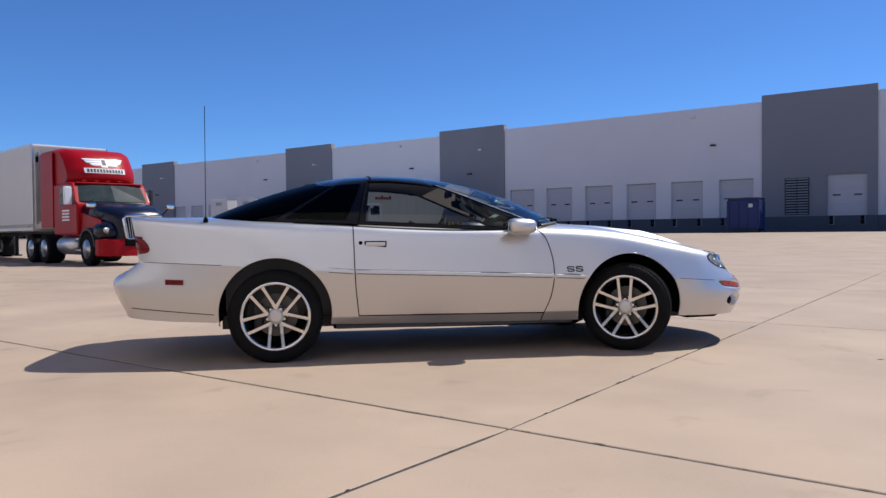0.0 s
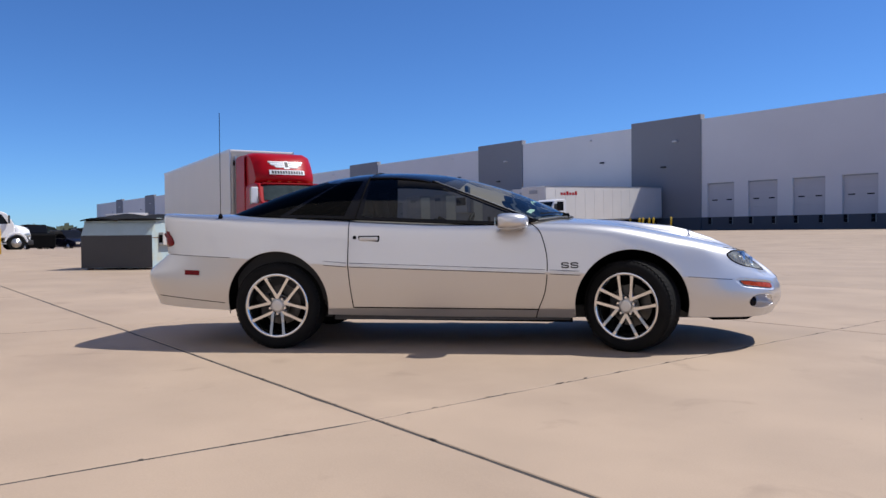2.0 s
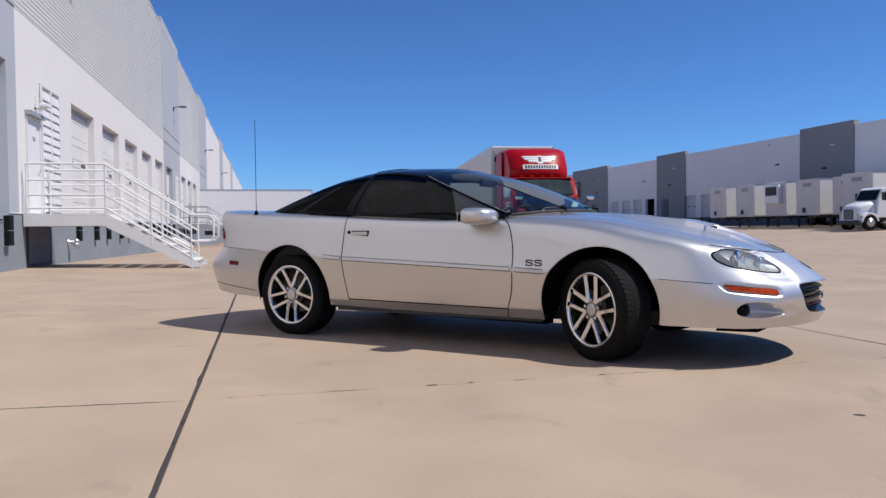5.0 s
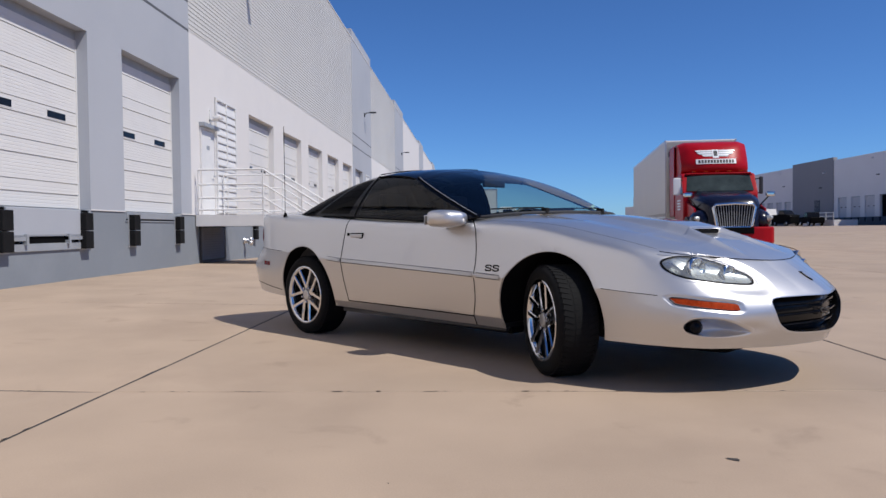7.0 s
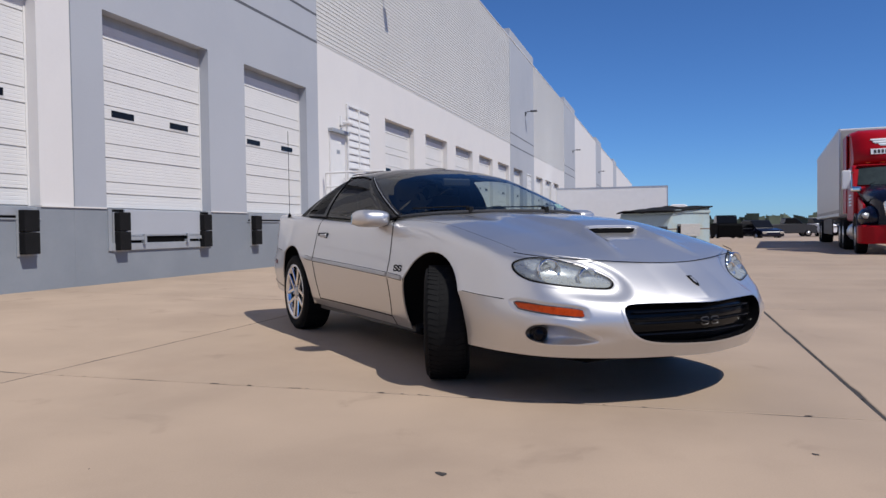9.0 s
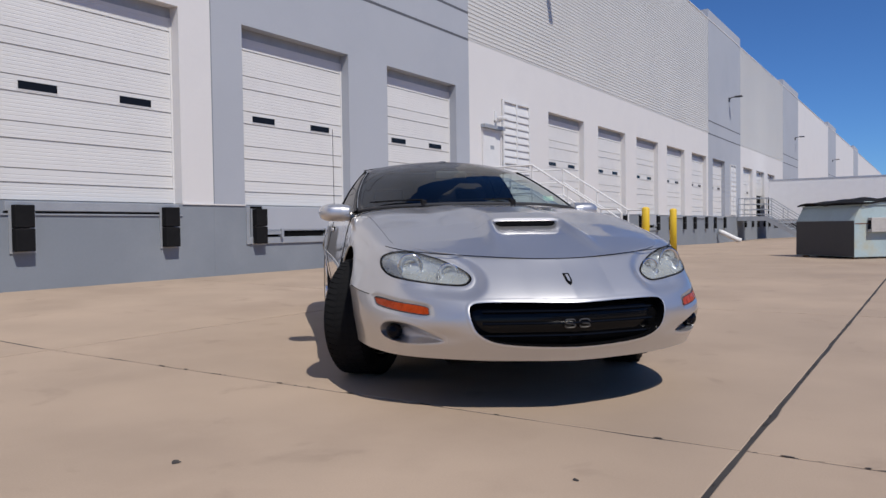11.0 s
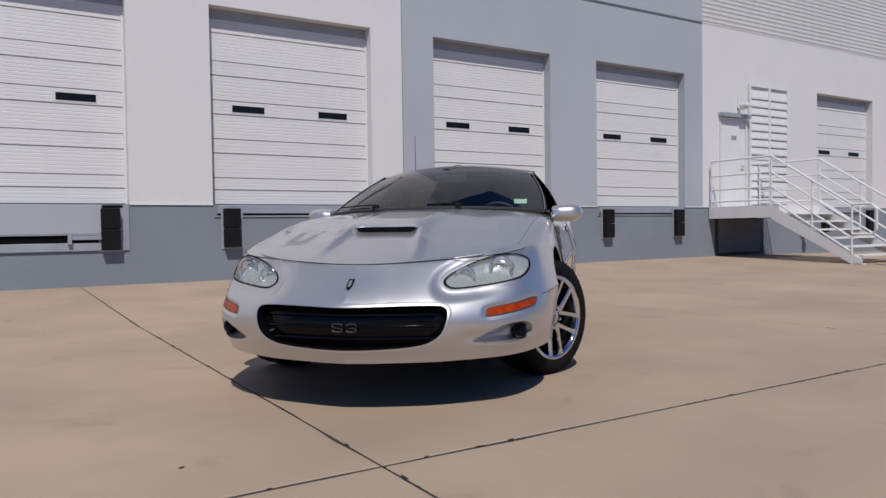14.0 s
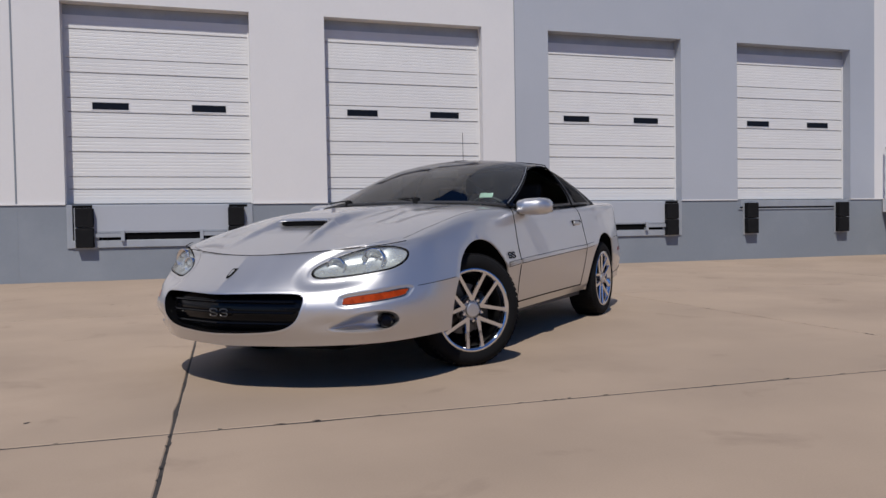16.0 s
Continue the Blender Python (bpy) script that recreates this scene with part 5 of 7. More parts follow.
def car_bits():
    # door mirrors
    for s in (-1, 1):
        bm = bmesh.new()
        prof = []
        rows, cols = 16, 24
        for r in range(rows + 1):
            a = r / rows
            w = 0.80 + 0.205 * a
            k = max(0.05, (1 - max(0, (a - 0.45) / 0.55) ** 3.2) ** 0.5 if a < 1 else 0.05) * (0.86 + 0.14 * min(1, a * 4))
            ring = []
            for q in range(cols):
                c, sn = math.cos(q * 2 * math.pi / cols), math.sin(q * 2 * math.pi / cols)
                du = math.copysign(abs(c) ** 0.5, c) * (0.125 if c > 0 else 0.095) * k
                dz = math.copysign(abs(sn) ** 0.5, sn) * (0.062 if sn > 0 else 0.058) * k * (1 - 0.25 * max(0, c))
                ring.append(bm.verts.new((1.765 - 0.03 * a + du, s * w, 0.934 + 0.004 * a + dz)))
            prof.append(ring)
        for A, B in zip(prof, prof[1:]):
            for q in range(cols):
                bm.faces.new((A[q], A[(q + 1) % cols], B[(q + 1) % cols], B[q]))
        bm.faces.new(prof[0])
        bm.faces.new(prof[-1])
        bmesh.ops.recalc_face_normals(bm, faces=bm.faces)
        mr = part("door_mirror", bm, SILVER, CAR, "silver rounded door mirror", True)
        part("mirror_stalk", boxes((1.72, 1.83, min(s * 0.76, s * 0.84), max(s * 0.76, s * 0.84), 0.895, 0.94), bevel=0.015), SILVER, mr)
        bm = boxes((1.640, 1.646, min(s * 0.83, s * 0.98), max(s * 0.83, s * 0.98), 0.897, 0.965), bevel=0.002)
        part("mirror_glass", bm, CHROME, mr)
    # wipers
    for u0, w0, u1, w1 in ((2.16, -0.36, 1.97, -0.68), (2.20, 0.22, 2.14, -0.30)):
        z0, z1 = 0.995, 0.992
        bm = bmesh.new()
        tube(bm, [(u0 + 0.03, w0, z0 - 0.012), (u0, w0, z0 + 0.012), ((u0 + u1) / 2, (w0 + w1) / 2, (z0 + z1) / 2 + 0.012), (u1, w1, z1 + 0.006)], 0.0045, 6)
        wp = part("wiper", bm, RUBBER, CAR, "black wiper arm")
        part("wiper_boss", boxes((u0 - 0.01, u0 + 0.04, w0 - 0.018, w0 + 0.018, z0 - 0.03, z0 + 0.010), bevel=0.006), RUBBER, wp)
    # whip aerial on the right rear wing
    zt = top_z(-0.47, 0.74)
    bm = bmesh.new()
    lathe(bm, [(0.018, -0.01), (0.016, 0.012), (0.006, 0.03), (0.0, 0.03)], 12, pose(-0.475, -0.75, zt))
    an = part("aerial", bm, BLACK, CAR, "thin black whip aerial", True)
    bm = bmesh.new()
    tube(bm, [(-0.475, -0.75, zt + 0.02), (-0.47, -0.755, zt + 0.80)], 0.0026, 6)
    part("whip", bm, BLACK, an)
    # exhaust tip
    bm = bmesh.new()
    tube(bm, [(-0.6, 0.45, 0.28), (-1.06, 0.45, 0.28)], 0.035, 14)
    part("exhaust_tip", bm, CHROME, CAR)
    # lift-out roof panel edges
    for s in (-1, 1):
        seam([(0.69, s * w, 1.362 - 0.17 * w * w) for w in np.linspace(0.05, 0.58, 12)], r=0.004)
    seam([(u, 0, np.interp(u, [0.3, 0.5, 0.7, 0.9, 1.05, 1.2, 1.3], [1.316, 1.348, 1.360, 1.358, 1.350, 1.335, 1.318]) + 0.001) for u in np.linspace(0.69, 1.2, 10)], r=0.004)


car_bits()


def wheel(u, w, steer, s, spin):
    """A wheel with its outer face towards s; parts under one hub piece."""
    M = pose(u, w, 0.326, 0, 0, steer) @ pose(0, 0, 0, 90 if s < 0 else -90, 0, 0)
    # profile along the axle, outer face at +z
    bm = bmesh.new()
    lathe(bm, [(0.232, 0.108), (0.244, 0.118), (0.275, 0.124), (0.304, 0.118), (0.318, 0.100), (0.3245, 0.072), (0.326, 0.0), (0.3245, -0.072), (0.318, -0.100), (0.304, -0.118), (0.275, -0.124), (0.232, -0.108)], 56, caps=False)
    bmesh.ops.transform(bm, matrix=M, verts=bm.verts)
    whl = part("wheel", bm, TYRE, CAR, "black low-profile tyre on a chrome ten-spoke rim", True)
    # tread blocks round the crown
    bm = bmesh.new()
    for k in range(60):
        a = k * 2 * math.pi / 60
        for z0, z1, tw in ((-0.100, -0.042, 0.04), (-0.034, -0.004, -0.02), (0.004, 0.034, 0.02), (0.042, 0.100, -0.04)):
            mm = Matrix.Rotation(a, 4, "Z") @ pose(0.3255, 0, (z0 + z1) / 2, tw * 400, 0, 0)
            h = (z1 - z0) / 2
            vs = [bm.verts.new(mm @ Vector((x, y, z))) for x in (-0.008 - (abs(z0 + z1) > 0.1) * 0.004, 0.0010) for y in (-0.0135, 0.0135) for z in (-h, h)]
            for q in ((0, 1, 3, 2), (4, 6, 7, 5), (0, 4, 5, 1), (2, 3, 7, 6), (1, 5, 7, 3), (0, 2, 6, 4)):
                bm.faces.new([vs[x] for x in q])
    bmesh.ops.transform(bm, matrix=M, verts=bm.verts)
    tr = part("tread", bm, TYRE, whl)
    tagged(tr, kind="stuff")
    bm = bmesh.new()
    lathe(bm, [(0.243, 0.112), (0.240, 0.121), (0.226, 0.118), (0.218, 0.106), (0.214, 0.075)], 56, caps=False)
    bmesh.ops.transform(bm, matrix=M, verts=bm.verts)
    rim = part("rim", bm, CHROME, whl, "polished chrome rim", True)
    # dark steel in place of chrome paints the shade inside the rim
    bm = bmesh.new()
    lathe(bm, [(0.214, 0.075), (0.212, 0.03), (0.205, -0.09), (0.214, -0.10), (0.214, -0.09)], 56, caps=False)
    bmesh.ops.transform(bm, matrix=M, verts=bm.verts)
    part("rim_barrel", bm, DISC, rim, "inner rim barrel with its shade painted as dark steel", True)
    bm = bmesh.new()
    for k in range(5):
        base = k * 72 + spin
        for d in (-1, 1):
            ax, ay = math.cos(radians(base)), math.sin(radians(base))
            p0 = Vector((ax * 0.044 - ay * d * 0.035, ay * 0.044 + ax * d * 0.035, 0))
            p1 = Vector((ax * 0.218 - ay * d * 0.050, ay * 0.218 + ax * d * 0.050, 0))
            dr = (p1 - p0).normalized()
            nn = Vector((-dr.y, dr.x, 0))
            ring = []
            for f, hw, zt, zb in ((0, 0.0165, 0.104, 0.055), (0.45, 0.0138, 0.108, 0.07), (0.85, 0.0138, 0.114, 0.082), (1.0, 0.0165, 0.116, 0.085)):
                c = p0.lerp(p1, f)
                ring.append([bm.verts.new(c + nn * x + Vector((0, 0, z))) for x, z in ((-hw, zb), (-hw, zt - 0.008), (-hw * 0.72, zt), (hw * 0.72, zt), (hw, zt - 0.008), (hw, zb))])
            for A, B in zip(ring, ring[1:]):
                for q in range(6):
                    bm.faces.new((A[q], A[(q + 1) % 6], B[(q + 1) % 6], B[q]))
    bmesh.ops.transform(bm, matrix=M, verts=bm.verts)
    bmesh.ops.recalc_face_normals(bm, faces=bm.faces)
    part("spokes", bm, CHROME, whl, "five pairs of chrome spokes")
    bm = bmesh.new()
    lathe(bm, [(0.0, 0.110), (0.036, 0.109), (0.042, 0.106), (0.043, 0.092), (0.070, 0.086), (0.078, 0.080), (0.078, 0.04)], 32)
    bmesh.ops.transform(bm, matrix=M, verts=bm.verts)
    part("hub_cap", bm, ALU, whl, "satin silver hub")
    for k in range(5):
        a = radians(k * 72 + spin)
        bm = bmesh.new()
        lathe(bm, [(0.0105, 0.085), (0.0105, 0.104), (0.008, 0.108), (0.0, 0.108)], 8)
        bmesh.ops.transform(bm, matrix=M @ pose(math.cos(a) * 0.062, math.sin(a) * 0.062, 0), verts=bm.verts)
        nut = part("wheel_nut", bm, CHROME, whl)
        bm = bmesh.new()
        lathe(bm, [(0.0, 0.0885), (0.0175, 0.0885), (0.0205, 0.0955), (0.0205, 0.08)], 16)
        bmesh.ops.transform(bm, matrix=M @ pose(math.cos(a) * 0.062, math.sin(a) * 0.062, 0), verts=bm.verts)
        part("nut_pocket", bm, DARK, nut, "dark nut pocket")
    bm = bmesh.new()
    lathe(bm, [(0.06, 0.0), (0.150, 0.0), (0.150, -0.02), (0.06, -0.02)], 40)
    bmesh.ops.transform(bm, matrix=M, verts=bm.verts)
    part("brake_disc", bm, DISC, whl)
    # black disc added behind the wheel to paint the spoke gaps dark
    bm = bmesh.new()
    lathe(bm, [(0.210, -0.06), (0.0, -0.065)], 32)
    bmesh.ops.transform(bm, matrix=M, verts=bm.verts)
    part("wheel_dark_back", bm, BLACK, whl)
    bm = boxes((-0.155, -0.09, -0.09, 0.09, -0.045, 0.03), bevel=0.01)
    bmesh.ops.transform(bm, matrix=M, verts=bm.verts)
    part("brake_caliper", bm, DARK, whl)


for s in (-1, 1):
    wheel(0.0, s * 0.748, 0, s, -90 if s < 0 else -70)
    wheel(2.615 if s < 0 else 2.65, -0.785 if s < 0 else 0.775, -30 if s < 0 else -32, s, 90 if s < 0 else 92)
# ---- the far warehouse across the yard ----
FAR_GRAY = [(48.0, 40.2), (25.0, 17.2), (-6.2, -14.0), (-37.35, -45.05), (-60.5, -68.2), (-91.1, -98.9), (-115.4, -130), (-153, -160), (-198, -206), (-228, -235)]
FAR_BASE, FAR_DOCK, FAR_TOP, FAR_GTOP = 0.74, 1.88, 10.75, 11.25
FAR_DOORS = [-6.85] + [-14.65 - 3.90 * k for k in range(6)] + [-46.0 - 3.85 * k for k in range(4)] + [-69.2 - 3.9 * k for k in range(6)] + [-99.8 - 3.9 * k for k in range(4)] + [-131 - 3.9 * k for k in range(6)] + [-161 - 3.9 * k for k in range(9)] + [16.4 - 3.9 * k for k in range(6)]


def far_wall():
    root = thing("wall_north", "long shaded gray and white warehouse wall across the yard", "warehouse wall", kind="structure")
    cuts = {60.0, -259.0}
    for a, b in FAR_GRAY:
        cuts |= {a, b}
    for d in FAR_DOORS:
        cuts |= {d, d - 2.62}
    cuts = sorted(cuts, reverse=True)
    white, gray, base = bmesh.new(), bmesh.new(), bmesh.new()
    for a, b in zip(cuts, cuts[1:]):
        mid = (a + b) / 2
        g = is_gray(mid, FAR_GRAY)
        door = any(d - 2.62 < mid < d for d in FAR_DOORS)
        y0 = FAR_Y - (0.12 if g else 0.0)
        box(gray if g else white, b, a, y0, FAR_Y + 0.5, 4.93 if door else FAR_DOCK, FAR_GTOP if g else FAR_TOP)
        box(base, b, a, y0 - 0.004, FAR_Y + 0.5, 0.0, FAR_DOCK)
    part("white_panels", white, OPP_WHITE, root, "dull white painted panels")
    part("gray_panels", gray, OPP_GRAY, root, "dark gray painted panels")
    part("dock_plinth", base, OPP_PLINTH, root, "charcoal dock base")
    part("parapet_cap", boxes((-259, 60, FAR_Y - 0.02, FAR_Y + 0.5, FAR_TOP, FAR_TOP + 0.04)), OPP_WHITE, root)
    part("roof_block", boxes((-259, 60, FAR_Y + 0.5, FAR_Y + 60, FAR_TOP - 1.2, FAR_TOP - 1.0)), OPP_WHITE, root)
    for d in FAR_DOORS:
        g = is_gray(d - 1.3, FAR_GRAY)
        y = FAR_Y - (0.12 if g else 0.0)
        if abs(d + 99.8) > 0.1:  # one bay stands open
            dock_door(d, FAR_DOCK, y, 0.25, 2.95, FAR_DOOR, width=2.62, fine=False, face=-1)
        # black backing stands in for the unlit inside, bare in the open bay
        part("door_shade_backing", boxes((d - 2.62, d, y + 0.36, FAR_Y + 0.49, FAR_DOCK, 4.93)), BLACK, root)
        for s in (0.3, 2.32):
            bumper(d - s, FAR_DOCK - 0.03, y - 0.004, face=-1)
    for a, b in FAR_GRAY:
        for x, z, mt in () if a > -20 else ((a - 2.6, 9.0, OPP_WHITE), (a - 3.9, 6.7, DARK)):
            r = thing("wall_light", "small wall light on the gray panel", "lamp", pose(x, FAR_Y - 0.13, z, 0, 0, 180))
            part("light_body", boxes((-0.2, 0.2, 0, 0.35, -0.06, 0.08), bevel=0.02), mt, r)
        # ventilation grille beside the gray panel's door
        if a < 20:
            r = thing("wall_louvre", "dark gray slatted wall louvre", "louvre", pose(a - 5.3, FAR_Y - 0.13, FAR_DOCK + 0.1, 0, 0, 180))
            part("frame", boxes((-0.85, -0.78, 0, 0.06, 0, 2.8), (0.78, 0.85, 0, 0.06, 0, 2.8), (-0.03, 0.03, 0, 0.06, 0, 2.8)), DARK, r)
            # black sheet paints the shade between the slats
            part("backing", boxes((-0.85, 0.85, 0.0, 0.012, 0, 2.8)), BLACK, r)
            for k in range(14):
                part("slat", boxes((-0.78, 0.78, 0.012, 0.055, 0.05 + k * 0.2, 0.165 + k * 0.2)), OPP_GRAY, r)
    for a, b in FAR_GRAY:
        for x, z, mt in ((b - 3.7, 7.7, DARK), (b - 5.3, 10.1, OPP_WHITE)):
            r = thing("wall_light", "small wall light on the dull white panel", "lamp", pose(x, FAR_Y, z, 0, 0, 180))
            part("light_body", boxes((-0.2, 0.2, 0, 0.3, -0.06, 0.08), bevel=0.02), mt, r)


far_wall()


def compactor():
    root = thing("waste_compactor", "dark blue steel waste container by the far dock", "container", pose(-13.85, 56.6, gz(-13, 56.6)))
    part("bin", boxes((-1.1, 1.1, -0.9, 0.9, 0.25, 2.25), (-1.02, 1.02, -0.86, 0.86, 2.25, 2.36), bevel=0.03), BLUE, root)
    for x in (-0.56, 0.56):
        part("lid", boxes((x - 0.54, x + 0.54, -0.95, 0.95, 2.36, 2.44), bevel=0.02), DARK, root)
    for x in (-1.12, 1.12):
        part("side_pocket", boxes((x - 0.05, x + 0.05, -0.6, 0.6, 1.35, 1.6), bevel=0.01), BLUE, root)
    for x in (-0.95, -0.32, 0.32, 0.95):
        part("rib", boxes((x - 0.05, x + 0.05, -0.98, -0.9, 0.3, 2.1)), BLUE, root)
    part("base", boxes((-1.0, 1.0, -0.8, 0.8, 0.0, 0.25)), DARK, root)
    part("label_plate", boxes((0.42, 0.68, -0.99, -0.905, 1.75, 2.0)), WHITE_STEEL, root, "white plate with plain bars")


compactor()


def far_ramp():
    zg = gz(-90, 56)
    root = thing("dock_ramp", "pale concrete dock ramp with a white pipe rail", "ramp", pose(-108.0, 56.5, zg))
    bm = bmesh.new()
    prism(bm, [(-7.5, -0.1), (-7.5, 0.12), (1.0, 0.75), (7.5, 0.75), (7.5, -0.1)], "y", -1.6, 1.6, bevel=0.02)
    part("ramp_slab", bm, OPP_WHITE, root)
    bm = bmesh.new()
    for z in (1.25, 1.75):
        tube(bm, [(0.6, -1.5, z), (7.2, -1.5, z)], 0.05, 6)
    for x in (0.6, 2.8, 5.0, 7.2):
        tube(bm, [(x, -1.5, 0.72), (x, -1.5, 1.76)], 0.05, 6)
    part("rail", bm, WHITE_STEEL, root, "white pipe rail")
    skip = thing("roll_off_container", "pale gray open steel container standing by the far dock", "container", pose(-119.0, 52.0, zg))
    bm = bmesh.new()
    prism(bm, [(-4.2, 0.3), (-4.2, 2.6), (3.4, 2.6), (4.4, 0.3)], "y", -1.25, 1.25, bevel=0.04)
    part("bin", bm, TRAILER, skip)
    for k in range(6):
        part("rib", boxes((-3.8 + k * 1.3, -3.66 + k * 1.3, -1.33, -1.25, 0.4, 2.5)), TRAILER, skip)
    part("skid", boxes((-4.0, 4.0, -0.7, -0.5, 0.0, 0.3), (-4.0, 4.0, 0.5, 0.7, 0.0, 0.3)), DARK, skip)
    return root


far_ramp()


# ---- road vehicles ----
def road_wheel(root, x, y, r, width, rim=ALU, name="wheel"):
    bm = bmesh.new()
    lathe(bm, [(r * 0.58, width / 2), (r * 0.93, width / 2), (r, width * 0.38), (r, -width * 0.38), (r * 0.93, -width / 2), (r * 0.58, -width / 2)], 28, pose(x, y, r, 90, 0, 0), caps=False)
    w = part(name, bm, TYRE, root, smooth=False)
    for s in (-1, 1):
        bm = bmesh.new()
        lathe(bm, [(r * 0.58, s * width * 0.5), (r * 0.55, s * width * 0.42), (r * 0.42, s * width * 0.30), (r * 0.25, s * width * 0.36), (r * 0.22, s * width * 0.52), (0.0, s * width * 0.53)], 20, pose(x, y, r, 90, 0, 0))
        part("rim", bm, rim, w, smooth=True)
    return w


def trailer_box(root, x0, x1, width, z0, z1, paint=TRAILER, y0=0.0, ribs=True):
    y1 = y0 + width
    part("box_body", boxes((x0, x1, y0, y1, z0, z1), bevel=0.03), paint, root, "plain white box body")
    for z in (z0 + 0.02, z1 - 0.09):
        part("rail", boxes((x0 - 0.01, x1 + 0.01, y0 - 0.012, y0 + 0.02, z, z + 0.10)), ALU, root)
        part("rail", boxes((x0 - 0.01, x1 + 0.01, y1 - 0.02, y1 + 0.012, z, z + 0.10)), ALU, root)
    for y in (y0 - 0.006, y1 - 0.03):
        part("corner_post", boxes((x1 - 0.06, x1 + 0.018, y, y + 0.036, z0, z1)), ALU, root)
    if ribs:
        n = int((x1 - x0) / 1.22)
        for k in range(1, n):
            x = x0 + (x1 - x0) * k / n
            for y in (y0 - 0.008, y1 - 0.010):
                part("panel_seam", boxes((x - 0.025, x + 0.025, y, y + 0.018, z0 + 0.12, z1 - 0.09)), paint, root)


def semi():
    root = thing("semi_truck", "red and navy semi tractor with a white box trailer", "truck", pose(-26.48, 13.20, gz(-26, 14), 0, 0, -7.0))
    W = 2.6
    trailer_box(root, -13.3, -0.12, W, 1.12, 4.15, ribs=False)
    for k in range(6):
        part("marker_lamp", boxes((-12.6 + k * 2.4, -12.5 + k * 2.4, -0.012, 0.0, 1.25, 1.28), bevel=0.004), DARK, root)
    part("scuff_band", boxes((-13.25, -0.08, -0.006, 0.0, 1.23, 1.36)), TRAILER_GRAY, root, "gray scuffed lower rail")
    part("front_wall", boxes((-0.118, -0.10, 0.06, W - 0.06, 1.2, 4.08)), TRAILER_GRAY, root)
    part("reefer_frame", boxes((-0.10, -0.07, 0.2, 0.26, 1.5, 3.9), (-0.10, -0.07, 2.34, 2.4, 1.5, 3.9)), ALU, root)
    for k in range(3):
        part("name_bar", boxes((-0.10, -0.092, 0.12 + k * 0.2, 0.26 + k * 0.2, 3.52, 3.72)), BLACK, root, "dark plain lettering bar")
    part("trailer_frame", boxes((-13.2, -0.3, 0.75, 0.9, 0.95, 1.11), (-13.2, -0.3, 1.7, 1.85, 0.95, 1.11)), DARK, root)
    for s in (0.3, 1.3):
        part("landing_leg", boxes((-3.2, -3.05, s, s + 0.12, 0.25, 0.97), (-3.3, -2.95, s - 0.06, s + 0.2, 0.2, 0.25)), DARK, root)
    part("side_guard", boxes((-9.0, -4.0, 0.05, 0.09, 0.45, 1.05)), DARK, root)
    for x in (-12.2, -10.95):
        for y in (0.3, W - 0.3):
            road_wheel(root, x, y, 0.51, 0.5)
    # tractor
    part("chassis", boxes((-0.9, 4.9, 0.85, 1.0, 0.6, 0.85), (-0.9, 4.9, 1.6, 1.75, 0.6, 0.85), bevel=0.01), DARK, root)
    for x in (-0.55, 0.75):
        for y in (0.32, W - 0.32):
            road_wheel(root, x, y, 0.51, 0.55)
    for y in (0.22, W - 0.22):
        road_wheel(root, 4.35, y, 0.51, 0.30)
    # cab shell
    bm = bmesh.new()
    prism(bm, [(1.55, 0.95), (1.55, 2.62), (2.75, 2.68), (3.12, 2.62), (3.48, 2.02), (3.55, 1.90), (3.55, 0.95)], "y", 0.10, W - 0.10, bevel=0.06)
    cab = part("cab", bm, RED, root, "red day cab")
    # tall roof fairing with a raked, rounded face
    prof = spline(np.array([(0.55, 3.84), (1.2, 3.87), (2.05, 3.82), (2.50, 3.62), (2.78, 3.25), (2.92, 2.95), (2.88, 2.74), (2.62, 2.62)]), np.linspace(0, 7, 36))
    across = np.sin(np.linspace(-math.pi / 2, math.pi / 2, 25))
    vs, fs, n, k = [], [], len(across), len(prof)
    for wq in across:
        for x, z in prof:
            half = (W / 2 - 0.10) * (1 - 0.033 * (x - 0.55))
            drop = 0.07 * max(0.0, abs(wq) - 0.8) / 0.2 * (z - 2.62)
            vs.append((x - 0.40 * abs(wq) ** 3 * max(0.0, min(1.0, x - 1.5)), W / 2 + half * wq, z - drop))
    fs += [(q * k + r, q * k + r + 1, (q + 1) * k + r + 1, (q + 1) * k + r) for q in range(n - 1) for r in range(k - 1)]
    for q in (0, n - 1):
        o = len(vs)
        vs += vs[q * k:q * k + k] + [(0.55, vs[q * k][1], 2.60)]
        fs.append(tuple(range(o, o + k + 1))[::1 if q else -1])
    fair = raw("roof_fairing", vs, fs, RED, root, "tall red roof fairing with a winged emblem and a name band", True)
    for y in (0.075, W - 0.12):
        part("side_extender", boxes((0.45, 1.58, y, y + 0.045, 1.2, 3.72), bevel=0.015), RED, root)
    # emblem and name band lie on the curved face of the fairing
    def face_x(y, z):
        x = float(np.interp(z, prof[30:8:-1, 1], prof[30:8:-1, 0]))
        side = abs(y - W / 2) / (W / 2 - 0.1)
        return x - 0.40 * side ** 3 * min(1, x - 1.5)

    def face_strip(name, half, z0, z1, material, parent, label="", lift=0.012, mid=0.0):
        ys = [W / 2 + mid + half * (q / 8 - 1) for q in range(17)]
        vs = [(face_x(y, z) + o, y, z) for o in (lift, -0.03) for z in (z0, z1) for y in ys]
        fs = []
        for q in range(16):
            fs += [(q, q + 1, 17 + q + 1, 17 + q), (17 + q, 18 + q, 52 + q, 51 + q), (q + 1, q, 34 + q, 35 + q)]
        fs += [(0, 17, 51, 34), (16, 50, 67, 33)]
        return raw(name, vs, fs, material, parent, label)

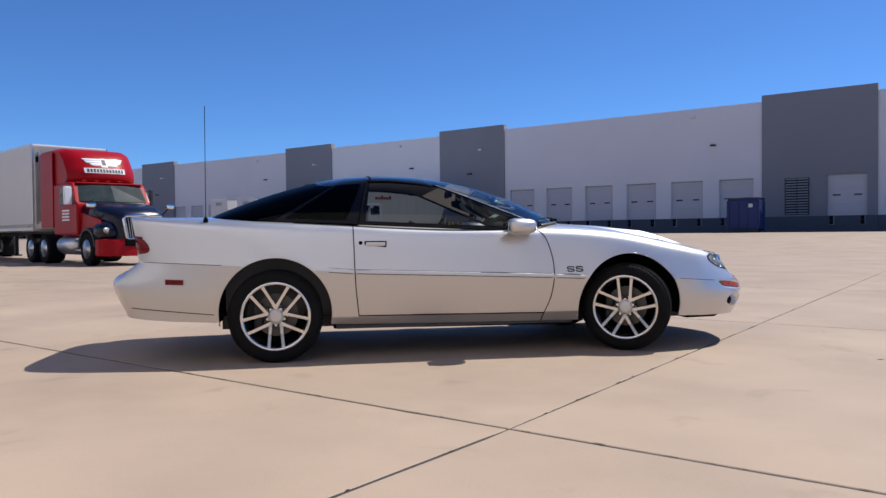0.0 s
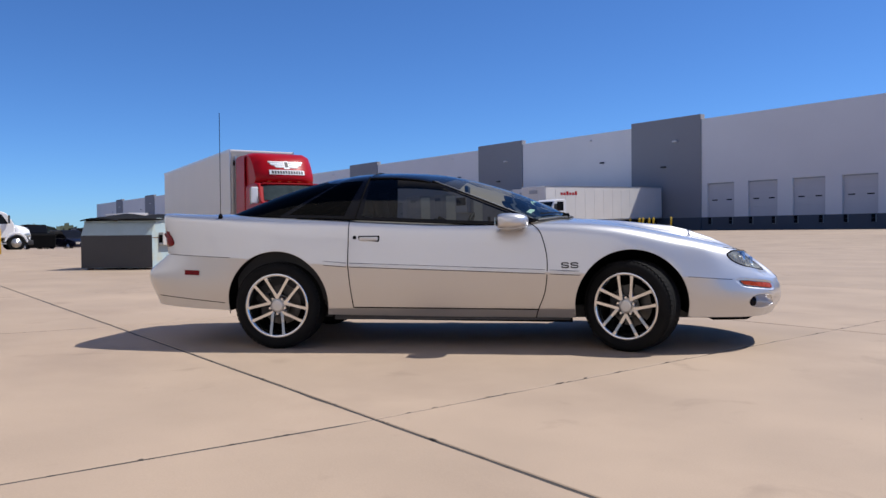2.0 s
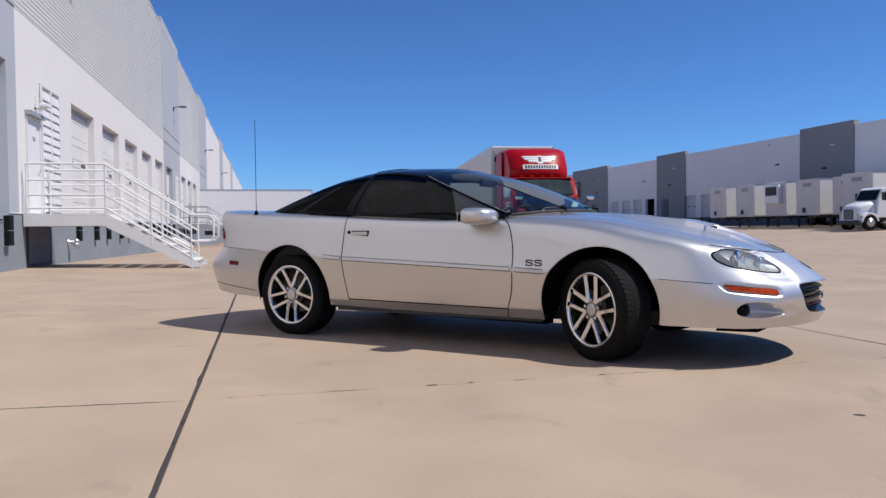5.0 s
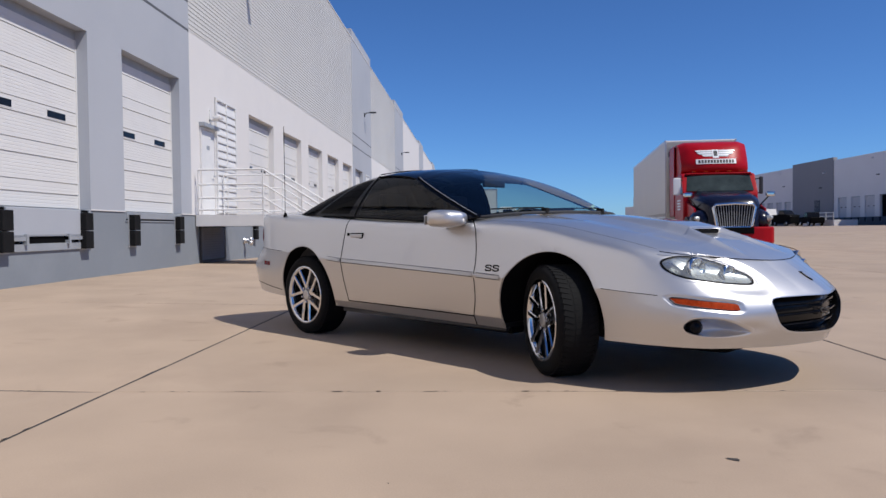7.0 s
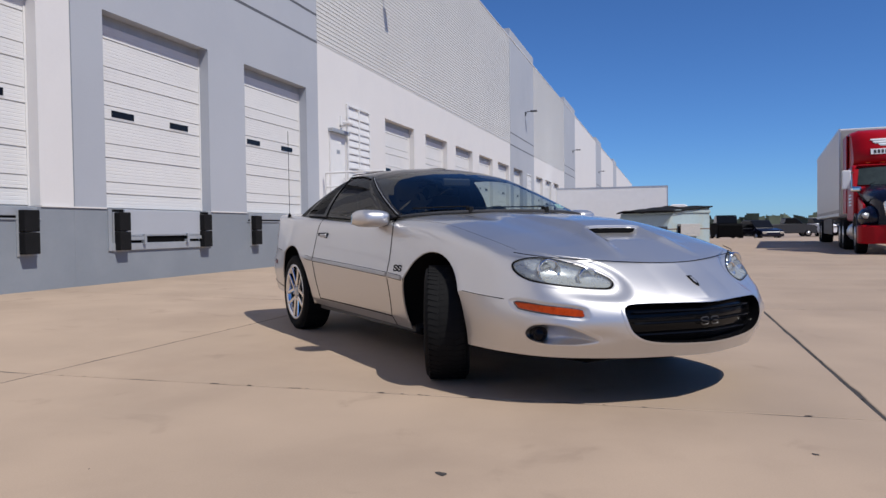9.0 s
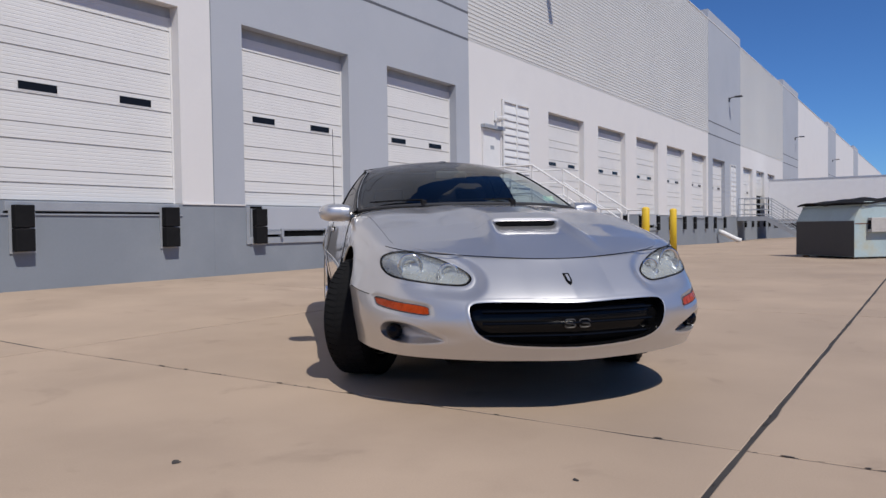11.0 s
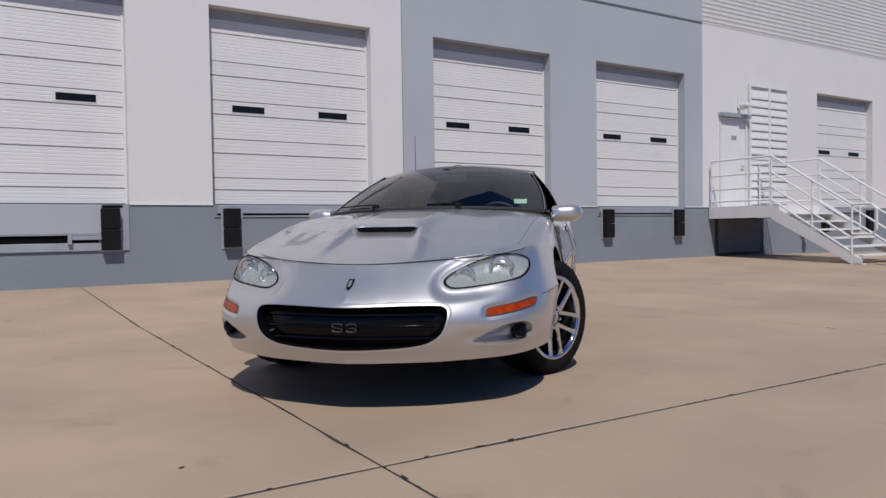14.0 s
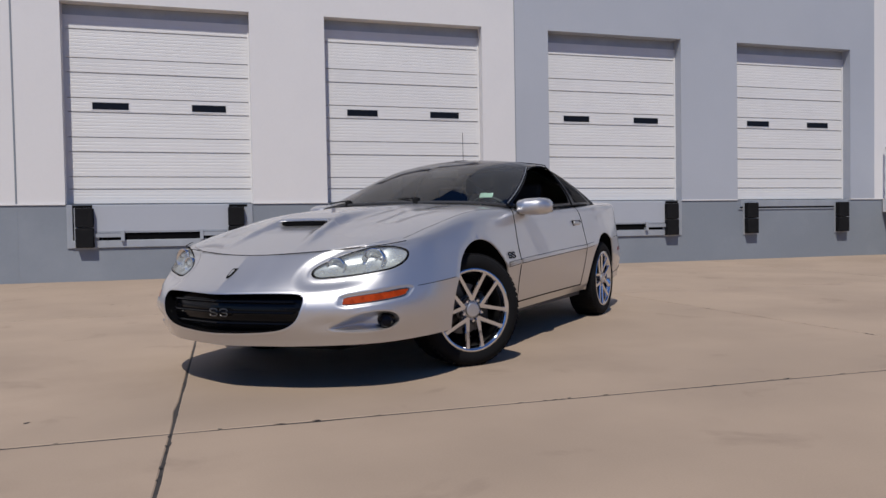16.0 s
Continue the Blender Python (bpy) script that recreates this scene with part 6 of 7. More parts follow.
    em = face_strip("wing_emblem", 0.10, 3.20, 3.50, TRUCK_WHITE, fair, "pale winged emblem of plain bars")
    face_strip("emblem_core", 0.06, 3.27, 3.46, DARK, em, lift=0.018)
    for s in (-1, 1):
        for half, mid, z in ((0.27, 0.38, 3.445), (0.24, 0.345, 3.365), (0.17, 0.27, 3.285)):
            face_strip("wing_bar", half, z, z + 0.042, TRUCK_WHITE, em, mid=s * mid)
            face_strip("wing_gap", half * 0.9, z - 0.038, z, STEEL, em, lift=0.008, mid=s * mid * 0.95)
    nb = face_strip("name_band", 0.66, 2.99, 3.16, TRUCK_WHITE, fair, "white name band with dark plain bars")
    for q in range(12):
        face_strip("name_bar", 0.034, 3.02, 3.13, DARK, nb, lift=0.018, mid=-0.55 + q * 0.10)
    # glass
    vs = [(3.145, 0.28, 2.575), (3.145, W - 0.28, 2.575), (3.50, W - 0.22, 2.03), (3.50, 0.22, 2.03), (3.23, W / 2, 2.575), (3.60, W / 2, 2.03)]
    raw("windscreen", vs, [(0, 3, 5, 4), (4, 5, 2, 1), (0, 4, 1), (3, 2, 5)], TRUCK_GLASS, cab, "dark gray raked windscreen")
    for y in (0.20, W - 0.37):
        part("screen_pillar", boxes((3.10, 3.16, y, y + 0.17, 2.03, 2.58)), BLACK, cab)
    for y in (0.094, W - 0.094):
        vs = [(2.15, y, 1.92), (2.15, y, 2.52), (2.95, y, 2.52), (3.28, y, 1.98)]
        raw("door_window", vs, [(0, 1, 2, 3)], TRUCK_GLASS, cab)
    part("sun_visor", boxes((2.98, 3.20, 0.24, W - 0.24, 2.605, 2.665), bevel=0.025), RED, cab)
    for q in range(5):
        y = W / 2 + (q - 2) * 0.38
        part("roof_marker", boxes((2.98, 3.08, y - 0.06, y + 0.06, 2.70, 2.735), bevel=0.012), AMBER, cab, "small amber marker lamp")
    for q in range(2):
        bm = bmesh.new()
        tube(bm, [(3.52, W / 2 - 0.75 + q * 0.8, 2.05), (3.36, W / 2 - 0.2 + q * 0.8, 2.28)], 0.012, 6)
        part("wiper", bm, BLACK, cab)
    # bonnet, navy above and red along its flanks, narrowing forward
    vs = []
    for x, hw, zt, zb in ((3.50, 1.06, 2.03, 1.05), (4.2, 1.00, 1.96, 1.05), (5.0, 0.88, 1.81, 0.95), (5.55, 0.72, 1.58, 0.80)):
        vs += [(x, W / 2 - hw, zb), (x, W / 2 - hw, zt - 0.26), (x, W / 2 - hw * 0.94, zt - 0.12), (x, W / 2 - hw * 0.70, zt), (x, W / 2 + hw * 0.70, zt), (x, W / 2 + hw * 0.94, zt - 0.12), (x, W / 2 + hw, zt - 0.26), (x, W / 2 + hw, zb)]
    fs = [(q * 8 + r, q * 8 + r + 1, q * 8 + 9 + r, q * 8 + 8 + r) for q in range(3) for r in range(7)] + [tuple(range(24, 32)), tuple(range(8))[::-1]]
    hood = raw("bonnet", vs, fs, NAVY, root, "navy sloping bonnet", True)
    for s in (-1, 1):
        out = [(3.52, 1.08), (3.52, 1.66), (4.2, 1.56), (4.98, 1.40), (5.02, 1.22), (4.80, 1.16), (3.90, 1.16), (3.75, 1.08)]
        bm = bmesh.new()
        prism(bm, out, "y", W / 2 + s * 1.06 - 0.03, W / 2 + s * 1.06 + 0.03, bevel=0.012)
        part("side_panel", bm, RED, hood, "red lower bonnet panel")
    # wings over the front wheels
    for s in (-1, 1):
        yc = W / 2 + s * 1.0
        bm = bmesh.new()
        out = [(4.35 + 0.66 * math.cos(a), 0.51 + 0.66 * math.sin(a)) for a in np.linspace(0.15, math.pi - 0.1, 14)]
        inn = [(4.35 + 0.58 * math.cos(a), 0.51 + 0.58 * math.sin(a)) for a in np.linspace(math.pi - 0.1, 0.15, 14)]
        prism(bm, out + inn, "y", yc - 0.24, yc + 0.24)
        part("front_wing", bm, DARK, root, "black wheel-arch trim")
        bm = bmesh.new()
        bmesh.ops.create_uvsphere(bm, u_segments=20, v_segments=12, radius=1.0, matrix=Matrix.Translation((4.92, W / 2 + s * 0.86, 1.02)) @ Matrix.Diagonal((0.58, 0.36, 0.36, 1)))
        wing = part("lamp_panel", bm, NAVY, root, "navy rounded wing", True)
        bm = bmesh.new()
        bmesh.ops.create_uvsphere(bm, u_segments=18, v_segments=10, radius=1.0, matrix=Matrix.Translation((5.33, W / 2 + s * 0.955, 1.05)) @ Matrix.Rotation(radians(38 * -s), 4, "Z") @ Matrix.Rotation(radians(14 * s), 4, "X") @ Matrix.Diagonal((0.075, 0.27, 0.10, 1)))
        part("headlight", bm, LAMP_BUCKET, wing, "clear slanted oval headlight", True)
    part("bumper", prism(bmesh.new(), [(5.0, 0.05), (5.30, 0.05), (5.46, 0.14), (5.57, 0.42), (5.63, 0.85), (5.64, W / 2), (5.63, W - 0.85), (5.57, W - 0.42), (5.46, W - 0.14), (5.30, W - 0.05), (5.0, W - 0.05)], "z", 0.30, 0.82, bevel=0.05), RED, root, "red front bumper")
    part("bumper_centre", boxes((5.52, 5.66, 0.72, W - 0.72, 0.60, 0.815), bevel=0.03), BLACK, root)
    part("licence_plate", boxes((5.62, 5.655, W / 2 - 0.16, W / 2 + 0.16, 0.42, 0.54)), TRUCK_WHITE, root, "white plate with plain bars")
    # chrome grille
    edge = [(-0.46, 0.80), (0.46, 0.80), (0.52, 0.86), (0.62, 1.42), (0.55, 1.51), (0.0, 1.54), (-0.55, 1.51), (-0.62, 1.42), (-0.52, 0.86)]
    bm = bmesh.new()
    tube(bm, [(5.60, W / 2 + y, z) for y, z in edge], 0.045, 10, True)
    gr = part("grille_frame", bm, CHROME, root, "rounded chrome frame round an upright grille", True)
    bm = bmesh.new()
    prism(bm, [(W / 2 + y, z) for y, z in edge], "x", 5.50, 5.58)
    part("grille_back", bm, BLACK, gr)
    for q in range(15):
        f = (q - 7) / 7.5
        bm = bmesh.new()
        tube(bm, [(5.59, W / 2 + f * 0.49, 0.83), (5.59, W / 2 + f * 0.60, 1.50)], 0.011, 6)
        part("grille_slat", bm, STEEL, gr)
    # mirrors and hood mirrors
    for s in (-1, 1):
        y = W / 2 + s * 1.36
        mr = part("door_mirror", boxes((3.20, 3.30, y - (0.12 if s < 0 else 0.06), y + (0.12 if s < 0 else 0.06), 1.92, 2.50), bevel=0.03), TRUCK_WHITE if s < 0 else DARK, root)
        bm = bmesh.new()
        tube(bm, [(3.2, W / 2 + s * 1.05, 2.4), (3.24, y, 2.45)], 0.02, 6)
        tube(bm, [(3.2, W / 2 + s * 1.05, 1.95), (3.24, y, 1.95)], 0.02, 6)
        part("mirror_arm", bm, DARK, mr)
        hm = part("wing_mirror", boxes((4.75, 4.90, W / 2 + s * 1.25 - 0.14, W / 2 + s * 1.25 + 0.14, 1.78, 1.93), bevel=0.05), CHROME, root)
        bm = bmesh.new()
        tube(bm, [(4.6, W / 2 + s * 0.85, 1.35), (4.8, W / 2 + s * 1.22, 1.80)], 0.025, 6)
        part("mirror_stalk", bm, DARK, hm)
    # step, tank, exhaust
    bm = bmesh.new()
    lathe(bm, [(0.0, 0), (0.30, 0), (0.30, 1.3), (0.0, 1.3)], 24, pose(1.9, 0.36, 0.62, 0, 90, 0))
    part("fuel_tank", bm, ALU, root, smooth=True)
    part("cab_step", boxes((3.3, 3.75, 0.14, 0.5, 0.45, 0.5), (3.3, 3.75, 0.14, 0.5, 0.80, 0.85)), ALU, root)
    bm = bmesh.new()
    tube(bm, [(1.40, W - 0.1, 0.9), (1.40, W - 0.1, 3.1)], 0.08, 12)
    part("exhaust_stack", bm, CHROME, root, smooth=True)
    part("door_sign", boxes(*[(2.35, 2.95, 0.085, 0.102, 1.42 + 0.1 * q, 1.47 + 0.1 * q) for q in range(4)]), TRUCK_WHITE, root, "white door panel with plain bars")


semi()


def long_nose_cab(root, x0, top, cowl, hood, axle, paint, label):
    """A cab with a tapering bonnet, its back at x0; cowl is the bonnet's height at the windscreen."""
    bm = bmesh.new()
    prism(bm, [(x0, 0.80), (x0, top - 0.12), (x0 + 0.15, top), (x0 + 0.95, top), (x0 + 1.22, top - 0.14), (x0 + 1.60, cowl), (x0 + 1.64, 0.80)], "y", -1.05, 1.05, bevel=0.06)
    cab = part("cab", bm, paint, root, label)
    vs, x1 = [], x0 + 1.55
    for f, hw, dz, zb in ((0.0, 0.96, 0.0, 0.95), (0.35, 0.90, 0.07, 0.95), (0.75, 0.80, 0.20, 0.90), (0.96, 0.68, 0.36, 0.72), (1.0, 0.60, 0.50, 0.66)):
        x, zt = x1 + hood * f, cowl - dz
        vs += [(x, -hw, zb), (x, -hw, zt - 0.24), (x, -hw * 0.93, zt - 0.10), (x, -hw * 0.70, zt), (x, hw * 0.70, zt), (x, hw * 0.93, zt - 0.10), (x, hw, zt - 0.24), (x, hw, zb)]
    fs = [(q * 8 + r, q * 8 + r + 1, q * 8 + 9 + r, q * 8 + 8 + r) for q in range(4) for r in range(7)] + [tuple(range(32, 40)), tuple(range(8))[::-1]]
    bonnet = raw("bonnet", vs, fs, paint, cab, "", True)
    nose = x1 + hood
    part("grille", boxes((nose - 0.06, nose + 0.03, -0.46, 0.46, 0.72, cowl - 0.52), bevel=0.03), DARK, bonnet)
    for q in range(7):
        part("grille_bar", boxes((nose + 0.03, nose + 0.045, -0.42 + q * 0.13, -0.38 + q * 0.13, 0.76, cowl - 0.56)), STEEL, bonnet)
    raw("windscreen", [(x0 + 1.24, -0.90, top - 0.18), (x0 + 1.24, 0.90, top - 0.18), (x0 + 1.615, 0.94, cowl + 0.04), (x0 + 1.615, -0.94, cowl + 0.04)], [(0, 1, 2, 3)], WINDOW_BLACK, cab)
    part("bumper", boxes((nose - 0.25, nose + 0.10, -1.08, 1.08, 0.36, 0.66), bevel=0.06), DARK, cab)
    for s in (-1, 1):
        w = s * 1.057
        raw("door_window", [(x0 + 0.30, w, cowl + 0.02), (x0 + 0.30, w, top - 0.20), (x0 + 0.92, w, top - 0.18), (x0 + 1.24, w, cowl + 0.10), (x0 + 1.24, w, cowl + 0.02)], [(0, 1, 2, 3, 4)], WINDOW_BLACK, cab)
        part("door_mirror", boxes((x0 + 1.25, x0 + 1.35, min(s * 1.12, s * 1.32), max(s * 1.12, s * 1.32), cowl + 0.05, cowl + 0.55), bevel=0.03), DARK, cab)
        part("door_handle", boxes((x0 + 0.36, x0 + 0.50, min(s * 1.04, s * 1.07), max(s * 1.04, s * 1.07), cowl - 0.18, cowl - 0.14)), DARK, cab)
        out = [(axle + 0.66 * math.cos(a), 0.50 + 0.66 * math.sin(a)) for a in np.linspace(0.05, math.pi - 0.1, 14)]
        inn = [(axle + 0.56 * math.cos(a), 0.50 + 0.56 * math.sin(a)) for a in np.linspace(math.pi - 0.1, 0.05, 14)]
        part("front_wing", prism(bmesh.new(), out + inn, "y", min(s * 0.62, s * 1.10), max(s * 0.62, s * 1.10), bevel=0.02), paint, cab)
        part("headlight", boxes((nose - 0.34, nose - 0.02, min(s * 0.66, s * 0.94), max(s * 0.66, s * 0.94), 0.86, 1.10), bevel=0.06), LAMP_BUCKET, cab)
        part("cab_step", boxes((x0 + 0.55, x0 + 1.15, min(s * 0.8, s * 1.06), max(s * 0.8, s * 1.06), 0.42, 0.50), bevel=0.01), ALU, cab)
    return cab


def box_truck(x, y, turn, length=7.6, top=3.62, label="white box truck backed up to the dock", paint=TRUCK_WHITE):
    """Its rear at the origin, driving along +x."""
    root = thing("box_truck", label, "truck", pose(x, y, gz(x, max(y, 2)) if y < 30 else gz(x, y - 6), 0, 0, turn))
    W = 2.5
    trailer_box(root, 0, length, W, 1.05, top, paint, y0=-W / 2, ribs=False)
    part("chassis", boxes((0.2, length + 2.3, -0.5, 0.5, 0.6, 0.9)), DARK, root)
    for y2 in (-0.95, 0.95):
        road_wheel(root, 2.0, y2, 0.49, 0.5)
        road_wheel(root, length + 1.80, y2 * 1.03, 0.49, 0.28)
    long_nose_cab(root, length + 0.12, 2.45, 1.66, 0.98, length + 1.80, paint, "white cab with a sloping bonnet")
    return root


box_truck(-52.3, -0.05, 90, top=3.74)


def parked_trailer(x, y, turn, length=14.0, label="white box trailer parked at the far dock", reefer=False, cab=False, turn_group="trailers at the far dock"):
    root = thing("box_trailer", label, "trailer", pose(x, y, gz(x, y), 0, 1.3 if y > 50 else 0, turn), turn_group)
    trailer_box(root, 0, length, 2.6, 1.12, 4.05, TRAILER, y0=-1.3)
    part("trailer_frame", boxes((0.3, length - 0.4, -0.5, 0.5, 0.9, 1.1)), DARK, root)
    for x2 in (1.2, 2.4):
        for y2 in (-1.0, 1.0):
            road_wheel(root, x2, y2, 0.5, 0.5)
    for y2 in (-0.8, 0.7):
        part("landing_leg", boxes((length - 3.0, length - 2.85, y2, y2 + 0.12, 0.0, 0.95)), DARK, root)
    if reefer:
        part("cooling_unit", boxes((length + 0.01, length + 0.45, -0.9, 0.9, 2.2, 3.8), bevel=0.06), TRUCK_WHITE, root)
        part("cooling_grille", boxes((length + 0.45, length + 0.47, -0.7, 0.7, 2.9, 3.65)), DARK, root)
    for k in range(6):
        part("name_bar", boxes((length - 3.9 + k * 0.36, length - 3.63 + k * 0.36, 1.296, 1.312, 3.32, 3.62 if k in (0, 3) else 3.52)), RED if cab else DARK, root, "plain lettering bar")
    if not reefer:
        part("front_plate", boxes((length, length + 0.03, -0.45, 0.45, 3.45, 3.75), bevel=0.008), STEEL, root)
        part("air_hose_box", boxes((length, length + 0.09, -0.55, -0.25, 1.35, 1.75), bevel=0.01), DARK, root)
        part("nose_rib", boxes((length, length + 0.02, 0.55, 0.60, 1.2, 4.0), (length, length + 0.02, -0.62, -0.57, 1.8, 4.0)), ALU, root)
    return root


for x, ln, rf in ((-44.2, 14, False), (-48.3, 14, False), (-52.2, 14, True), (-56.4, 14, False), (-60.6, 14, False)):
    parked_trailer(x - 1.2, FAR_Y - 0.6, -90, ln, reefer=rf)
_t = parked_trailer(-42.35, FAR_Y - 0.8, -88, 16.15, "white box trailer with dark red lettering bars", cab=True)


def tractor(x, y, turn):
    """A white day-cab tractor; the front axle ahead of the origin."""
    root = thing("tractor_unit", "white day-cab tractor parked beside a trailer", "truck", pose(x, y, gz(x, y), 0, 1.2, turn))
    part("chassis", boxes((-1.0, 4.2, -0.5, 0.5, 0.6, 0.9)), DARK, root)
    for x2, w2 in ((-0.4, 0.5), (0.9, 0.5), (3.65, 0.3)):
        for y2 in (-0.98, 0.98):
            road_wheel(root, x2, y2, 0.5, w2)
    long_nose_cab(root, 1.5, 2.82, 1.92, 1.35, 3.65, TRUCK_WHITE, "white day cab")
    bm = bmesh.new()
    lathe(bm, [(0.0, 0), (0.28, 0), (0.28, 1.2), (0.0, 1.2)], 20, pose(1.7, -0.95, 0.65, 0, 90, 0))
    part("fuel_tank", bm, ALU, root, smooth=True)


tractor(-38.95, 46.4, -94)
for x in (-40.9, -39.9, -39.5, -38.85, -38.4, -36.6):
    bollard(x, 56.3, 1.15)


def dumpster():
    root = thing("dumpster", "worn pale green steel dumpster with a gray patch and lids", "dumpster", pose(-18.70, 6.15, gz(-18.7, 6.2), 0, 0, 46.8))
    # front faces -y, length along x, depth along +y
    L, D = 1.84, 1.55
    bm = bmesh.new()
    prism(bm, [(0.0, 0.04), (0.0, 0.86), (0.16, 1.16), (0.20, 1.20), (D, 1.34), (D, 0.04)], "x", 0, L, bevel=0.012)
    part("bin", bm, DUMP_GREEN, root, "faded pale green steel body")
    part("front_patch", boxes((0.0, L, -0.008, 0.004, 0.05, 0.85)), DUMP_GRAY, root, "flat dark gray repainted front")
    part("rim_channel", boxes((-0.02, L + 0.02, 0.18, 0.27, 1.14, 1.22), (-0.03, 0.03, 0.27, D, 1.20, 1.28), (L - 0.03, L + 0.03, 0.27, D, 1.20, 1.28), bevel=0.01), DUMP_GREEN, root)
    for k, (a, b) in enumerate(((-0.05, 0.9), (0.93, L + 0.06))):
        vs, fs = [], []
        n = 8
        for q in range(n + 1):
            y = 0.06 + (D - 0.02) * q / n
            for r in range(7):
                x = a + (b - a) * r / 6
                vs.append((x, y, 1.24 + 0.14 * q / n + 0.05 * math.sin(r / 6 * math.pi) * (1 - k * 0.4) + 0.012 * math.sin(q * 2.3 + k + r)))
        for q in range(n):
            for r in range(6):
                o = q * 7 + r
                fs.append((o, o + 1, o + 8, o + 7))
        m2 = [(x, y, z - 0.035) for x, y, z in vs]
        N = len(vs)
        rim = [(r, r + 1, N + r + 1, N + r)[::-1] for r in range(6)] + [(q * 7, q * 7 + 7, N + q * 7 + 7, N + q * 7) for q in range(n)] + [(q * 7 + 6, q * 7 + 13, N + q * 7 + 13, N + q * 7 + 6)[::-1] for q in range(n)] + [(n * 7 + r, n * 7 + r + 1, N + n * 7 + r + 1, N + n * 7 + r) for r in range(6)]
        raw("lid", vs + m2, fs + [tuple(N + i for i in f[::-1]) for f in fs] + rim, RUBBER, root, "sagging black plastic lid", True)
    # black block fills the bin's top to paint the shade under the lids
    part("lid_shade_block", boxes((0.02, L - 0.02, 0.22, D - 0.05, 1.17, 1.25)), BLACK, root)
    for x in (-0.12, L):
        pk = part("fork_pocket", boxes((x, x + 0.12, 0.35, 1.05, 0.60, 0.66), (x, x + 0.12, 0.35, 1.05, 0.86, 0.92), (x + (0.10 if x > 0 else 0), x + (0.12 if x > 0 else 0.02), 0.35, 1.05, 0.66, 0.86), bevel=0.006), TRAILER_GRAY, root, "gray side fork pocket")
        # thin dark sheet paints the shade in the pocket's hollow
        part("pocket_shade", boxes((x + (0.0 if x > 0 else 0.115), x + (0.004 if x > 0 else 0.12), 0.36, 1.04, 0.62, 0.90)), DUMP_GRAY, pk)
    part("weld_strip", boxes((-0.006, L + 0.006, 0.0, 0.0, 0.855, 0.858), (L, L + 0.006, 0.02, D, 0.78, 0.80)), RUST, root, "rusty seam")
    for x in (0.15, L - 0.15):
        for y in (0.15, D - 0.2):
            part("skid", boxes((x - 0.05, x + 0.05, y - 0.06, y + 0.06, 0, 0.04)), RUST, root)


dumpster()


# ---- parked cars and the far side of the yard ----
def parked_car(x, y, turn, paint, tall=0.0, label="dark pickup parked far across the yard", category="car"):
    root = thing("parked_car", label, category, pose(x, y, gz(max(-90, x), max(0, min(y, 62))), 0, 0, turn), "far parked cars")
    h = 1.0 + tall * 0.35
    bm = bmesh.new()
    prism(bm, [(-2.4, 0.35), (-2.45, h - 0.1), (-2.2, h), (1.2, h + 0.02), (2.2, h - 0.12), (2.42, h - 0.3), (2.4, 0.35)], "y", -0.92, 0.92, bevel=0.08)
    part("body", bm, paint, root)
    bm = bmesh.new()
    prism(bm, [(-1.9 if not tall else -0.9, h), (-1.3 if not tall else -0.7, h + 0.62), (0.3, h + 0.64), (1.1, h)], "y", -0.78, 0.78, bevel=0.06)
    part("cabin", bm, WINDOW_BLACK, root)
    part("cabin_roof", boxes((-1.2 if not tall else -0.65, 0.28, -0.72, 0.72, h + 0.60, h + 0.67), bevel=0.02), paint, root)
    for x2 in (-1.5, 1.5):
        for y2 in (-0.82, 0.82):
            road_wheel(root, x2, y2, 0.36, 0.24)
    for s in (-1, 1):
        part("headlight", boxes((2.38, 2.45, s * 0.7 - 0.16, s * 0.7 + 0.16, h - 0.42, h - 0.26)), CHROME, root)


parked_car(-62, 12.0, 185, BLACK, 1.2, "black pickup truck parked across the yard", "pickup truck")
parked_car(-63, 14.6, 20, NAVY, 0.0, "dark saloon car parked across the yard")
parked_car(-85, 20.2, 100, DARK, 1.0, "dark pickup parked across the yard", "pickup truck")
parked_car(-89, 23.6, 15, TRUCK_WHITE, 1.0, "white van-like car parked across the yard")
parked_car(-92, 26.0, 15, NAVY, 0.6, "dark blue car parked across the yard")
parked_car(-112.5, 53.5, 10, BLACK, 2.0, "black pickup parked beside the far ramp", "pickup truck")
parked_car(-103.0, 53.0, 175, BLACK, 0.6, "black car parked by the far ramp")
parked_trailer(-110, 30.0, 4, 9, "white box trailer standing alone in the yard", turn_group="")

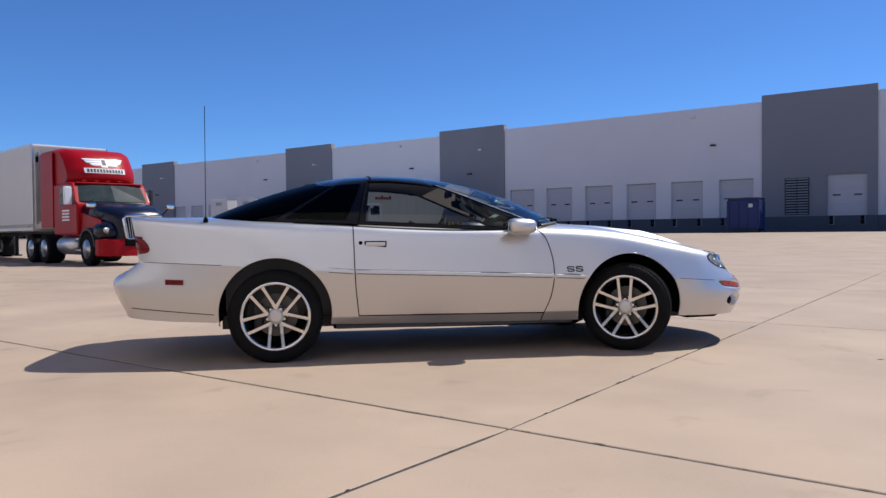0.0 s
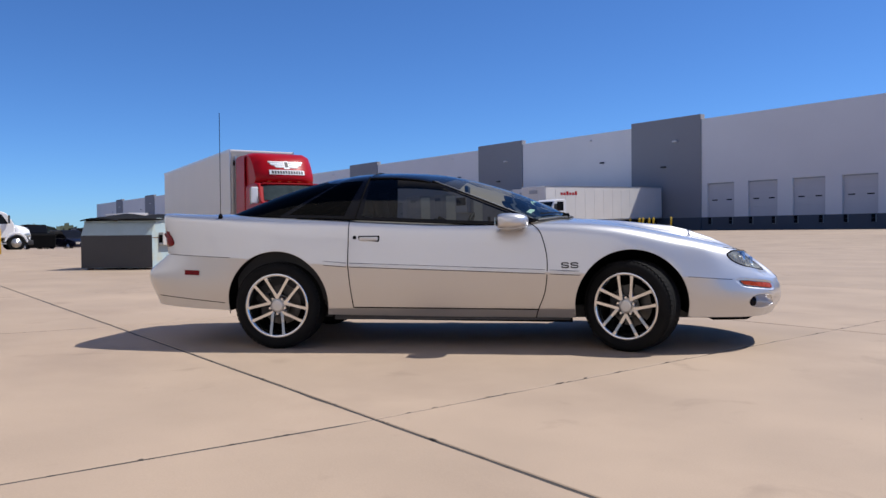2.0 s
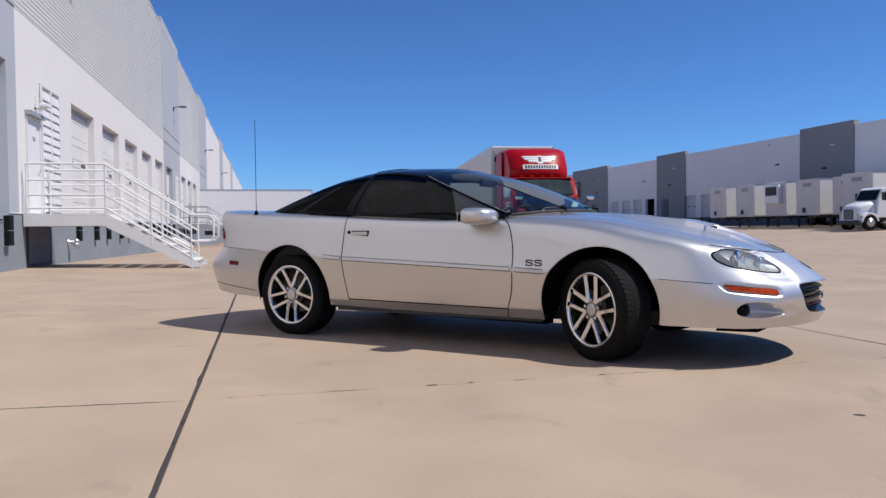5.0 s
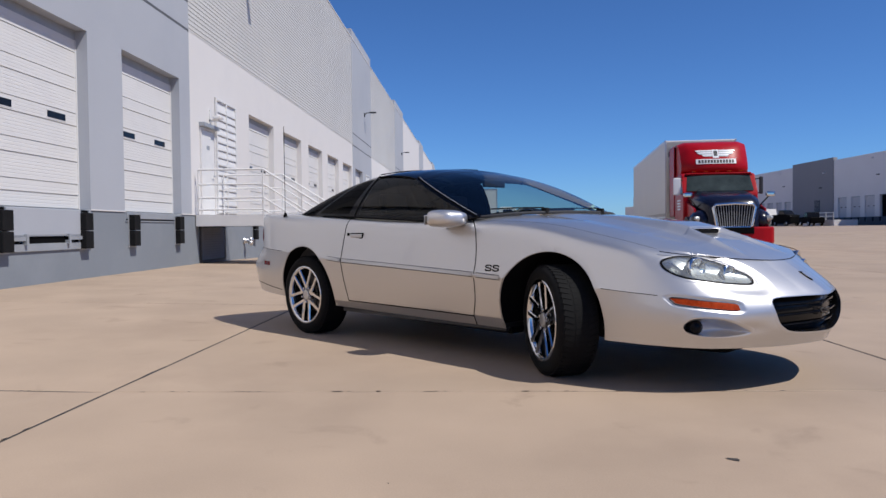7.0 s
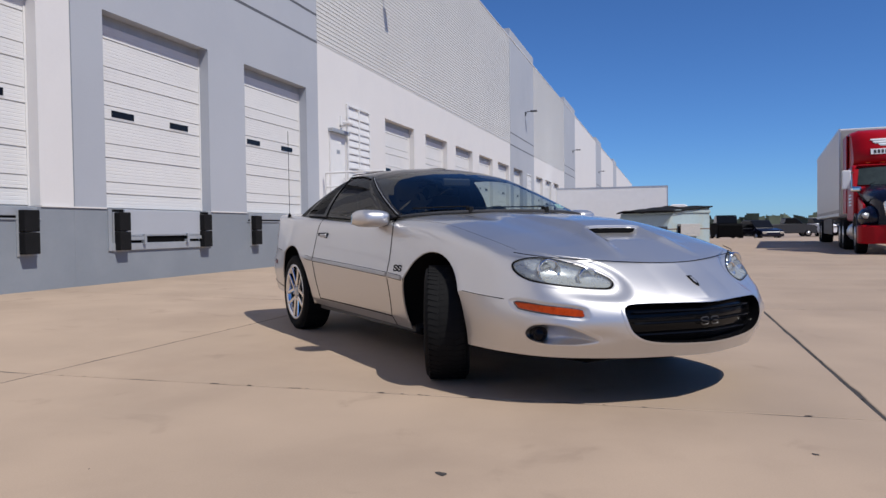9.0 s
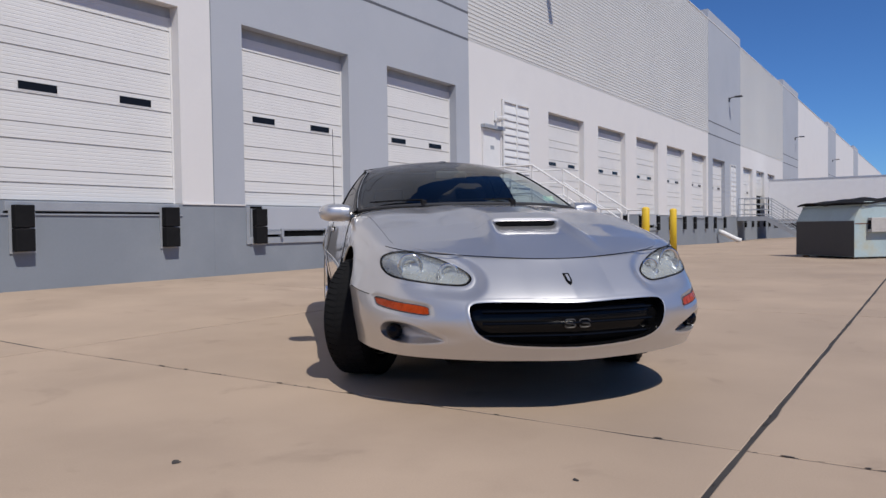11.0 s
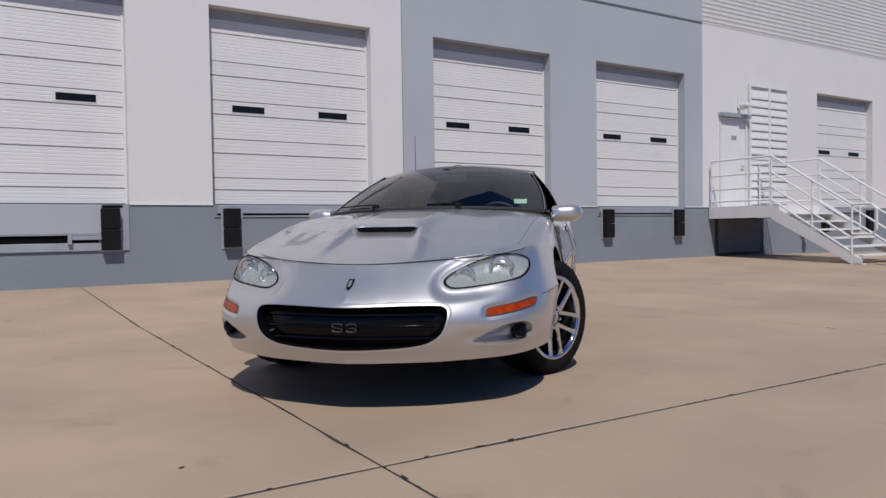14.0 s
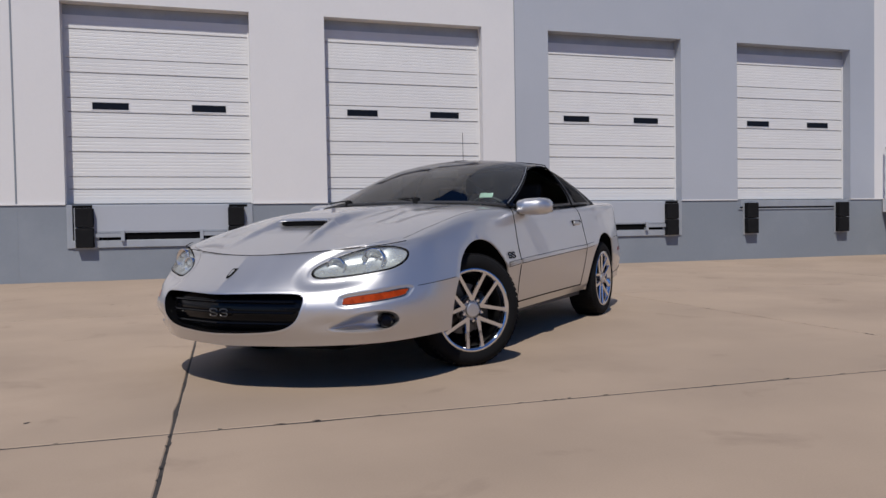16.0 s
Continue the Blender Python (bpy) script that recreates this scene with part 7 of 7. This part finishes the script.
def far_scrub():
    rnd = random.Random(9)
    vs, fs = [], []
    for k in range(2600):
        a = rnd.uniform(150, 197)
        d = rnd.uniform(250, 420)
        x, y = d * math.cos(radians(a)), d * math.sin(radians(a)) + 15
        s = rnd.uniform(0.8, 2.2)
        z = rnd.uniform(0, 3.4) * rnd.random()
        b = len(vs)
        n = Vector((rnd.uniform(-1, 1), rnd.uniform(-1, 1), rnd.uniform(-0.3, 1))).normalized()
        u = n.orthogonal() * s
        v = n.cross(u)
        c = Vector((x, y, z + 0.3))
        vs += [tuple(c + u), tuple(c + v), tuple(c - u), tuple(c - v)]
        fs.append((b, b + 1, b + 2, b + 3))
    tagged(raw("far_scrub", vs, fs, SCRUB), "low dark line of distant trees and scrub", "trees", kind="stuff")


far_scrub()
# ---- small marks on the yard ----
def pebble_marks():
    rnd = random.Random(3)
    vs, fs = [], []

    def blot(x, y, r, stretch=1.0, turn=0.0):
        b = len(vs)
        n = 9
        z = gz(x, y) + 0.0015
        for k in range(n):
            a = k * 2 * math.pi / n
            q = r * rnd.uniform(0.6, 1.15)
            dx, dy = q * math.cos(a) * stretch, q * math.sin(a)
            vs.append((x + dx * math.cos(turn) - dy * math.sin(turn), y + dx * math.sin(turn) + dy * math.cos(turn), z))
        fs.append(tuple(range(b, b + n)))
    # crumbled sealant along the joints near the car
    for yj in YJ[1:4]:
        for _ in range(90):
            blot(rnd.uniform(-13, 4), yj + rnd.uniform(-0.008, 0.008), rnd.uniform(0.003, 0.0075), rnd.uniform(1.5, 5.0))
    for xj in [x for x in XJ if -12 < x < 5]:
        for _ in range(110):
            blot(xj + rnd.uniform(-0.008, 0.008), rnd.uniform(0, 14), rnd.uniform(0.003, 0.0075), rnd.uniform(1.5, 5.0), math.pi / 2)
    for x, y, r in ((-0.37, 6.71, 0.017), (-0.55, 2.65, 0.02), (-0.93, 8.0, 0.012), (-0.75, 2.86, 0.012)):
        blot(x, y, r, 1.6, rnd.uniform(0, 3))
    for _ in range(30):
        blot(rnd.uniform(-10, 3), rnd.uniform(-0.3, 12), rnd.uniform(0.002, 0.006), rnd.uniform(1, 2), rnd.uniform(0, 3))
    tagged(raw("joint_crumbs", vs, fs, FILLER), "dark crumbs of sealant and pebbles on concrete", "debris", kind="stuff")


pebble_marks()

slabs()
